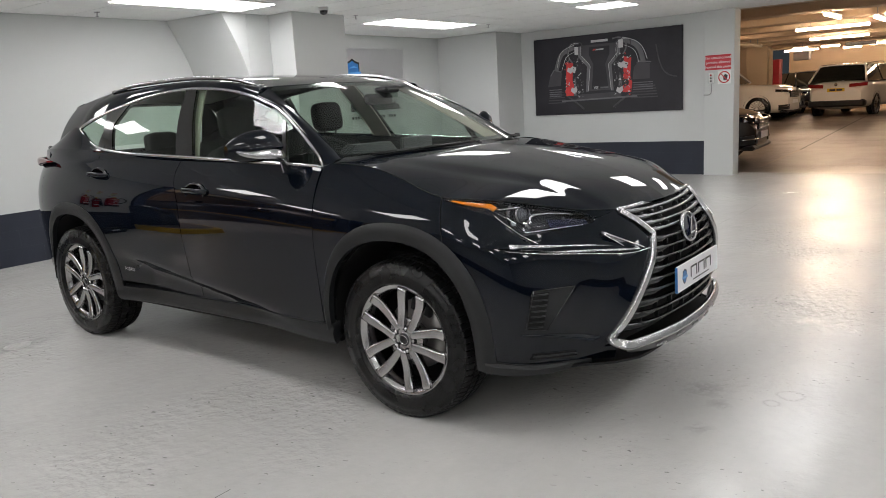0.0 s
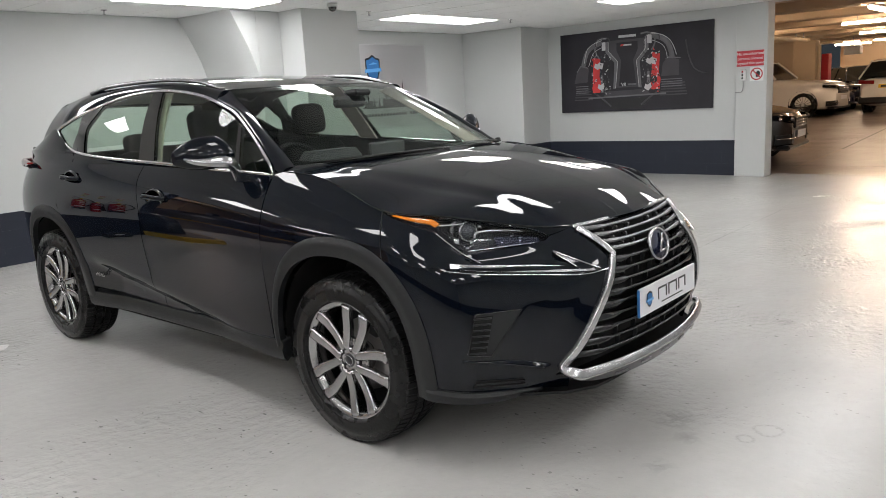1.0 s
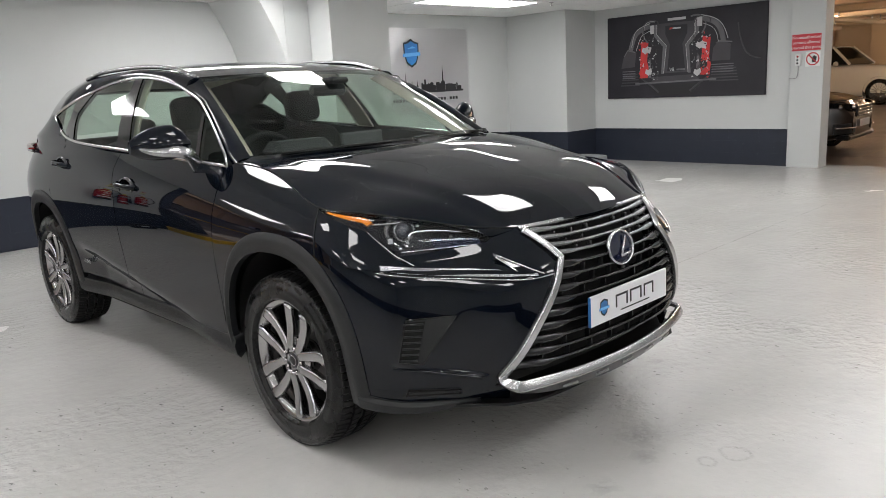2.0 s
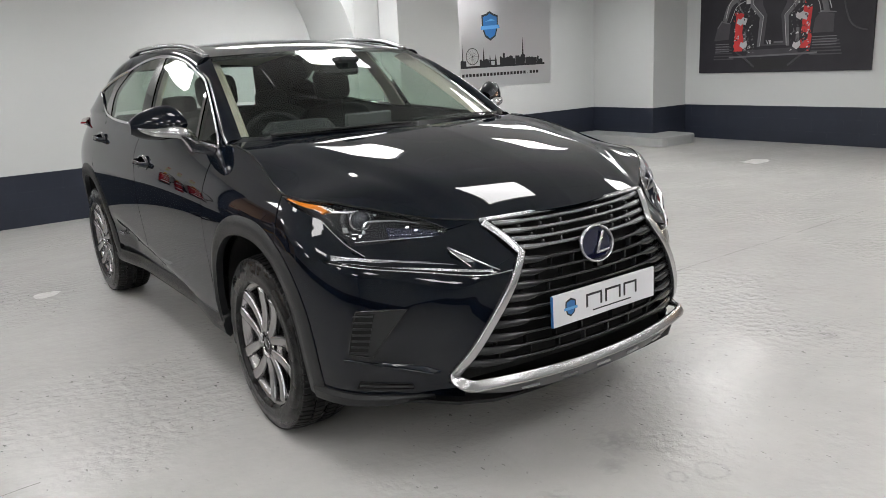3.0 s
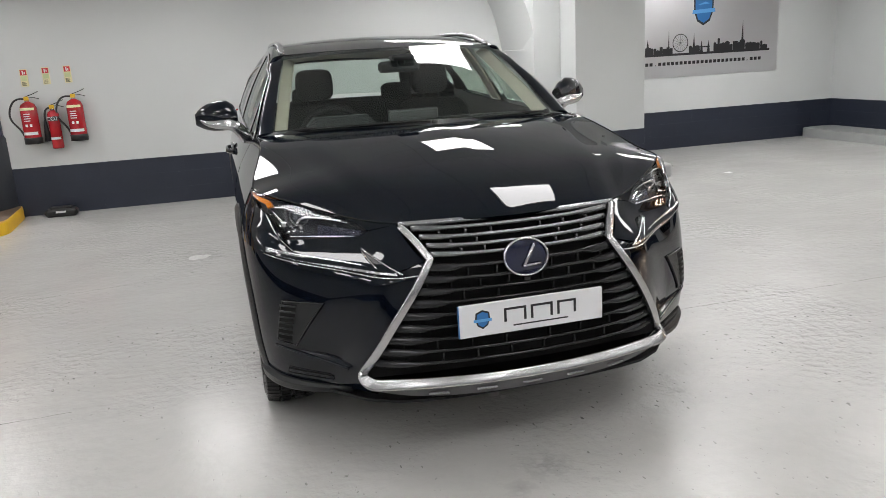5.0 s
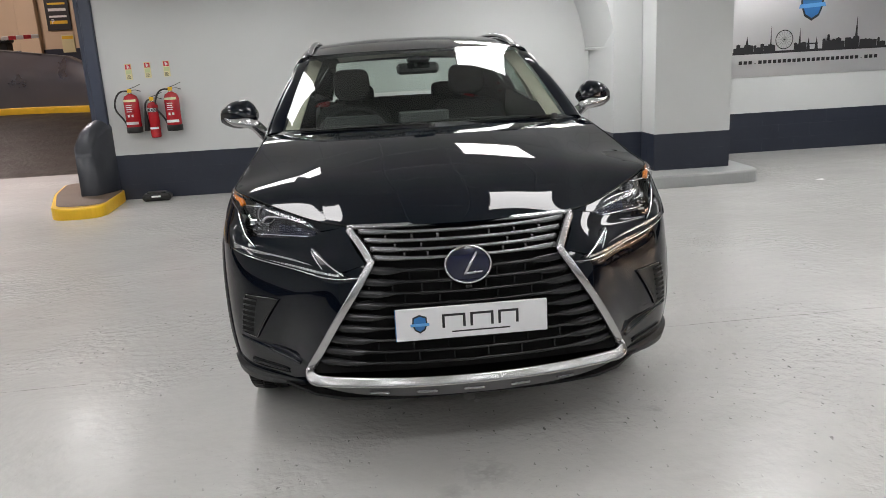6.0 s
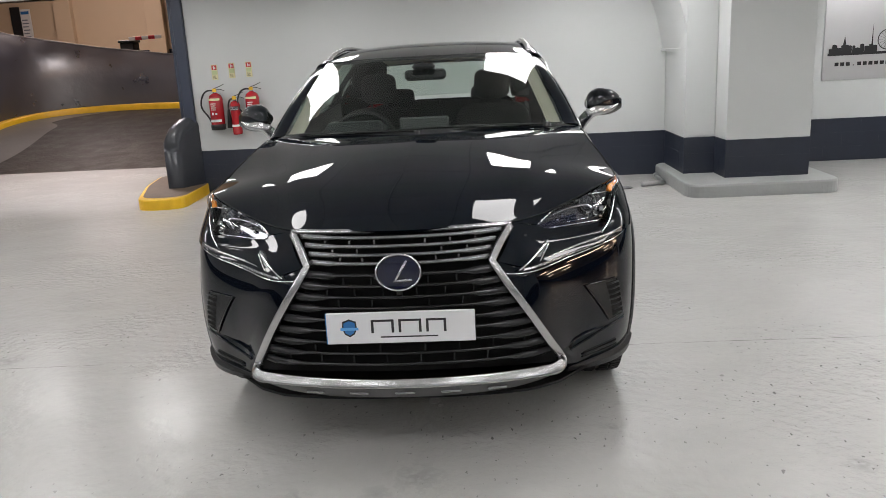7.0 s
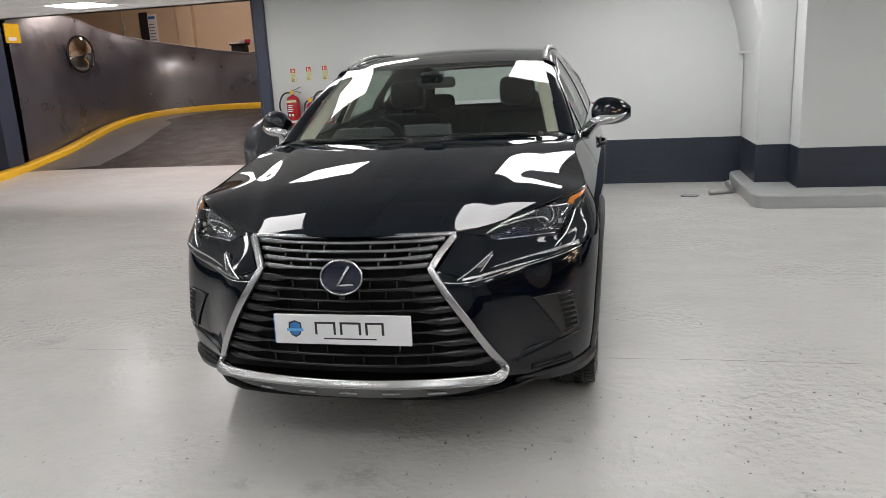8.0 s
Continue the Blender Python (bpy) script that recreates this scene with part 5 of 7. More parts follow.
        link("handle_cup", list(cup.reshape(-1, 3) * kk), [(i * 25 + j, i * 25 + j + 1, (i + 1) * 25 + j + 1, (i + 1) * 25 + j) for i in range(4) for j in range(24)], M_GLOSSBLACK, par[0 if k < 0 else 1])
    # tail lamp
    tp_ = curve([(0.835, 2.96, 1.113), (0.79, 3.14, 1.112), (0.735, 3.30, 1.104), (0.60, 3.42, 1.095)])(np.linspace(0, 1, 16))
    tw_ = np.interp(np.linspace(0, 1, 16), (0, 0.35, 0.7, 1), (0.004, 0.018, 0.032, 0.036))
    link("tail_lamp", *sweep(tp_ * kk, tw_, 0.018, (k, 0.5, 0), False, 10, 0.7), M_REDLENS, car, "dark red wrap-round tail lamp")

# wipers
for pts in ([(-0.02, 0.160, 1.140), (-0.30, 0.203, 1.141), (-0.62, 0.335, 1.132)], [(0.60, 0.295, 1.132), (0.30, 0.225, 1.146), (0.02, 0.195, 1.148)]):
    link("wiper", *sweep(curve(pts)(np.linspace(0, 1, 12)), 0.005, 0.006, (0, -0.4, 1), False, 6), M_HOSE, car)
for x, y in ((0.0, 0.15), (0.62, 0.30)):
    link("wiper_hub", *[([(p[0] + x, p[1] + y, p[2] + 1.122) for p in q] if i == 0 else q) for i, q in enumerate(lathe([(0, 0.022), (0.014, 0.02), (0.018, 0.0)], 14))], M_HOSE, car)

# badge word on the rear doors
for k in (-1, 1):
    xh = float(body(s_at_y(2.08, 0.495), 0.495)[0]) + 0.008
    text("badge", "HYBRID", 0.030, M_CHROME, rd[0 if k < 0 else 1], pose(k * xh, 2.08, 0.485, 90, 0, 90 * k) )

# ---------- cabin ----------
box("dashboard", -0.68, 0.68, 0.34, 0.62, 0.86, 1.08, M_DASH, car, 0.05)
dash = np.array([[(x * 0.70, y, 1.085 + 0.025 * math.sin(math.pi * (y - 0.2) / 0.5) - 0.02 * x * x) for x in np.linspace(-1, 1, 15)] for y in np.linspace(0.22 + 0.0, 0.68, 8)])
sheet("dash_top", dash, M_DASH, car, thick=0.04)
box("screen", -0.13, 0.13, 0.55, 0.575, 1.085, 1.175, M_DASH, car, 0.008)
box("screen_glass", -0.12, 0.12, 0.576, 0.580, 1.09, 1.168, M_GLOSSBLACK, car, 0.001)
sw = new("steering_wheel")
sw.parent = car
sw.matrix_basis = pose(-0.37, 0.80, 1.02, 65)
t2 = np.linspace(0, 2 * np.pi, 40, endpoint=False)
link("wheel_rim", *sweep(np.stack([0.185 * np.cos(t2), 0.185 * np.sin(t2), 0 * t2], -1), 0.016, 0.016, (0, 0, 1), True, 10), M_LEATHER, sw)
link("wheel_boss", *lathe([(0, 0.03), (0.06, 0.025), (0.075, 0.0), (0.06, -0.03)], 24), M_INTERIOR, sw)
for a in (0, 180, 270):
    o = box("wheel_spoke", 0.05, 0.18, -0.018, 0.018, -0.008, 0.008, M_SLAT, sw, 0.005)
    o.matrix_basis = pose(0, 0, 0, 0, 0, a)
box("binnacle", -0.54, -0.20, 0.50, 0.66, 1.08, 1.165, M_INTERIOR, car, 0.04)


def seat(x, y, w, rear=False):
    s = new("rear_seat" if rear else "front_seat")
    s.parent = car
    s.matrix_basis = pose(x, y, 0.47 if not rear else 0.46)
    pad("cushion", -w / 2, w / 2, -0.26, 0.26, 0.0, 0.18, M_LEATHER, s)
    o = pad("backrest", -w / 2, w / 2, -0.06, 0.08, 0.0, 0.58, M_LEATHER, s)
    o.matrix_basis = pose(0, 0.26, 0.14, -14)
    n = 2 if rear and w > 0.8 else 1
    for i in range(n):
        hx = 0 if n == 1 else (-0.33 if i == 0 else 0.33)
        o = pad("headrest", hx - 0.115, hx + 0.115, -0.05, 0.05, 0.0, 0.19 if not rear else 0.14, M_LEATHER, s, 0.5)
        o.matrix_basis = pose(0, 0.40, 0.73 if not rear else 0.66, -8)
        for dx in (-0.05, 0.05):
            box("headrest_post", hx + dx - 0.006, hx + dx + 0.006, 0.385, 0.397, 0.60, 0.78, M_INTERIOR, s, 0.002)
    return s


seat(-0.37, 1.20, 0.50)
seat(0.37, 1.20, 0.50)
seat(0.0, 2.05, 1.24, True)
box("parcel_shelf", -0.55, 0.55, 2.60, 3.25, 1.02, 1.06, M_INTERIOR, car, 0.01)
hl_ = rf[3:-2, 2:-2].copy()
hl_[..., 2] -= 0.045
sheet("headliner", hl_, M_CREAM, car, thick=0)
for k in (-1, 1):
    kk = np.array((k, 1, 1))
    pt_ = np.stack([a_in + np.array((-0.004, 0.02, -0.020)), a_in + np.array((-0.035, 0.035, -0.028)), a_in + np.array((-0.058, 0.060, -0.040))], 1)
    sheet("pillar_trim", pt_ * kk, M_CREAM, car, centre=(0, 0.6, 0.9), thick=0.01)
    bp_ = glass_strip(1.49, 1.65, 0.13, 5, 10, -0.035)
    sheet("pillar_trim", bp_ * kk, M_CREAM, car, thick=0.01)
    dt = np.array([[(0.80 - 0.05 * (1 - t_), y, 0.45 + (float(z_bot(min(y, 2.5))) - 0.46) * t_) for t_ in np.linspace(0, 1, 5)] for y in np.linspace(0.46, 2.5, 14)])
    sheet("door_trim", dt * kk, M_INTERIOR, car, thick=0)
    sheet("cargo_trim", np.array([[(0.66, y, 0.5), (0.68, y, 0.9), (0.66, y, 1.10)] for y in np.linspace(2.5, 3.15, 6)]) * kk, M_INTERIOR, car, thick=0)
box("rear_view_mirror", -0.115, 0.115, 0.80, 0.835, 1.355, 1.415, M_INTERIOR, car, 0.016)
box("mirror_stem", -0.02, 0.02, 0.74, 0.80, 1.39, 1.45, M_INTERIOR, car, 0.01)
box("camera_box", -0.06, 0.06, 0.70, 0.80, 1.415, 1.445, M_INTERIOR, car, 0.012)
box("scuttle", -0.72, 0.72, 0.2, 0.34, 0.80, 1.09, M_VOID, car, 0.01)


# ---------- the ramp beside the back wall ----------
M_PRINTBAR = mat("print_grey_ink", (0.20, 0.22, 0.26), 0.5, vary=0.1)
RAMP0, SLOPE = 8.55, 0.12
ramp_v = [(x, y, max(0.0, (y - RAMP0) * SLOPE) - (0.002 if y > RAMP0 else 0.0)) for y in (RAMP0, 9.5, 11, 13, 15, 18.6) for x in (-13.5, -9, -6, -2.5, 1.0)]
ramp_f = [(5 * j + i, 5 * j + i + 1, 5 * j + i + 6, 5 * j + i + 5) for j in range(5) for i in range(4)]
structure(link("ramp", ramp_v, ramp_f, M_RAMP, None), "dark worn asphalt car ramp rising behind the wall", "ramp")

base = curve([(-8.85, 6.6), (-9.25, 7.6), (-9.62, 8.66), (-9.70, 9.42), (-9.97, 10.69), (-10.36, 12.33), (-10.26, 13.5), (-9.75, 14.07), (-8.66, 14.46), (-7.43, 14.5), (-5.6, 14.2)])
ub = np.linspace(0, 1, 60)
pb = base(ub)
tb = np.gradient(pb, axis=0)
tb /= np.linalg.norm(tb, axis=1, keepdims=True)
nb = np.stack([tb[:, 1], -tb[:, 0]], -1)          # towards the ramp
gz_ = np.maximum(0.0, (pb[:, 1] - RAMP0) * SLOPE)
top_z = np.interp(ub, (0, 0.25, 0.45, 0.60, 0.75, 0.92, 1.0), (3.1, 3.0, 2.85, 2.50, 2.15, 1.86, 1.25))
rings = []
for off, hz in ((0.0, gz_ - 0.05), (0.02, gz_ + 0.5 * (top_z - gz_)), (0.0, top_z - 0.03), (-0.04, top_z), (-0.26, top_z), (-0.30, gz_ - 0.05)):
    rings.append(np.column_stack([pb + nb * off, hz]))
body_of = pb[:, 1] > 8.75
structure(sheet("ramp_wall", np.stack(rings, 1)[body_of], M_BLACKWALL, None, centre=(-12, 12, 1), thick=0), "glossy black painted curved ramp wall", "wall")
kr = [np.column_stack([pb + nb * o, gz_ + h]) for o, h in ((0.06, 0.02), (0.06, 0.11), (0.26, 0.11), (0.28, 0.09), (0.28, -0.03))]
structure(sheet("ramp_kerb", np.stack(kr, 1), M_YELLOW, None, centre=(-12, 12, -3), thick=0), "yellow painted kerb along the ramp wall", "kerb")
cap = [np.column_stack([pb + nb * o, top_z + h]) for o, h in ((0.004, -0.012), (0.0, 0.006), (-0.03, 0.006))]
structure(sheet("ramp_wall_cap", np.stack(cap, 1)[body_of], M_CAP, None, centre=(-12, 12, 0), thick=0), "thin pale metal edge strip along the wall top", "trim")
gw_ = 0.15 + np.interp(ub, (0, 0.5, 0.64, 0.78), (1.38, 1.36, 0.80, 0.16))[:, None]
gs = [np.column_stack([pb + nb * o * gw_, np.maximum(0.0, (pb[:, 1] + nb[:, 1] * o * gw_[:, 0] - RAMP0) * SLOPE) + 0.004]) for o in np.linspace(0.0, 1.0, 6)]
structure(sheet("ramp_gutter", np.stack(gs, 1)[pb[:, 1] > RAMP0 - 0.4], M_GUTTER, None, centre=(-8, 12, -5), thick=0), "grey concrete strip along the ramp kerb", "ramp")

# the hall above the ramp
structure(box("wall_ramp_end", -16, 1.2, 18.3, 18.6, 0, 5.0, M_BEIGE, None), "peach painted wall above the ramp", "wall")
structure(box("wall_ramp_band", -15.9, 1.1, 18.28, 18.298, 0, 2.15, M_DADO, None), "dark lower band of the upper wall", "wall")
structure(box("wall_ramp_left", -16.2, -15.9, 6.2, 18.6, 0, 5.0, M_BEIGE, None), "peach painted side wall above the ramp", "wall")
structure(box("wall_ramp_right", 1.0, 1.25, 6.0, 18.6, 0, 5.0, M_BEIGE, None), "peach painted wall beside the ramp", "wall")
structure(box("wall_ramp_head", -16, 1.2, 6.0, 6.2, CEIL, 5.0, M_BEIGE, None), "wall above the ramp opening", "wall")
structure(box("wall_ramp_corner", -16, -9.6, 5.95, 6.2, 0, CEIL, M_WALL, None), "pale wall beside the ramp opening", "wall")
structure(box("ceiling_ramp", -16, 1.2, 6.0, 18.6, 5.0, 5.1, M_BEIGE, None), "peach painted ceiling above the ramp", "ceiling")
structure(box("beam", -15.9, 1.0, 11.0, 11.4, 3.5, 4.999, M_BEIGE, None, 0.02), "deep peach painted downstand beam over the ramp", "beam")
for x in (-11.6, -9.0, -5.0, -2.0):
    structure(box("pilaster", x, x + 0.5, 18.1, 18.279, 0, 5.0, M_BEIGE, None, 0.01), "shallow peach pilaster", "pilaster")


def ceiling_lamp(x, y, z, shade):
    t = thing("unseen_ramp_lamp", "round warm lamp added out of view on the ramp ceiling", "light", (x, y, z), group="ramp lamps")
    link("base", *lathe([(0, 0.0), (0.62, 0.0), (0.62, -0.05)], 32), M_WHITEMETAL, t)
    link("globe", *lathe([(0.60, -0.05), (0.55, -0.11), (0.26, -0.16), (0, -0.17)], 32), shade, t, "glowing warm diffuser")


# both lamps are added out of view, placed to light the ramp walls
ceiling_lamp(-9.4, 14.9, 5.0, glow("warm_lamp", (1.0, 0.83, 0.79), 48.0))
ceiling_lamp(-5.5, 7.8, 5.0, glow("bright_lamp", (1.0, 0.92, 0.95), 104.0))

# navy post at the wall's end, low rounded wing wall, dirty kerb
M_POST = mat("post_navy", (0.045, 0.055, 0.085), 0.4, vary=0.1, scale=4, bump=0.05)
structure(box("post", -3.40, -3.203, 5.78, 6.0, 0, CEIL, M_POST, None, 0.01), "navy painted steel post at the wall's end", "post")
structure(box("post", -3.33, -3.201, 5.70, 5.779, 0, CEIL, M_POST, None, 0.01), "navy painted steel post at the wall's end", "post")
structure(box("post", -10.1, -9.60, 8.35, 8.74, 0, 3.2, M_POST, None, 0.01), "navy painted steel post beside the ramp", "post")
wing = []
for a, b, hz in (((-3.18, 5.748), (-3.42, 5.748), 0.95), ((-3.20, 5.65), (-3.46, 5.65), 0.93), ((-3.27, 5.53), (-3.50, 5.53), 0.86), ((-3.31, 5.44), (-3.52, 5.44), 0.76), ((-3.335, 5.405), (-3.51, 5.405), 0.66)):
    a, b = np.array(a), np.array(b)
    row = [(*a, 0.10), (*a, hz - 0.10)]
    for t_ in np.linspace(0, 1, 9):
        p = a + (b - a) * t_
        row.append((*p, hz - 0.10 + 0.10 * math.sin(math.pi * t_) ** 0.6))
    row += [(*b, hz - 0.10), (*b, 0.10)]
    wing.append(row)
wing.append([tuple(0.5 * np.array(wing[-1][0]) + 0.5 * np.array(wing[-1][-1]))[:2] + (p[2] * 0.98,) for p in wing[-1]])
M_WING = mat("wing_wall_paint", (0.030, 0.033, 0.040), 0.34, vary=0.2, scale=5, bump=0.15, bscale=25)
structure(sheet("wing_wall", np.array(wing), M_WING, None, centre=(-3.35, 5.7, 0.4), thick=0), "black painted rounded low wing wall", "wall")
kerb("kerb_wing", rounded([(-3.06, 4.66), (-3.12, 5.748), (-3.6, 6.6), (-4.1, 6.6), (-3.92, 5.7), (-3.56, 4.62)], 0.22), 0.12, M_YELLOW, "yellow painted kerb end with dirty brown top")
ko = np.array(rounded([(-3.09, 4.76), (-3.14, 5.745), (-3.6, 6.57), (-4.07, 6.57), (-3.89, 5.7), (-3.54, 4.72)], 0.20))
link("kerb_top", [(*p, 0.1235) for p in ko], [tuple(range(len(ko)))], M_BROWN, bpy.data.objects["kerb_wing"], "dirty brown worn top", smooth=False)


# ---------- fire extinguishers, notices ----------
def extinguisher(x, z0, r, h, co2):
    t = thing("fire_extinguisher", "red CO2 fire extinguisher with black horn on the wall" if co2 else "red foam fire extinguisher with black hose on the wall", "fire extinguisher", (x, 5.745 - r - 0.012, z0), -4, "fire extinguishers on the wall")
    link("cylinder", *lathe([(0, 0.0), (r * 0.9, 0.0), (r, 0.02), (r, h - r * 0.8), (r * 0.82, h - r * 0.30), (r * 0.3, h), (0.018, h + 0.01)], 28), M_RED, t)
    if not co2:
        link("foot", *lathe([(0, -0.012), (r * 1.04, -0.012), (r * 1.06, 0.05), (r * 1.005, 0.055)], 28), M_HOSE, t, "black plastic foot")
    link("valve", *lathe([(0.022, h), (0.022, h + 0.035), (0.012, h + 0.05), (0, h + 0.05)], 16), M_SATIN, t)
    link("lever", *sweep(np.array([(-0.02, 0, h + 0.05), (0.06, 0, h + 0.075), (0.12, 0, h + 0.10)]), 0.010, 0.004, (0, 0, 1), False, 6), M_HOSE, t)
    link("carry_bar", *sweep(np.array([(-0.01, 0, h + 0.04), (0.07, 0, h + 0.042), (0.12, 0, h + 0.025)]), 0.010, 0.004, (0, 0, 1), False, 6), M_HOSE, t)
    box("tag", -0.02, 0.03, -0.026, -0.022, h + 0.015, h + 0.055, M_YELLOW, t, 0.002, "yellow safety tag")
    if co2:
        hp = curve([(-0.02, 0, h + 0.03), (-0.06, 0, h + 0.01), (-0.085, 0, h - 0.06), (-0.088, 0, h - 0.12)])(np.linspace(0, 1, 16))
        link("hose", *sweep(hp, 0.010, 0.010, (0, 1, 0), False, 8), M_HOSE, t)
        o = link("horn", *lathe([(0.012, 0.0), (0.018, -0.05), (0.036, -0.22), (0.034, -0.22), (0, -0.2)], 18), M_HOSE, t)
        o.matrix_basis = pose(-0.088, 0, h - 0.10)
    else:
        hp = curve([(-0.02, 0, h + 0.03), (-0.09, -0.01, h + 0.03), (-0.17, -0.01, h - 0.06), (-0.175, -0.01, h - 0.18), (-0.12, -0.01, 0.16), (-0.075, -0.01, 0.06), (-0.07, -0.01, 0.03)])(np.linspace(0, 1, 30))
        link("hose", *sweep(hp, 0.010, 0.010, (0, 1, 0), False, 8), M_HOSE, t)
    # label plates follow the cylinder's face
    rows = ((0.80, 0.86, M_CARD), (0.50, 0.76, M_RED), (0.20, 0.27, M_WHITE)) if not co2 else ((0.72, 0.84, M_INK), (0.24, 0.30, M_WHITE))
    for a, b, mt in rows:
        if mt is M_RED:
            continue
        g_ = np.array([[((r + 0.002) * math.sin(q), -(r + 0.002) * math.cos(q), z) for z in (h * a, h * b)] for q in np.linspace(-0.95, 0.95, 9)])
        sheet("label_band", g_, mt, t, centre=(0, 0, h * 0.5), thick=0.0012)
    if not co2:
        for i in range(4):
            z = h * (0.70 - 0.055 * i)
            box("print_bar", -0.035, 0.030 - 0.008 * (i % 2), -r - 0.0015, -r + 0.004, z, z + 0.008, M_WHITE, t, 0.0005)
        for dx in (-0.03, 0.012):
            box("pictogram", dx, dx + 0.022, -r - 0.0015, -r + 0.005, h * 0.40, h * 0.40 + 0.026, M_WHITE, t, 0.0005)
    else:
        text("print", "CO2", 0.055, M_WHITE, t, pose(0, -r - 0.004, h * 0.78, 90))
    box("bracket", -0.03, 0.03, r - 0.004, r + 0.012, h * 0.8, h * 0.92, M_GREYMETAL, t, 0.002)
    return t


extinguisher(-2.895, 0.79, 0.083, 0.42, False)
extinguisher(-2.675, 0.71, 0.058, 0.40, True)
extinguisher(-2.45, 0.79, 0.083, 0.42, False)
for x, z in ((-2.90, 1.365), (-2.69, 1.375), (-2.48, 1.38)):
    n_ = thing("notice", "small cream safety notice with red and green panels", "notice", (x, 5.744, z), group="notices over the extinguishers")
    box("card", -0.036, 0.036, -0.004, 0.004, 0.0, 0.175, M_CARD, n_, 0.001)
    box("red_panel", -0.030, 0.030, -0.0055, -0.004, 0.115, 0.168, M_SIGNRED, n_, 0.0005)
    box("pictogram", -0.012, 0.0, -0.0065, -0.0055, 0.122, 0.160, M_WHITE, n_, 0.0005)
    box("pictogram", 0.006, 0.016, -0.0065, -0.0055, 0.125, 0.150, M_WHITE, n_, 0.0005)
    box("green_panel", -0.028, 0.028, -0.0055, -0.004, 0.06, 0.105, M_GREEN, n_, 0.0005)
    for i in range(4):
        box("print_bar", -0.026, 0.018 - 0.006 * (i % 2), -0.0050, -0.004, 0.010 + 0.011 * i, 0.015 + 0.011 * i, M_INK, n_, 0.0003)
bx = thing("cable_case", "small black plastic case with a white label by the wall", "case", (-2.72, 5.56, 0.0))
v, f = block(-0.17, 0.15, -0.07, 0.07, 0.0, 0.085, 0.025)
link("case", v, f, M_HOSE, bx, smooth=False)
box("lid", -0.12, 0.10, -0.05, 0.05, 0.085, 0.105, M_HOSE, bx, 0.01)
box("sticker", -0.06, 0.04, -0.072, -0.0695, 0.045, 0.065, M_WHITE, bx, 0.0005)

# convex traffic mirror on the ramp wall
cm = thing("convex_mirror", "round convex traffic mirror with dark rim", "mirror", (-9.35, 11.0, 2.02))
cm.matrix_basis = look((-9.95, 11.28, 2.11), (0.0, 10.4, 1.9)) @ pose(0, 0, 0, 0, 180, 0)
M_MIRROR = mat("mirror_silver", (0.85, 0.85, 0.85), 0.03, metal=1.0, vary=0.0)
dome = lathe([(0.36, 0.0), (0.27, 0.07), (0.145, 0.115), (0.0, 0.13)], 40)
link("bowl", [(p[0], p[1], p[2]) for p in dome[0]], dome[1], M_MIRROR, cm, "domed mirror face")
ringm = np.stack([0.37 * np.cos(np.linspace(0, 2 * np.pi, 40, endpoint=False)), 0.37 * np.sin(np.linspace(0, 2 * np.pi, 40, endpoint=False)), np.zeros(40)], -1)
link("rim", *sweep(ringm, 0.024, 0.025, (0, 0, 1), True, 8), M_HOSE, cm)
link("back", *lathe([(0.36, 0.0), (0.28, -0.05), (0.06, -0.10), (0.06, -0.30), (0, -0.30)], 30), M_HOSE, cm)

# barrier machine and signs by the ramp head
bar = thing("barrier", "parking barrier post with a short red and white arm", "barrier", (-8.20, 15.15, (15.15 - RAMP0) * SLOPE - 0.003))
box("housing", -0.17, 0.17, -0.16, 0.16, 0.0, 1.45, M_HOSE, bar, 0.02)
box("cap", -0.20, 0.20, -0.19, 0.19, 1.45, 1.51, M_HOSE, bar, 0.015)
for i in range(5):
    box("arm_section", 0.10 + 0.16 * i, 0.255 + 0.16 * i, -0.225, -0.19, 1.49 + 0.004 * i, 1.575 + 0.004 * i, M_SIGNRED if i % 2 else M_WHITE, bar, 0.004)
sgn = thing("parking_sign", "dark parking notice board with orange lines", "sign", (-8.0, 18.27, 2.62))
box("board", -0.30, 0.30, -0.02, 0.005, 0, 0.9, M_INK, sgn, 0.004)
for i, (mt, h_) in enumerate(((M_YELLOW, 0.05), (M_YELLOW, 0.05), (M_WHITE, 0.07), (M_WHITE, 0.05), (M_YELLOW, 0.08))):
    box("print_bar", -0.22, 0.22, -0.0235, -0.02, 0.80 - 0.16 * i, 0.80 - 0.16 * i + h_, mt, sgn, 0.001)
text("print", "P", 0.16, M_WHITE, sgn, pose(-0.14, -0.026, 0.22, 90))
rs = thing("tariff_board", "tall dark board with a white printed sheet on the upper wall", "sign", (-12.62, 18.27, 2.55))
box("board", -0.30, -0.02, -0.03, 0.005, 0, 0.95, M_INK, rs, 0.004)
box("sheet", 0.0, 0.27, -0.05, 0.005, 0.04, 0.88, M_WHITE, rs, 0.004)
box("header", 0.02, 0.25, -0.053, -0.05, 0.74, 0.82, M_BLUE, rs, 0.001)
for i in range(6):
    box("print_bar", 0.03, 0.22 - 0.03 * (i % 2), -0.053, -0.05, 0.12 + 0.09 * i, 0.15 + 0.09 * i, M_PRINTBAR, rs, 0.001)
cd_ = thing("conduit", "thin white cable conduit with a small box", "conduit", (-13.5, 18.27, 2.4))
box("pipe", -0.015, 0.015, -0.03, 0.01, 0, 2.5, M_CREAM, cd_, 0.004)
box("box", -0.07, 0.07, -0.06, 0.01, 0.62, 0.84, M_CREAM, cd_, 0.01)
nb2 = thing("notice", "small yellow notice on the upper wall", "notice", (-7.85, 18.27, 2.05))
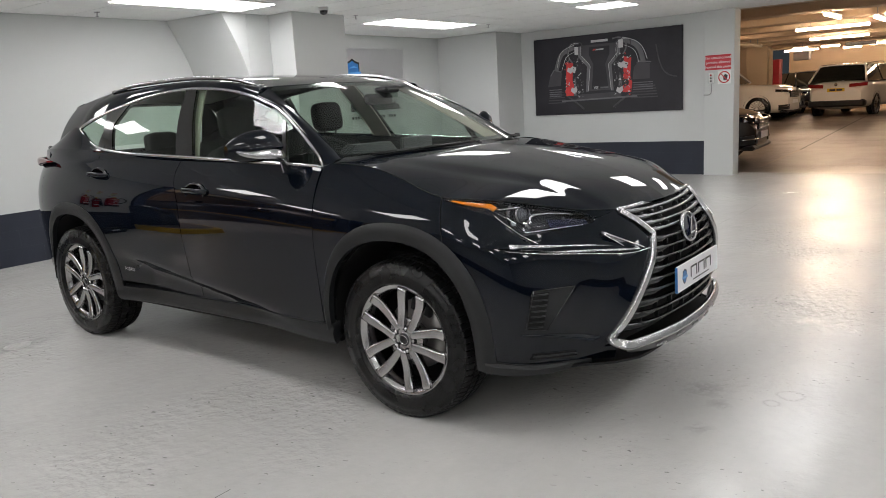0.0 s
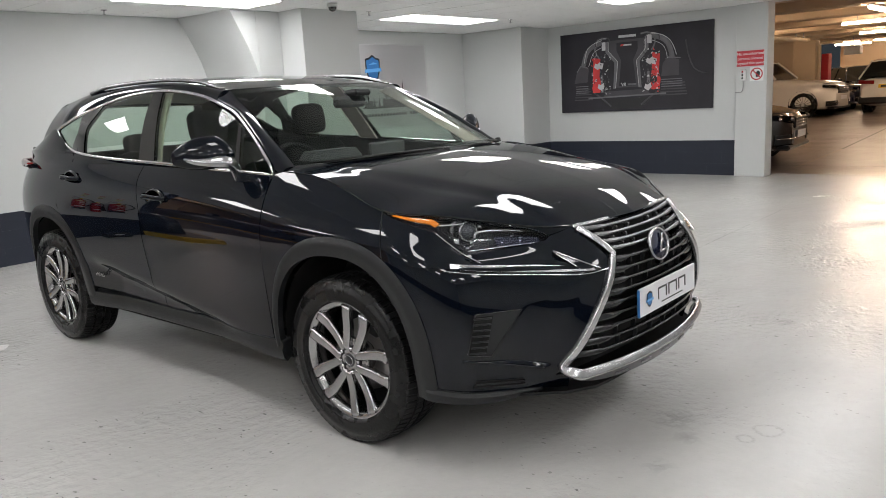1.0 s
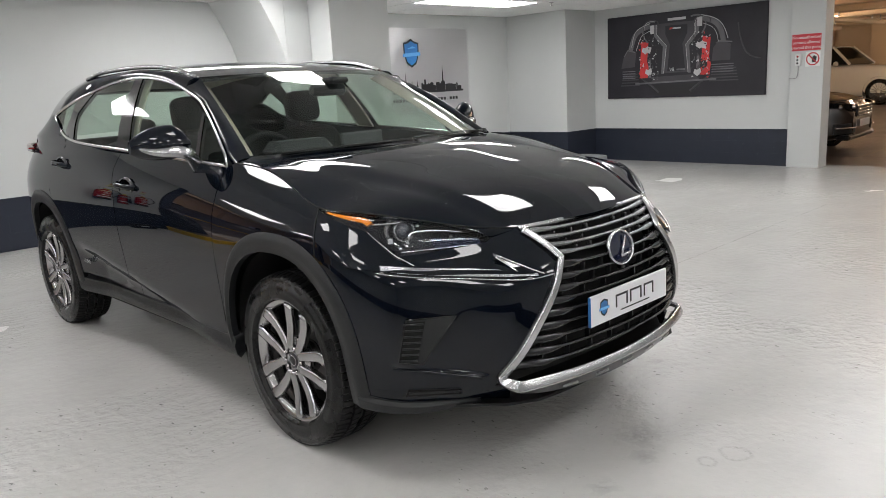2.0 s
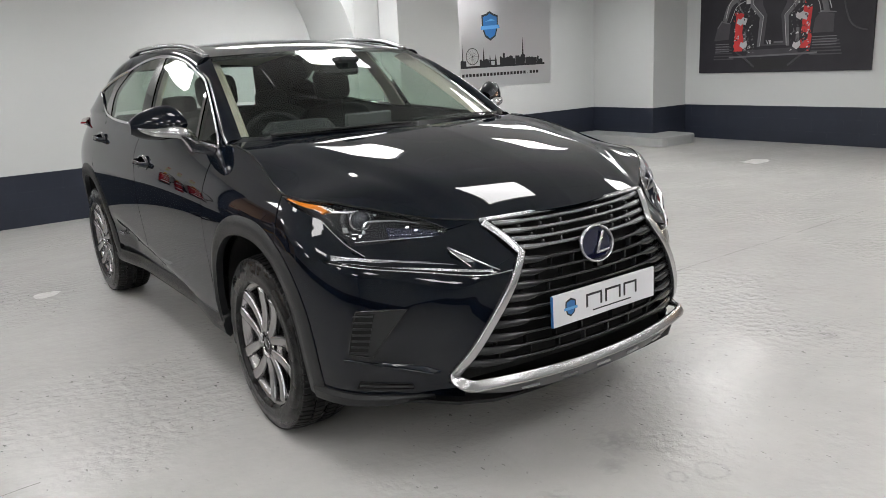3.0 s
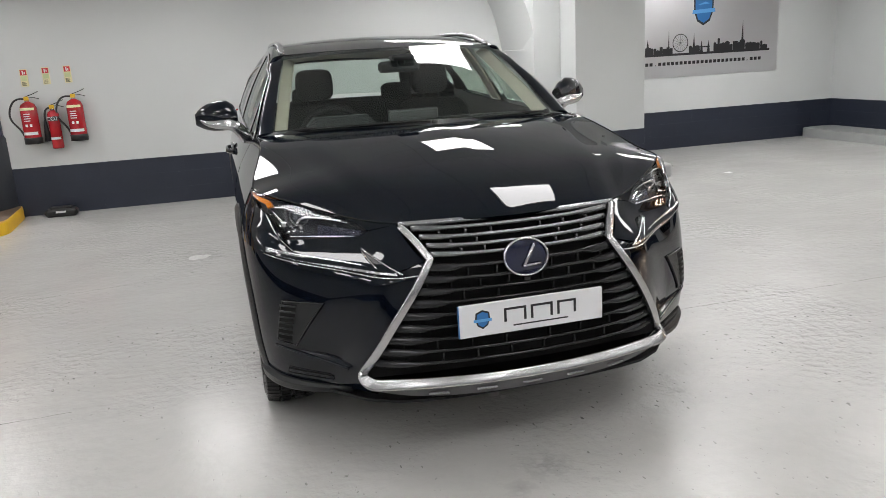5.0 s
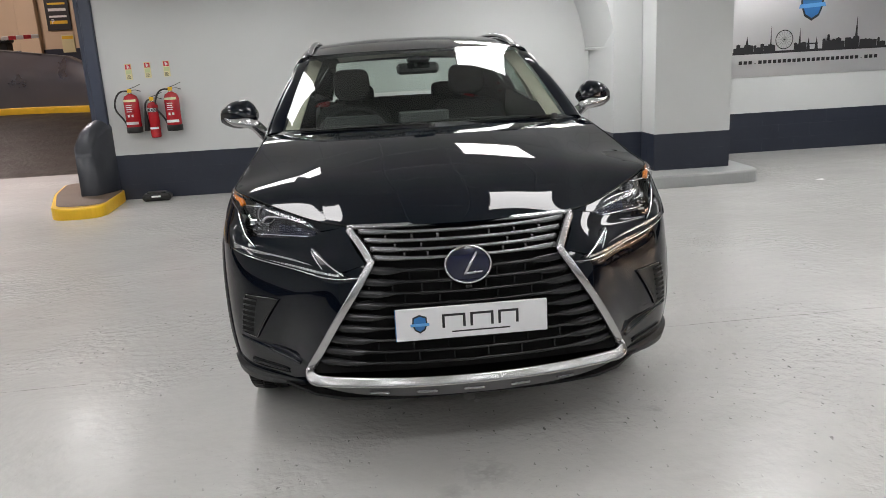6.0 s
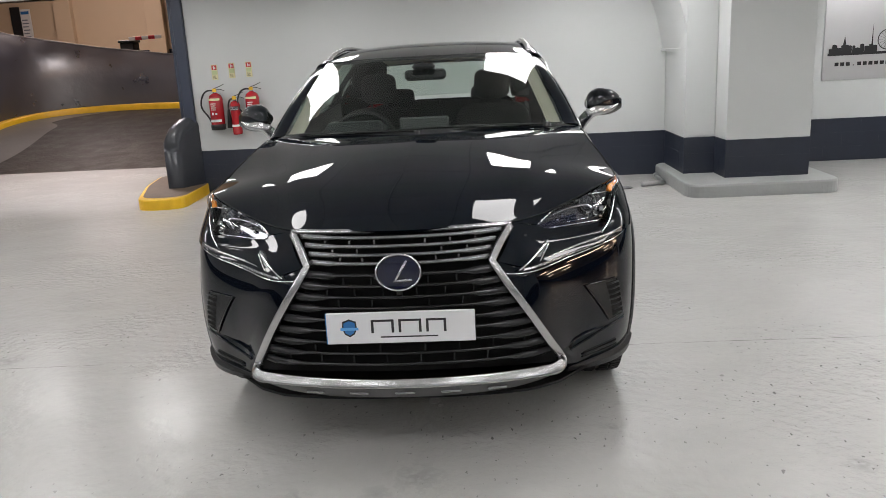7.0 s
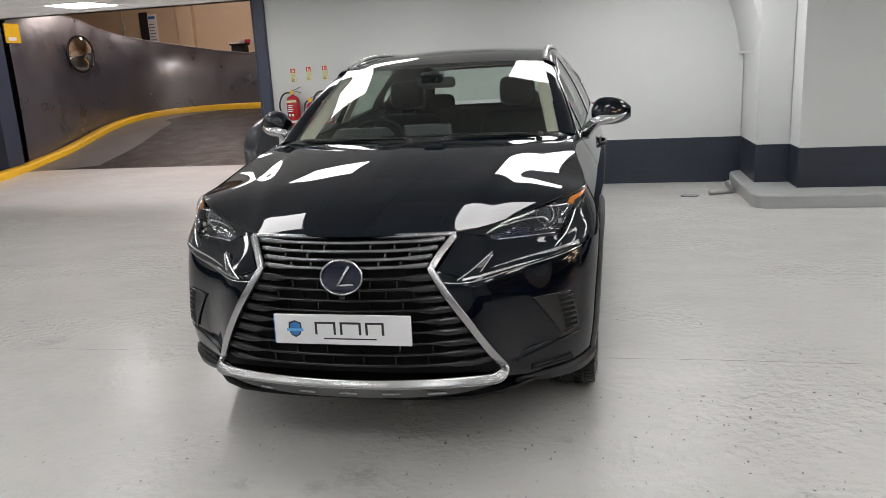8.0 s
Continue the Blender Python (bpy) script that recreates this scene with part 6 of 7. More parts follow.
box("card", -0.16, 0.16, -0.01, 0.005, 0, 0.45, M_CARD, nb2, 0.002)
box("header", -0.14, 0.14, -0.013, -0.01, 0.34, 0.42, M_YELLOW, nb2, 0.001)
yn = thing("notice", "small yellow notice on the black ramp wall", "notice", (-9.58, 9.02, 2.28))
yn.matrix_basis = pose(-9.62, 9.02, 2.28, 0, 0, 78)
box("card", -0.15, 0.15, -0.01, 0.018, 0, 0.34, M_YELLOW, yn, 0.002)
box("print_bar", -0.10, 0.06, -0.013, -0.01, 0.04, 0.10, M_WHITE, yn, 0.001)


# ---------- banner, picture, sign ----------
M_BANNER = mat("brushed_steel_print", (0.68, 0.68, 0.69), 0.33, metal=0.75, vary=0.06, scale=1.2)
bn = thing("banner", "brushed metal wall panel with blue shield and black skyline", "banner", (4.40, 6.197, 0.98))
box("panel", 0, 2.31, -0.012, 0.002, 0, 1.24, M_BANNER, bn, 0.002)


def flat(name, pts, d, mt, parent, face="y"):
    """A thin flat shape cut from sheet, proud of its board."""
    n = len(pts)
    v = [(x, -d, z) for x, z in pts] + [(x, -d + 0.0015, z) for x, z in pts]
    f = [tuple(range(n))] + [(i, i + n, (i + 1) % n + n, (i + 1) % n) for i in range(n)]
    me = link(name, v, f, mt, parent, smooth=False)
    return me


shp = [(0, -0.21), (0.10, -0.15), (0.15, -0.02), (0.155, 0.15), (0.07, 0.17), (0, 0.21), (-0.07, 0.17), (-0.155, 0.15), (-0.15, -0.02), (-0.10, -0.15)]
sx, sz = 1.09, 0.875
flat("shield", [(sx + x, sz + z) for x, z in shp][::-1], 0.0155, M_INK, bn)
flat("shield_face", [(sx + x * 0.84, sz + z * 0.84) for x, z in shp][::-1], 0.0175, M_BLUE, bn)
flat("shield_line", [(sx - 0.09, sz + 0.06), (sx + 0.10, sz + 0.075), (sx + 0.02, sz + 0.10)], 0.0195, M_LIGHTBLUE, bn)
flat("ribbon", [(sx - 0.18, sz - 0.055), (sx + 0.18, sz - 0.035), (sx + 0.17, sz + 0.015), (sx - 0.17, sz - 0.005)][::-1], 0.0215, M_LIGHTBLUE, bn)
random.seed(4)
xk = 0.06
flat("skyline", [(0.05, 0.285), (2.17, 0.285), (2.17, 0.315), (0.05, 0.315)], 0.0145, M_INK, bn)
while xk < 2.10:
    w_ = random.uniform(0.03, 0.09)
    h_ = random.uniform(0.05, 0.10) if not 1.25 < xk < 1.75 else random.uniform(0.08, 0.17)
    if not (0.62 < xk < 0.86 or 1.02 < xk < 1.22):
        flat("skyline", [(xk, 0.31), (xk + w_, 0.31), (xk + w_, 0.31 + h_), (xk + w_ * 0.5, 0.31 + h_ * random.uniform(1.0, 1.15)), (xk, 0.31 + h_)], 0.0150 + 0.0002 * random.random(), M_INK, bn)
    xk += w_ * random.uniform(0.85, 1.1)
for x, h_, w_ in ((0.56, 0.33, 0.012), (0.24, 0.20, 0.035), (0.95, 0.27, 0.022), (1.72, 0.40, 0.026), (1.07, 0.16, 0.025), (1.18, 0.16, 0.025)):
    flat("spire", [(x - w_, 0.31), (x + w_, 0.31), (x + w_ * 0.25, 0.31 + h_ * 0.75), (x, 0.31 + h_), (x - w_ * 0.25, 0.31 + h_ * 0.75)], 0.0156, M_INK, bn)
flat("bridge_deck", [(1.05, 0.375), (1.20, 0.375), (1.20, 0.392), (1.05, 0.392)], 0.0158, M_INK, bn)
tw = np.linspace(0, 2 * np.pi, 40, endpoint=False)
link("wheel_ring", *sweep(np.stack([0.74 + 0.115 * np.cos(tw), -0.0145 + 0 * tw, 0.45 + 0.115 * np.sin(tw)], -1), 0.006, 0.001, (0, -1, 0), True, 6), M_INK, bn)
for a in np.linspace(0, np.pi, 8, endpoint=False):
    c_, s_ = 0.112 * math.cos(a), 0.112 * math.sin(a)
    link("wheel_spoke", *sweep(np.array([(0.74 - c_, -0.0143, 0.45 - s_), (0.74 + c_, -0.0143, 0.45 + s_)]), 0.0015, 0.0008, (0, -1, 0), False, 4), M_INK, bn)
for i in range(29):
    if i in (3, 25):
        box("print_bar", 0.14 + 0.066 * i + 0.016, 0.14 + 0.066 * i + 0.030, -0.0145, -0.012, 0.162, 0.174, M_INK, bn, 0.0006)
    else:
        box("print_bar", 0.14 + 0.066 * i, 0.14 + 0.066 * i + 0.046, -0.0145, -0.012, 0.162, 0.205, M_INK, bn, 0.0006)

# engine picture on the poster wall; x runs along the wall, z up
M_CANVAS = mat("canvas_print", (0.019, 0.0175, 0.024), 0.5, vary=0.75, scale=2.2)
M_PRINTGREY = mat("print_grey", (0.062, 0.058, 0.066), 0.5, vary=0.35, scale=4)
M_PRINTMID = mat("print_mid", (0.14, 0.138, 0.148), 0.5, vary=0.35, scale=8)
M_PRINTLIGHT = mat("print_light", (0.55, 0.55, 0.56), 0.5, vary=0.2, scale=9)
M_PRINTRED = mat("print_red", (0.66, 0.045, 0.045), 0.5, vary=0.2, scale=9)
pc = thing("engine_picture", "large dark canvas picture of a red and grey engine", "picture", (8.498, 4.71, 1.0), -90)
PW, PH = 2.585, 1.27
box("canvas", 0, PW, -0.04, 0.002, 0, PH, M_CANVAS, pc, 0.004)


def ink(name, pts, mt, d=0.0425):
    flat(name, [(u * PW, v_ * PH) for u, v_ in pts], d, mt, pc)


def stroke(name, pts, w_, mt, d=0.043):
    link(name, *sweep(np.array([(u * PW, -d, v_ * PH) for u, v_ in curve(pts)(np.linspace(0, 1, 14))]), w_, 0.001, (0, -1, 0), False, 6), mt, pc)


ink("engine_cover", [(0.385, 0.29), (0.555, 0.29), (0.535, 0.62), (0.60, 0.75), (0.60, 0.87), (0.335, 0.87), (0.335, 0.75), (0.405, 0.62)], M_PRINTGREY)
ink("cover_panel", [(0.415, 0.31), (0.53, 0.31), (0.51, 0.62), (0.54, 0.74), (0.54, 0.84), (0.40, 0.84), (0.40, 0.74), (0.43, 0.62)], M_CANVAS, 0.045)
ink("cover_ridge", [(0.375, 0.28), (0.393, 0.28), (0.41, 0.60), (0.345, 0.74), (0.345, 0.86), (0.325, 0.86), (0.325, 0.73), (0.385, 0.60)], M_PRINTMID, 0.0465)
ink("cover_ridge", [(0.547, 0.28), (0.565, 0.28), (0.553, 0.60), (0.61, 0.73), (0.61, 0.86), (0.59, 0.86), (0.59, 0.74), (0.53, 0.60)], M_PRINTMID, 0.0465)
for u0, v0 in ((0.23, 0.24), (0.625, 0.25)):
    r_ = 1 if u0 < 0.5 else -1
    ink("red_cover", [(u0, v0), (u0 + 0.055, v0), (u0 + 0.062, v0 + 0.12), (u0 + 0.05, v0 + 0.20), (u0 + 0.058, v0 + 0.42), (u0 + 0.01, v0 + 0.44), (u0 + 0.004, v0 + 0.2)], M_PRINTRED, 0.0455)
    ink("white_cap", [(u0 + 0.02 + 0.02 * r_, v0 + 0.31), (u0 + 0.05 + 0.02 * r_, v0 + 0.29), (u0 + 0.06 + 0.02 * r_, v0 + 0.36), (u0 + 0.03 + 0.02 * r_, v0 + 0.38)], M_PRINTLIGHT, 0.0475)
    ink("coil_pack", [(u0 + 0.06 * (r_ > 0) - 0.028 * (r_ < 0), v0 + 0.0), (u0 + 0.06 * (r_ > 0) - 0.005 * (r_ < 0) + 0.018 * (r_ > 0), v0 + 0.0), (u0 + 0.075 * (r_ > 0) - 0.008 * (r_ < 0), v0 + 0.22), (u0 + 0.06 * (r_ > 0) - 0.024 * (r_ < 0), v0 + 0.22)], M_PRINTMID, 0.047)
ink("oil_cap", [(0.645 + 0.022 * math.cos(a), 0.37 + 0.045 * math.sin(a)) for a in np.linspace(0, 2 * np.pi, 16, endpoint=False)], M_INK, 0.0485)
stroke("intake_pipe", [(0.30, 0.86), (0.22, 0.80), (0.18, 0.68), (0.165, 0.58)], 0.045, M_PRINTMID)
stroke("intake_pipe", [(0.62, 0.90), (0.70, 0.84), (0.745, 0.72), (0.76, 0.60)], 0.045, M_PRINTMID)
stroke("hose", [(0.285, 0.66), (0.25, 0.78), (0.29, 0.90), (0.33, 0.90)], 0.014, M_PRINTMID, 0.0485)
stroke("hose", [(0.63, 0.72), (0.65, 0.85), (0.60, 0.93), (0.56, 0.92)], 0.014, M_PRINTMID, 0.0485)
stroke("hose", [(0.84, 0.80), (0.87, 0.55), (0.93, 0.42), (1.0 - 0.03, 0.40)], 0.012, M_PRINTGREY, 0.0435)
ink("air_box", [(0.10, 0.37), (0.195, 0.38), (0.205, 0.55), (0.15, 0.60), (0.12, 0.52)], M_PRINTGREY, 0.0445)
ink("air_box", [(0.69, 0.40), (0.80, 0.40), (0.80, 0.58), (0.73, 0.62), (0.70, 0.55)], M_PRINTGREY, 0.0445)
for i in range(4):
    ink("vent_line", [(0.11, 0.24 + 0.028 * i), (0.20, 0.24 + 0.028 * i), (0.20, 0.25 + 0.028 * i), (0.11, 0.25 + 0.028 * i)], M_PRINTMID, 0.0445)
    ink("vent_line", [(0.69, 0.27 + 0.028 * i), (0.82, 0.27 + 0.028 * i), (0.82, 0.28 + 0.028 * i), (0.69, 0.28 + 0.028 * i)], M_PRINTMID, 0.0445)
ink("front_bar", [(0.30, 0.17), (0.62, 0.19), (0.60, 0.26), (0.33, 0.25)], M_PRINTGREY, 0.0445)
stroke("strut", [(0.24, 0.24), (0.30, 0.16), (0.36, 0.06)], 0.016, M_PRINTGREY, 0.0435)
stroke("strut", [(0.68, 0.24), (0.62, 0.16), (0.56, 0.07)], 0.016, M_PRINTGREY, 0.0435)
for pts, w_ in (([(0.300, 0.885), (0.225, 0.835), (0.185, 0.72), (0.175, 0.62)], 0.005), ([(0.305, 0.80), (0.255, 0.76), (0.222, 0.66), (0.205, 0.57)], 0.004), ([(0.625, 0.925), (0.705, 0.875), (0.765, 0.75), (0.785, 0.64)], 0.006), ([(0.635, 0.83), (0.690, 0.78), (0.722, 0.68), (0.730, 0.61)], 0.004)):
    stroke("pipe_edge", pts, w_, M_PRINTLIGHT, 0.0492)
for pts in ([(0.345, 0.86), (0.345, 0.745), (0.408, 0.61), (0.392, 0.29)], [(0.592, 0.86), (0.592, 0.745), (0.532, 0.61), (0.549, 0.29)]):
    link("cover_edge", *sweep(np.array([(u * PW, -0.0494, v_ * PH) for u, v_ in pts]), 0.005, 0.001, (0, -1, 0), False, 4), M_PRINTLIGHT, pc)
for u0 in (0.272, 0.596):
    stroke("loop_hose", [(u0 - 0.012, 0.66), (u0 - 0.018, 0.82), (u0 + 0.018, 0.915), (u0 + 0.062, 0.915), (u0 + 0.082, 0.83)], 0.010, M_PRINTGREY, 0.0488)
    stroke("loop_shine", [(u0 - 0.008, 0.70), (u0 - 0.012, 0.82), (u0 + 0.020, 0.905), (u0 + 0.060, 0.905)], 0.0025, M_PRINTLIGHT, 0.0496)
for u0, v0, du in ((0.10, 0.15, 0.13), (0.68, 0.17, 0.17)):
    for i in range(5):
        ink("fin", [(u0 + 0.004 * i, v0 + 0.034 * i), (u0 + du - 0.004 * i, v0 + 0.034 * i), (u0 + du - 0.004 * i, v0 + 0.034 * i + 0.014), (u0 + 0.004 * i, v0 + 0.034 * i + 0.014)], M_PRINTGREY, 0.0441)
ink("box_shine", [(0.118, 0.515), (0.146, 0.595), (0.200, 0.565), (0.198, 0.552), (0.148, 0.578), (0.124, 0.51)], M_PRINTMID, 0.0461)
ink("box_shine", [(0.715, 0.60), (0.735, 0.625), (0.81, 0.605), (0.81, 0.592), (0.737, 0.608)], M_PRINTMID, 0.0461)
ink("rail", [(0.20, 0.165), (0.72, 0.185), (0.72, 0.205), (0.20, 0.185)], M_PRINTMID, 0.0447)
ink("shadow_wedge", [(0.36, 0.03), (0.56, 0.04), (0.64, 0.16), (0.28, 0.15)], M_INK, 0.0430)
random.seed(9)
for i in range(210):
    side = random.choice((0.285, 0.285, 0.565, 0.565, 0.225, 0.64))
    u, v_ = side + random.uniform(0, 0.075 if side in (0.285, 0.565) else 0.035), random.uniform(0.20, 0.72)
    a_, b_ = random.uniform(0.003, 0.011), random.uniform(0.006, 0.034)
    k_ = random.uniform(-0.006, 0.006)
    tone = random.choice((M_PRINTLIGHT, M_PRINTMID, M_INK, M_INK, M_PRINTGREY)) if side in (0.285, 0.565) else random.choice((M_PRINTRED, M_INK, M_PRINTLIGHT))
    ink("metal_fleck", [(u, v_), (u + a_, v_ + 0.3 * b_), (u + a_ * 0.8 + k_, v_ + b_), (u + k_, v_ + b_ * 0.7)], tone, 0.0489 + 0.0006 * i / 210)
for u0, v0 in ((0.262, 0.56), (0.285, 0.30), (0.612, 0.58), (0.600, 0.27)):
    ink("foil", [(u0 - 0.018, v0), (u0 + 0.008, v0 - 0.035), (u0 + 0.030, v0 + 0.01), (u0 + 0.024, v0 + 0.06), (u0 + 0.004, v0 + 0.035), (u0 - 0.010, v0 + 0.05)], M_PRINTLIGHT, 0.0497)
ink("badge_bar", [(0.415, 0.895), (0.53, 0.895), (0.53, 0.925), (0.415, 0.925)], M_PRINTLIGHT, 0.048)
ink("badge_bar", [(0.425, 0.795), (0.44, 0.795), (0.45, 0.815), (0.432, 0.815)], M_PRINTRED, 0.048)
ink("badge_bar", [(0.445, 0.795), (0.50, 0.795), (0.50, 0.812), (0.45, 0.812)], M_PRINTLIGHT, 0.048)
ink("reservoir", [(0.30, 0.76), (0.325, 0.76), (0.325, 0.86), (0.30, 0.86)], M_PRINTLIGHT, 0.047)
ink("reservoir", [(0.60, 0.80), (0.63, 0.80), (0.63, 0.90), (0.60, 0.90)], M_PRINTLIGHT, 0.047)
text("print", "V8", 0.075, M_PRINTLIGHT, pc, pose(0.445 * PW, -0.0485, 0.325 * PH, 90))
ink("print_bar", [(0.475, 0.315), (0.53, 0.315), (0.53, 0.335), (0.475, 0.335)], M_PRINTMID, 0.048)

# red sign, no-entry sign and switch on the pillar
sg = thing("warning_sign", "red sign with white lettering on the pillar", "sign", (8.418, 1.577, 1.565), -90)
box("board", -0.188, 0.188, -0.004, 0.002, 0, 0.215, M_SIGNRED, sg, 0.001)
for i, line in enumerate(("No unauthorised", "persons allowed", "beyond this point")):
    text("lettering", line, 0.054, M_WHITE, sg, pose(0, -0.0052, 0.172 - 0.065 * i, 90))
ne = thing("prohibition_sign", "white square sign with red barred circle", "sign", (8.418, 1.485, 1.355), -90)
box("board", -0.095, 0.095, -0.004, 0.002, 0, 0.195, M_WHITE, ne, 0.001)
rt = np.linspace(0, 2 * np.pi, 36, endpoint=False)
link("red_ring", *sweep(np.stack([0.078 * np.cos(rt), -0.005 + 0 * rt, 0.098 + 0.078 * np.sin(rt)], -1), 0.009, 0.001, (0, -1, 0), True, 6), M_SIGNRED, ne)
flat("palm", [(-0.010, 0.055), (0.030, 0.055), (0.045, 0.085), (0.050, 0.125), (0.036, 0.130), (0.024, 0.142), (0.008, 0.138), (-0.002, 0.125), (-0.012, 0.095)], 0.0052, M_INK, ne)
link("red_bar", *sweep(np.array([(-0.055, -0.0065, 0.153), (0.055, -0.0065, 0.043)]), 0.009, 0.001, (0, -1, 0), False, 6), M_SIGNRED, ne)
sw_ = thing("wall_switch", "grey push-button box with a cable on the pillar", "switch", (8.418, 1.665, 1.37), -90)
box("case", -0.036, 0.036, -0.05, 0.002, 0, 0.155, M_WHITEMETAL, sw_, 0.008)
for z in (0.035, 0.078, 0.121):
    link("button", *[([(p[0], -0.05 - p[2], p[1] + z) for p in q] if i == 0 else q) for i, q in enumerate(lathe([(0.013, 0.0), (0.013, 0.006), (0, 0.008)], 14))], M_RED if z > 0.1 else M_HOSE, sw_)
cb = curve([(0.0, -0.02, 0.0), (0.0, -0.02, -0.10), (-0.02, -0.015, -0.155), (-0.10, -0.012, -0.165), (-0.115, -0.010, -0.166)])(np.linspace(0, 1, 18))
link("cable", *sweep(cb, 0.006, 0.006, (0, -1, 0.1), False, 6), M_GREYMETAL, sw_)

# ceiling fittings
dc = thing("dome_camera", "small white dome camera under the tile ceiling", "camera", (2.86, 4.06, CEIL))
link("mount", *lathe([(0, 0), (0.055, 0), (0.055, -0.025), (0.048, -0.035)], 24), M_WHITEMETAL, dc)
link("dome", *lathe([(0.045, -0.035), (0.040, -0.06), (0.022, -0.078), (0, -0.082)], 24), M_GLOSSBLACK, dc, "dark dome glass")
for x, y in ((3.75, 4.42), (6.5, 4.33), (1.0, 5.35), (5.9, 1.1)):
    sk = thing("sprinkler", "small chrome sprinkler head under the ceiling", "sprinkler", (x, y, CEIL), group="ceiling sprinklers")
    link("rose", *lathe([(0, 0), (0.03, 0), (0.028, -0.008)], 16), M_CHROME, sk)
    link("nozzle", *lathe([(0.008, -0.008), (0.008, -0.04), (0.018, -0.045), (0, -0.05)], 12), M_CHROME, sk)

# drain pipe and grate by the pier
dp = thing("floor_pipe", "short grey drain pipe lying by the plinth", "pipe", (0, 0, 0))
link("pipe", *sweep(np.array([(2.26, 5.35, 0.028), (2.25, 4.95, 0.028), (2.0, 4.86, 0.028)]), 0.026, 0.026, (0, 0, 1), False, 12), M_GREYMETAL, dp)
link("elbow", *sweep(np.array([(2.27, 5.44, 0.033), (2.265, 5.32, 0.033)]), 0.031, 0.031, (0, 0, 1), False, 12), M_GREYMETAL, dp)
dg = thing("drain_grate", "small iron floor drain grate", "drain", (1.80, 4.86, 0.0))
link("plate", *lathe([(0.10, 0.0), (0.10, 0.004), (0.085, 0.005), (0, 0.005)], 24), M_RIMDARK, dg)
for i in range(5):
    box("bar", -0.07, 0.07, -0.06 + 0.028 * i, -0.05 + 0.028 * i, 0.0052, 0.009, M_GREYMETAL, dg, 0.001)

# ---------- parking bay ----------
M_JOINTPALE = mat("joint_pale", (0.33, 0.275, 0.22), 0.6, vary=0.4, scale=15)
BZ = 2.62
structure(box("wall_bay_left", 26.5, 26.8, 5.6, 12, 0, 3.2, M_BEIGE, None), "cream painted wall of the parking bay", "wall")
structure(box("wall_bay_end", 32.0, 32.3, -14, 6.0, 0, 3.2, M_BEIGE, None), "cream painted end wall of the parking bay", "wall")
structure(box("wall_bay_back", 8.75, 26.8, 11.8, 12.0, 0, 3.2, M_BEIGE, None), "cream painted wall of the parking bay", "wall")
structure(box("wall_bay_side", 8.75, 35, -14.2, -14, 0, 3.2, M_BEIGE, None), "cream painted side wall of the parking bay", "wall")
structure(box("wall_bay_niche", 26.8, 32.0, 7.4, 7.6, 0, 3.2, M_BEIGE, None), "cream painted wall of a dark niche", "wall")
structure(box("wall_bay_near", 8.76, 9.0, -14, -3.6, 0, 3.2, M_BEIGE, None), "cream painted wall beside the opening", "wall")
structure(box("wall_bay_near", 8.76, 9.0, 1.79, 11.8, 0, 3.2, M_BEIGE, None), "cream painted wall beside the opening", "wall")
structure(box("ceiling_bay", 8.755, 35, -14, 12, BZ + 0.12, BZ + 0.3, M_BEIGE, None), "cream painted concrete ceiling of the parking bay", "ceiling")
for x in (9.6, 12.0, 14.4, 16.8, 19.2, 21.6, 24.0, 26.4, 28.8):
    structure(box("beam", x, x + 0.5, -14, 11.8, BZ - 0.10, BZ + 0.119, M_BEIGE, None, 0.02), "cream painted concrete ceiling beam", "beam")
for y in (5.65, 7.4):
    structure(box("pilaster", 26.2, 26.499, y, y + 0.45, 0, BZ - 0.1, M_BEIGE, None, 0.01), "cream painted pilaster", "pilaster")
M_BAYGREY = mat("bay_grey_paint", (0.10, 0.11, 0.13), 0.5, vary=0.1)
structure(box("wall_bay_grey", 31.7, 31.99, -14, 1.6, 0, 1.75, M_BAYGREY, None), "blue grey low wall at the bay's end", "wall")


def tube_light(x, y, length, turn, z=BZ - 0.16):
    t = thing("tube_light", "long fluorescent tube light under the concrete ceiling", "light", (x, y, z), turn, "tube lights of the parking bay")
    box("body", -length / 2, length / 2, -0.05, 0.05, 0.03, 0.058, M_WHITEMETAL, t)
    link("tube", *lathe([(0, -length / 2), (0.032, -length / 2), (0.032, length / 2), (0, length / 2)], 12, "x"), M_TUBE, t, "glowing warm white tube")
    for dx in (-length * 0.3, length * 0.3):
        box("hanger", dx - 0.01, dx + 0.01, -0.01, 0.01, 0.058, 0.16 + 0.12, M_GREYMETAL, t, 0.002)
    return t


# the last tube is an added one, hidden from view, to brighten the left wall
for x, y, l_, tn in ((16.2, 1.5, 1.5, 90), (21.3, 2.25, 1.5, 90), (12.7, 0.85, 1.3, 0), (14.7, 0.35, 1.3, 0), (13.0, -2.4, 1.5, 90), (17.5, -1.5, 1.5, 90), (12.2, 4.6, 1.5, 90), (27.5, 3.6, 0.6, 90), (27.5, 4.6, 0.5, 90), (18.0, 5.2, 1.5, 90), (24.0, -2.0, 1.5, 90), (29.5, 0.5, 1.5, 90), (29.5, 5.0, 1.2, 90), (28.6, 2.2, 0.6, 90), (30.6, 3.4, 0.6, 90), (30.6, 1.2, 0.6, 90), (22.6, 8.6, 1.5, 90)):
    tube_light(x, y, l_, tn)
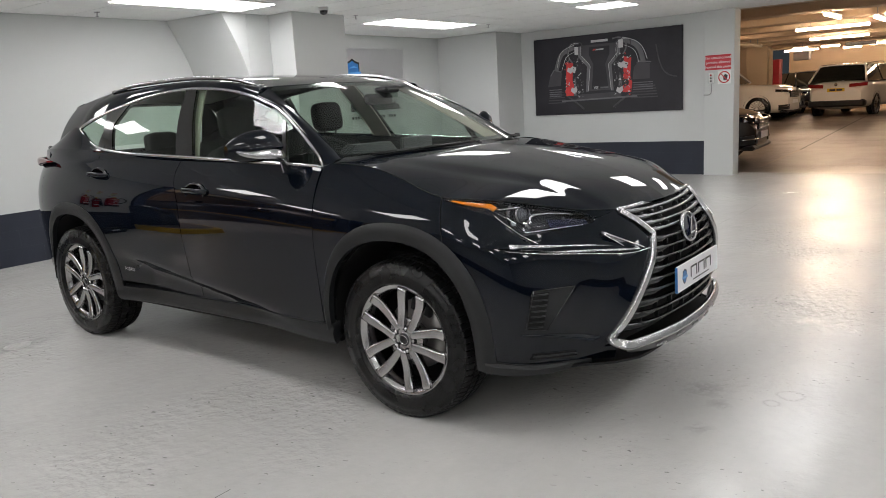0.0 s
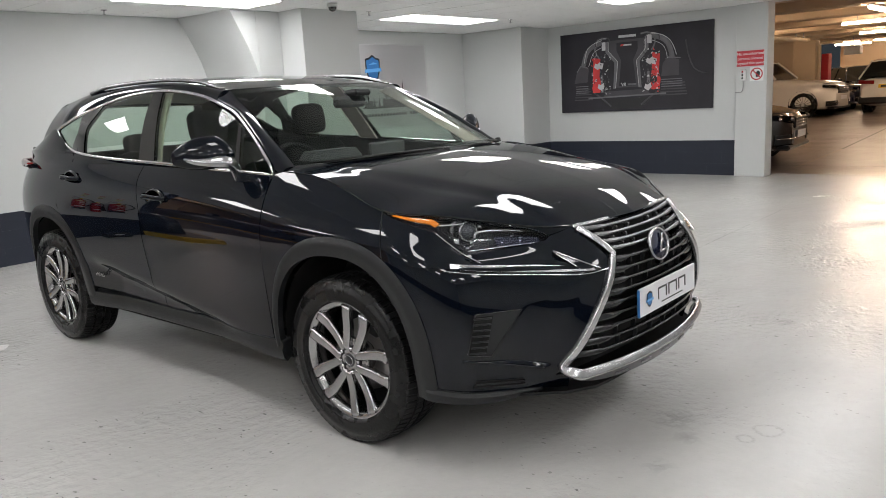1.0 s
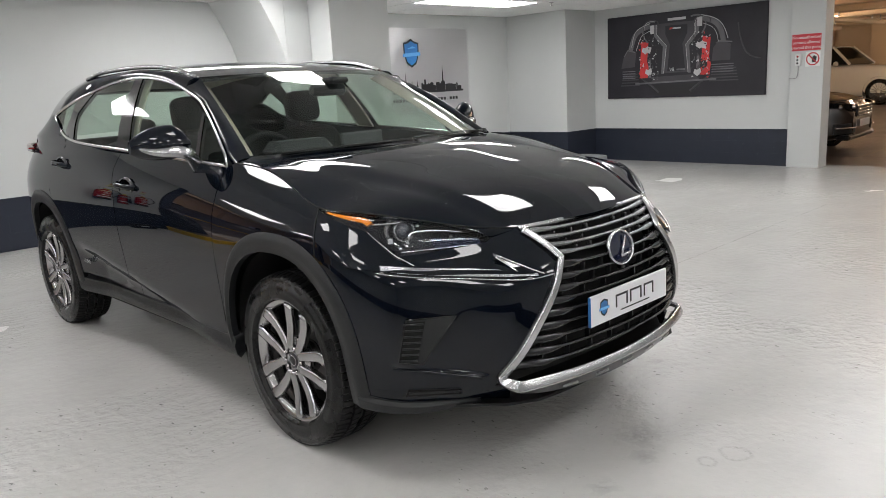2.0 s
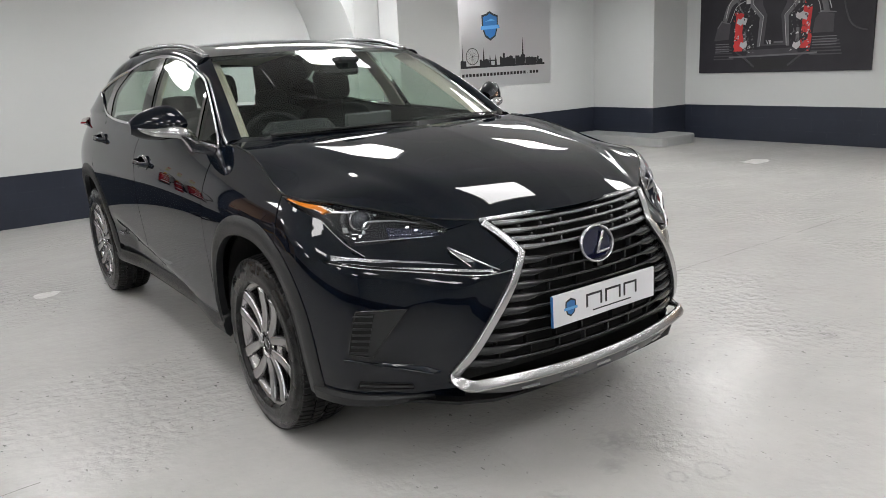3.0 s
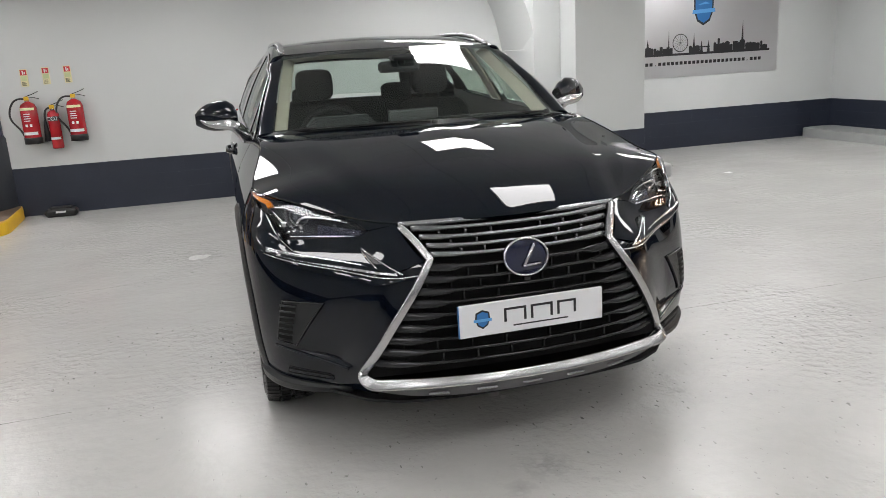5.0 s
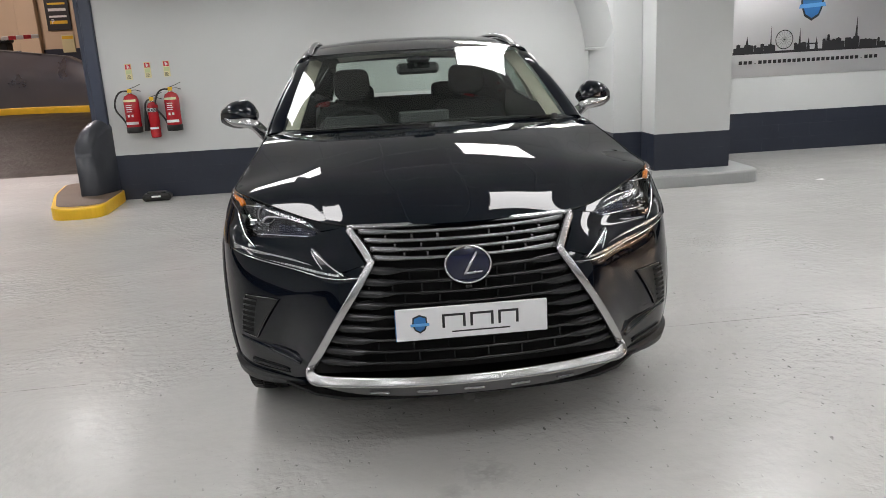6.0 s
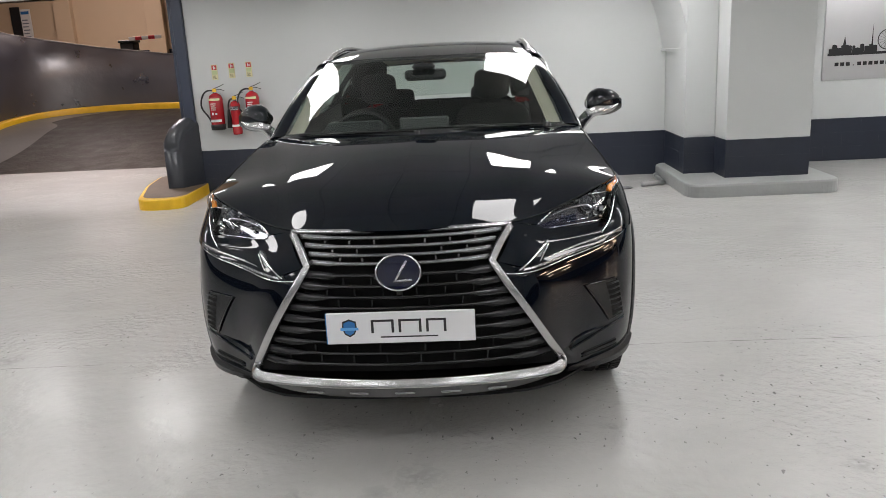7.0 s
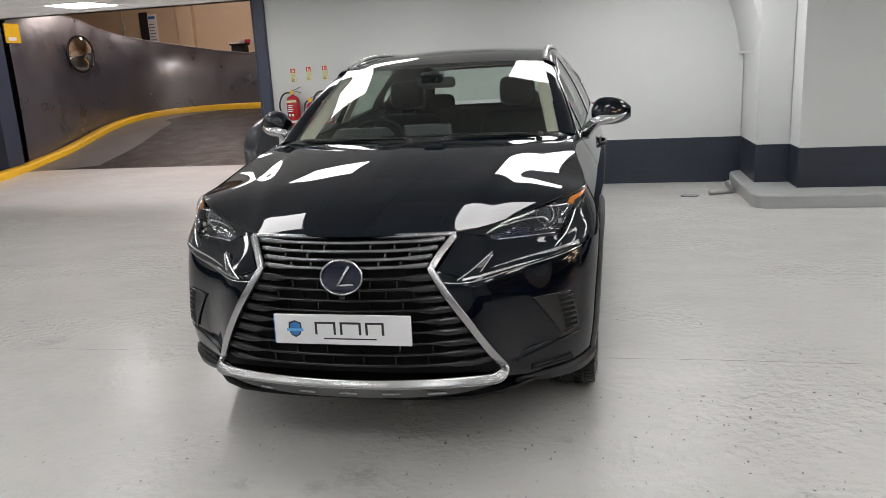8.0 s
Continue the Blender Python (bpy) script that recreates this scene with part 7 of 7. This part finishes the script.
for i, (y, z, r_) in enumerate(((4.1, 2.36, 0.05), (4.3, 2.42, 0.035), (5.2, 2.30, 0.06))):
    pp = thing("ceiling_pipe", "cream painted pipe run under the bay ceiling", "pipe", (0, 0, 0), group="bay pipes")
    link("pipe", *sweep(np.array([(9.1, y, z), (20.4, y, z)]), r_, r_, (0, 0, 1), False, 10), M_BEIGE, pp)
    for x in (11, 14, 17, 20):
        box("hanger", x - 0.012, x + 0.012, y - 0.012, y + 0.012, z, BZ + 0.12, M_GREYMETAL, pp, 0.002)
structure(box("pillar", 24.5, 25.0, 4.97, 5.66, 0, BZ - 0.1, M_BEIGE, None, 0.015), "cream painted square pillar of the parking bay", "pillar")
vp = thing("drain_pipe", "upright cream painted pipe beside the bay pillar", "pipe", (24.6, 4.88, 0.122))
link("pipe", *sweep(np.array([(0, 0, 0), (0, 0, 2.2), (0.0, 0.12, 2.32)]), 0.06, 0.06, (1, 0, 0), False, 10), M_BEIGE, vp)
cj = structure(new("bay_joints"), "pale worn joint lines in the bay floor", "joint")
for a_, b_, mt_, w_ in (((9.6, 1.28), (12.6, 1.31), M_JOINTPALE, 0.014), ((12.6, 1.31), (24.0, 1.80), M_JOINT, 0.02), ((9.9, 2.2), (9.95, -2.0), M_JOINT, 0.012), ((9.75, 0.55), (10.25, -0.05), M_JOINTPALE, 0.012)):
    ln_ = np.linspace(np.array(a_), np.array(b_), 24)
    dr_ = (np.array(b_) - np.array(a_)) / math.dist(a_, b_)
    nn_ = np.array((-dr_[1], dr_[0])) * w_
    zz_ = [float(np.interp(p[0], (10.5, 22.0), (0.0, 0.12))) + 0.006 for p in ln_]
    link("joint", [(*(p - nn_), z) for p, z in zip(ln_, zz_)] + [(*(p + nn_), z) for p, z in zip(ln_, zz_)], [(i, i + 1, 25 + i, 24 + i) for i in range(23)], mt_, cj, smooth=False)
for y0_, z0_, w_, h_ in ((4.2, 2.0, 0.5, 0.3), (2.4, 2.35, 0.9, 0.12)):
    db = thing("cable_tray", "grey metal box with cables under the bay ceiling", "tray", (26.0, y0_, z0_))
    box("tray", -0.2, 0.2, -w_ / 2, w_ / 2, 0, h_, M_GREYMETAL, db, 0.02)
    box("hanger", -0.01, 0.01, -0.01, 0.01, h_, BZ + 0.12 - z0_, M_GREYMETAL, db, 0.002)
rb = thing("red_cabinet", "tall red metal cabinet in the niche", "cabinet", (25.5, 5.00 - 0.12, 0.122))
box("body", -0.2, 0.2, -0.11, 0.11, 0.0, 1.95, M_SIGNRED, rb, 0.01)
box("door", -0.215, -0.2, -0.095, 0.095, 0.03, 1.91, M_SIGNRED, rb, 0.004)


def far_car(label, at, turn, paint, L, W, H, belt, nose_z, wr, cabin, rear_lamps=False, plate_mat=None):
    """A parked car seen from a distance; its nose points to -y before it is turned."""
    c = thing("parked_car", label, "car", at, turn, "cars in the parking bay")
    ys = np.linspace(-L / 2, L / 2, 34)
    t = (ys + L / 2) / L
    c0, c1, c2, c3 = cabin
    zt = np.interp(t, (0, 0.03, 0.10, c0, 0.5, 0.93, 0.985, 1.0), (nose_z * 0.72, nose_z * 0.90, nose_z, belt, belt + 0.02, belt + 0.03, belt - 0.06, belt * 0.8))
    hw = W / 2 * np.interp(t, (0, 0.02, 0.06, 0.14, 0.86, 0.95, 0.985, 1.0), (0.62, 0.80, 0.92, 1.0, 1.0, 0.95, 0.88, 0.80))
    zb = np.interp(t, (0, 0.05, 0.95, 1.0), (0.30, 0.22, 0.22, 0.34))
    rows = []
    for y, w_, z1, z0 in zip(ys, hw, zt, zb):
        row = []
        for a in np.linspace(-np.pi / 2, 1.5 * np.pi, 33):
            ca, sa = math.cos(a), math.sin(a)
            p = 0.42
            row.append((w_ * math.copysign(abs(ca) ** p, ca), y, (z0 + z1) / 2 + (z1 - z0) / 2 * math.copysign(abs(sa) ** p, sa)))
        rows.append(row)
    sheet("body", np.array(rows), paint, c, centre=(0, 0, 0.6), thick=0)
    for k in (0, -1):
        link("bumper_face", rows[k][:-1], [tuple(range(32))], paint, c)
    # cabin
    low = [(-1, -L / 2 + L * c0), (1, -L / 2 + L * c0), (1, -L / 2 + L * c3), (-1, -L / 2 + L * c3)]
    yl0, yl1, yt0, yt1 = -L / 2 + L * c0, -L / 2 + L * c3, -L / 2 + L * c1, -L / 2 + L * c2
    wl, wt = W / 2 * 0.93, W / 2 * 0.72
    q = np.array
    quads = {"windscreen": ((-wl, yl0, belt), (wl, yl0, belt), (wt, yt0, H - 0.06), (-wt, yt0, H - 0.06)),
             "rear_window": ((wl * 0.92, yl1, belt + 0.05), (-wl * 0.92, yl1, belt + 0.05), (-wt, yt1, H - 0.08), (wt, yt1, H - 0.08)),
             "side_window": ((wl, yl0, belt), (wl, yl1, belt), (wt, yt1, H - 0.06), (wt, yt0, H - 0.06)),
             "side_window_": ((-wl, yl1, belt), (-wl, yl0, belt), (-wt, yt0, H - 0.06), (-wt, yt1, H - 0.06))}
    for nm, pts in quads.items():
        link(nm.rstrip("_"), pts, [(0, 1, 2, 3)], M_FARGLASS, c, smooth=False)
    for sx_ in (-1, 1):
        for (ya, yb2) in ((yl0, yt0), (yl1, yt1)):
            link("pillar", *sweep(q([(sx_ * wl, ya, belt), (sx_ * wt, yb2, H - 0.05)]), 0.045, 0.03, (sx_, 0, 0.3), False, 6), paint, c)
        ym = (yl0 + yl1) / 2
        link("pillar", *sweep(q([(sx_ * (wl + 0.004), ym, belt), (sx_ * (wt + 0.004), ym, H - 0.05)]), 0.05, 0.012, (sx_, 0, 0.3), False, 6), M_GLOSSBLACK, c)
        mo = link("door_mirror", *lathe([(0, -0.09), (0.05, -0.08), (0.075, 0), (0.05, 0.08), (0, 0.09)], 14, "x"), paint, c)
        mo.location = (sx_ * (W / 2 + 0.06), yl0 + 0.35, belt + 0.03)
        for yw in (-L / 2 + 0.172 * L, -L / 2 + 0.79 * L):
            wh = new("wheel")
            wh.parent = c
            wh.matrix_basis = pose(sx_ * (W / 2 - 0.105), yw, wr, 0, 0, 0 if sx_ > 0 else 180)
            link("tyre", *lathe([(wr * 0.68, -0.11), (wr * 0.92, -0.11), (wr, -0.085), (wr, 0.085), (wr * 0.92, 0.112), (wr * 0.68, 0.112)], 32, "x"), M_TYRE, wh)
            link("rim", *lathe([(wr * 0.69, 0.112), (wr * 0.66, 0.105), (wr * 0.60, 0.06), (0.0, 0.05)], 32, "x"), M_RIMDARK, wh)
            for i in range(16):
                a = 2 * math.pi * i / 16
                link("spoke", *sweep(q([(0.085, 0.05 * math.cos(a), 0.05 * math.sin(a)), (0.10, wr * 0.66 * math.cos(a), wr * 0.66 * math.sin(a))]), 0.010, 0.012, (1, 0, 0), False, 6), M_RIM, wh)
            # dark ring draws the shade between tyre and arch
            link("arch_shadow_gap", *lathe([(wr * 1.0, 0.06), (wr * 1.12, 0.09), (wr * 1.14, 0.108)], 32, "x"), M_CLAD, wh)
    rr = []
    for y in np.linspace(yt0 - 0.02, yt1 + 0.05, 9):
        rr.append([(x * (wt + 0.01), y, H - 0.065 + 0.065 * (1 - abs(x) ** 3) * (1 if yt0 < y < yt1 else 0.5)) for x in np.linspace(-1, 1, 13)])
    sheet("roof", np.array(rr), paint, c, centre=(0, 0, 0.5), thick=0.03)
    front, back = -L / 2, L / 2
    if not rear_lamps:
        for sx_ in (-1, 1):
            lp_ = np.array([[(sx_ * (W / 2) * (0.50 + 0.46 * u), front + 0.015 + 0.30 * u ** 2, nose_z * 0.83 + 0.04 * u - 0.075 * w_) for w_ in np.linspace(0, 1, 4)] for u in np.linspace(0, 1, 9)])
            lamp_ = sheet("headlamp", lp_ - np.array((0, 0.03, 0)), M_GLOSSBLACK, c, centre=(0, 0.5, 0.6), thick=0.02)
            for u in (0.3, 0.72):
                p_ = np.array((sx_ * (W / 2) * (0.50 + 0.46 * u), front - 0.02 + 0.30 * u ** 2, nose_z * 0.83 - 0.03))
                link("lamp_unit", *moved(lathe([(0, 0.035), (0.030, 0.02), (0.036, 0.0)], 14), pose(*p_, 90, 0, 30 * sx_ * u)), M_REFL, lamp_)
            iv = np.array([[(sx_ * (W / 2) * (0.50 + 0.40 * u), front - 0.012 + 0.20 * u ** 2, 0.50 - 0.15 * w_ - 0.02 * u) for w_ in np.linspace(0, 1, 4)] for u in np.linspace(0, 1, 7)])
            sheet("air_intake", iv, M_CLAD, c, centre=(0, 0.5, 0.5), thick=0.03)
            rail = np.array([(sx_ * (W / 2) * (0.50 + 0.40 * u), front - 0.03 + 0.20 * u ** 2, 0.425) for u in np.linspace(0, 1, 7)])
            link("intake_bar", *sweep(rail, 0.012, 0.008, (0, -1, 0.2), False, 6), M_SATIN, c)
        grille_ = box("grille", -W * 0.23, W * 0.23, front - 0.02, front + 0.06, nose_z * 0.62, nose_z * 0.82, M_SLATLO, c, 0.02)
        for i in range(4):
            z_ = nose_z * (0.645 + 0.05 * i)
            box("grille_bar", -W * 0.21, W * 0.21, front - 0.032, front - 0.018, z_, z_ + 0.012, M_SATIN, grille_, 0.003)
        hl2 = np.array([(x_, front + 0.02 + 0.30 * (abs(x_) / (W / 2)) ** 2, nose_z * 0.90) for x_ in np.linspace(-W * 0.46, W * 0.46, 15)])
        link("hood_edge", *sweep(hl2, 0.006, 0.010, (0, -1, 0.4), False, 6), M_CLAD, c)
        box("number_plate", -0.26, 0.26, front - 0.035, front - 0.02, nose_z * 0.46, nose_z * 0.46 + 0.11, plate_mat or M_PLATE, c, 0.003)
        box("chin", -W * 0.40, W * 0.40, front - 0.01, front + 0.2, 0.24, 0.32, M_CLAD, c, 0.03)
    else:
        for sx_ in (-1, 1):
            lp_ = np.array([[(sx_ * (W / 2) * (0.42 + 0.54 * u), back + 0.012 - 0.14 * u ** 3, belt - 0.07 + 0.03 * u - 0.11 * w_) for w_ in np.linspace(0, 1, 4)] for u in np.linspace(0, 1, 9)])
            sheet("tail_lamp", lp_, M_REDLENS, c, centre=(0, 0, 0.9), thick=0.02)
        box("number_plate", -0.26, 0.26, back + 0.004, back + 0.022, belt - 0.30, belt - 0.19, plate_mat or M_PLATE, c, 0.003)
        for i in range(2):
            box("plate_bar", -0.20 + 0.21 * i, -0.02 + 0.21 * i, back + 0.022, back + 0.024, belt - 0.275, belt - 0.215, M_INK, c, 0.0005)
        box("rear_bumper", -W * 0.46, W * 0.46, back - 0.25, back + 0.03, 0.30, 0.52, M_CLAD, c, 0.05)
        link("badge", *[([(p[0], back + 0.02 + p[2], p[1] + belt - 0.08) for p in qq] if i == 0 else qq) for i, qq in enumerate(lathe([(0.05, 0), (0.05, 0.008), (0, 0.01)], 18))], M_CHROME, c)
        link("tailgate_glass", [(-wl * 0.86, back - 0.10, belt + 0.06), (wl * 0.86, back - 0.10, belt + 0.06), (wt * 0.95, back - 0.42, H - 0.09), (-wt * 0.95, back - 0.42, H - 0.09)], [(0, 1, 2, 3)], M_FARGLASS, c, smooth=False)
        for sx_ in (-1, 1):
            link("roof_rail", *sweep(q([(sx_ * wt, yt0 + 0.2, H - 0.03), (sx_ * wt, 0, H + 0.02), (sx_ * wt, yt1 - 0.2, H - 0.03)]), 0.018, 0.014, (0, 0, 1), False, 8), M_SATIN, c)
    return c


M_FARGLASS = mat("dark_car_glass", (0.012, 0.014, 0.014), 0.05, vary=0.05)
M_CARWHITE = mat("white_car_paint", (0.84, 0.81, 0.76), 0.12, vary=0.03, coat=0.6)
M_CARBROWN = mat("dark_brown_car_paint", (0.030, 0.024, 0.022), 0.10, vary=0.1, coat=0.6)
M_CARBLUE = mat("blue_car_paint", (0.012, 0.018, 0.09), 0.10, vary=0.1, coat=0.6)
M_CARGREY = mat("grey_car_paint", (0.05, 0.05, 0.055), 0.12, vary=0.1, coat=0.6)
zb_ = lambda x, y: float(np.interp(x, (10.5, 22.0), (0.0, 0.12)))
far_car("white luxury SUV with dark multi-spoke wheels in the bay", (23.4, 6.22, zb_(23.4, 6)), -4, M_CARWHITE, 4.85, 1.98, 1.78, 1.20, 1.12, 0.385, (0.35, 0.47, 0.86, 0.96))
far_car("dark brown saloon with chrome grille behind the pillar", (10.4, 3.80, zb_(10.4, 3)), 4, M_CARBROWN, 4.65, 1.82, 1.45, 1.0, 0.92, 0.33, (0.28, 0.44, 0.74, 0.88))
M_CARPLATE = mat("plate_yellow", (0.70, 0.46, 0.03), 0.35, vary=0.05)
far_car("white SUV seen from behind with yellow number plate", (26.3, 2.45, zb_(25.5, 2.6)), 82, M_CARWHITE, 4.5, 1.85, 1.66, 1.08, 1.0, 0.35, (0.26, 0.40, 0.88, 0.985), True, M_CARPLATE)
far_car("dark blue saloon parked beyond the white SUV", (26.3, 6.4, zb_(24, 5.8)), -20, M_CARBLUE, 4.5, 1.80, 1.42, 0.95, 0.85, 0.33, (0.28, 0.44, 0.74, 0.88))
far_car("dark grey hatchback at the end of the bay", (29.3, 4.6, zb_(29, 4.5)), -60, M_CARGREY, 4.3, 1.80, 1.55, 1.0, 0.9, 0.33, (0.28, 0.42, 0.80, 0.95))
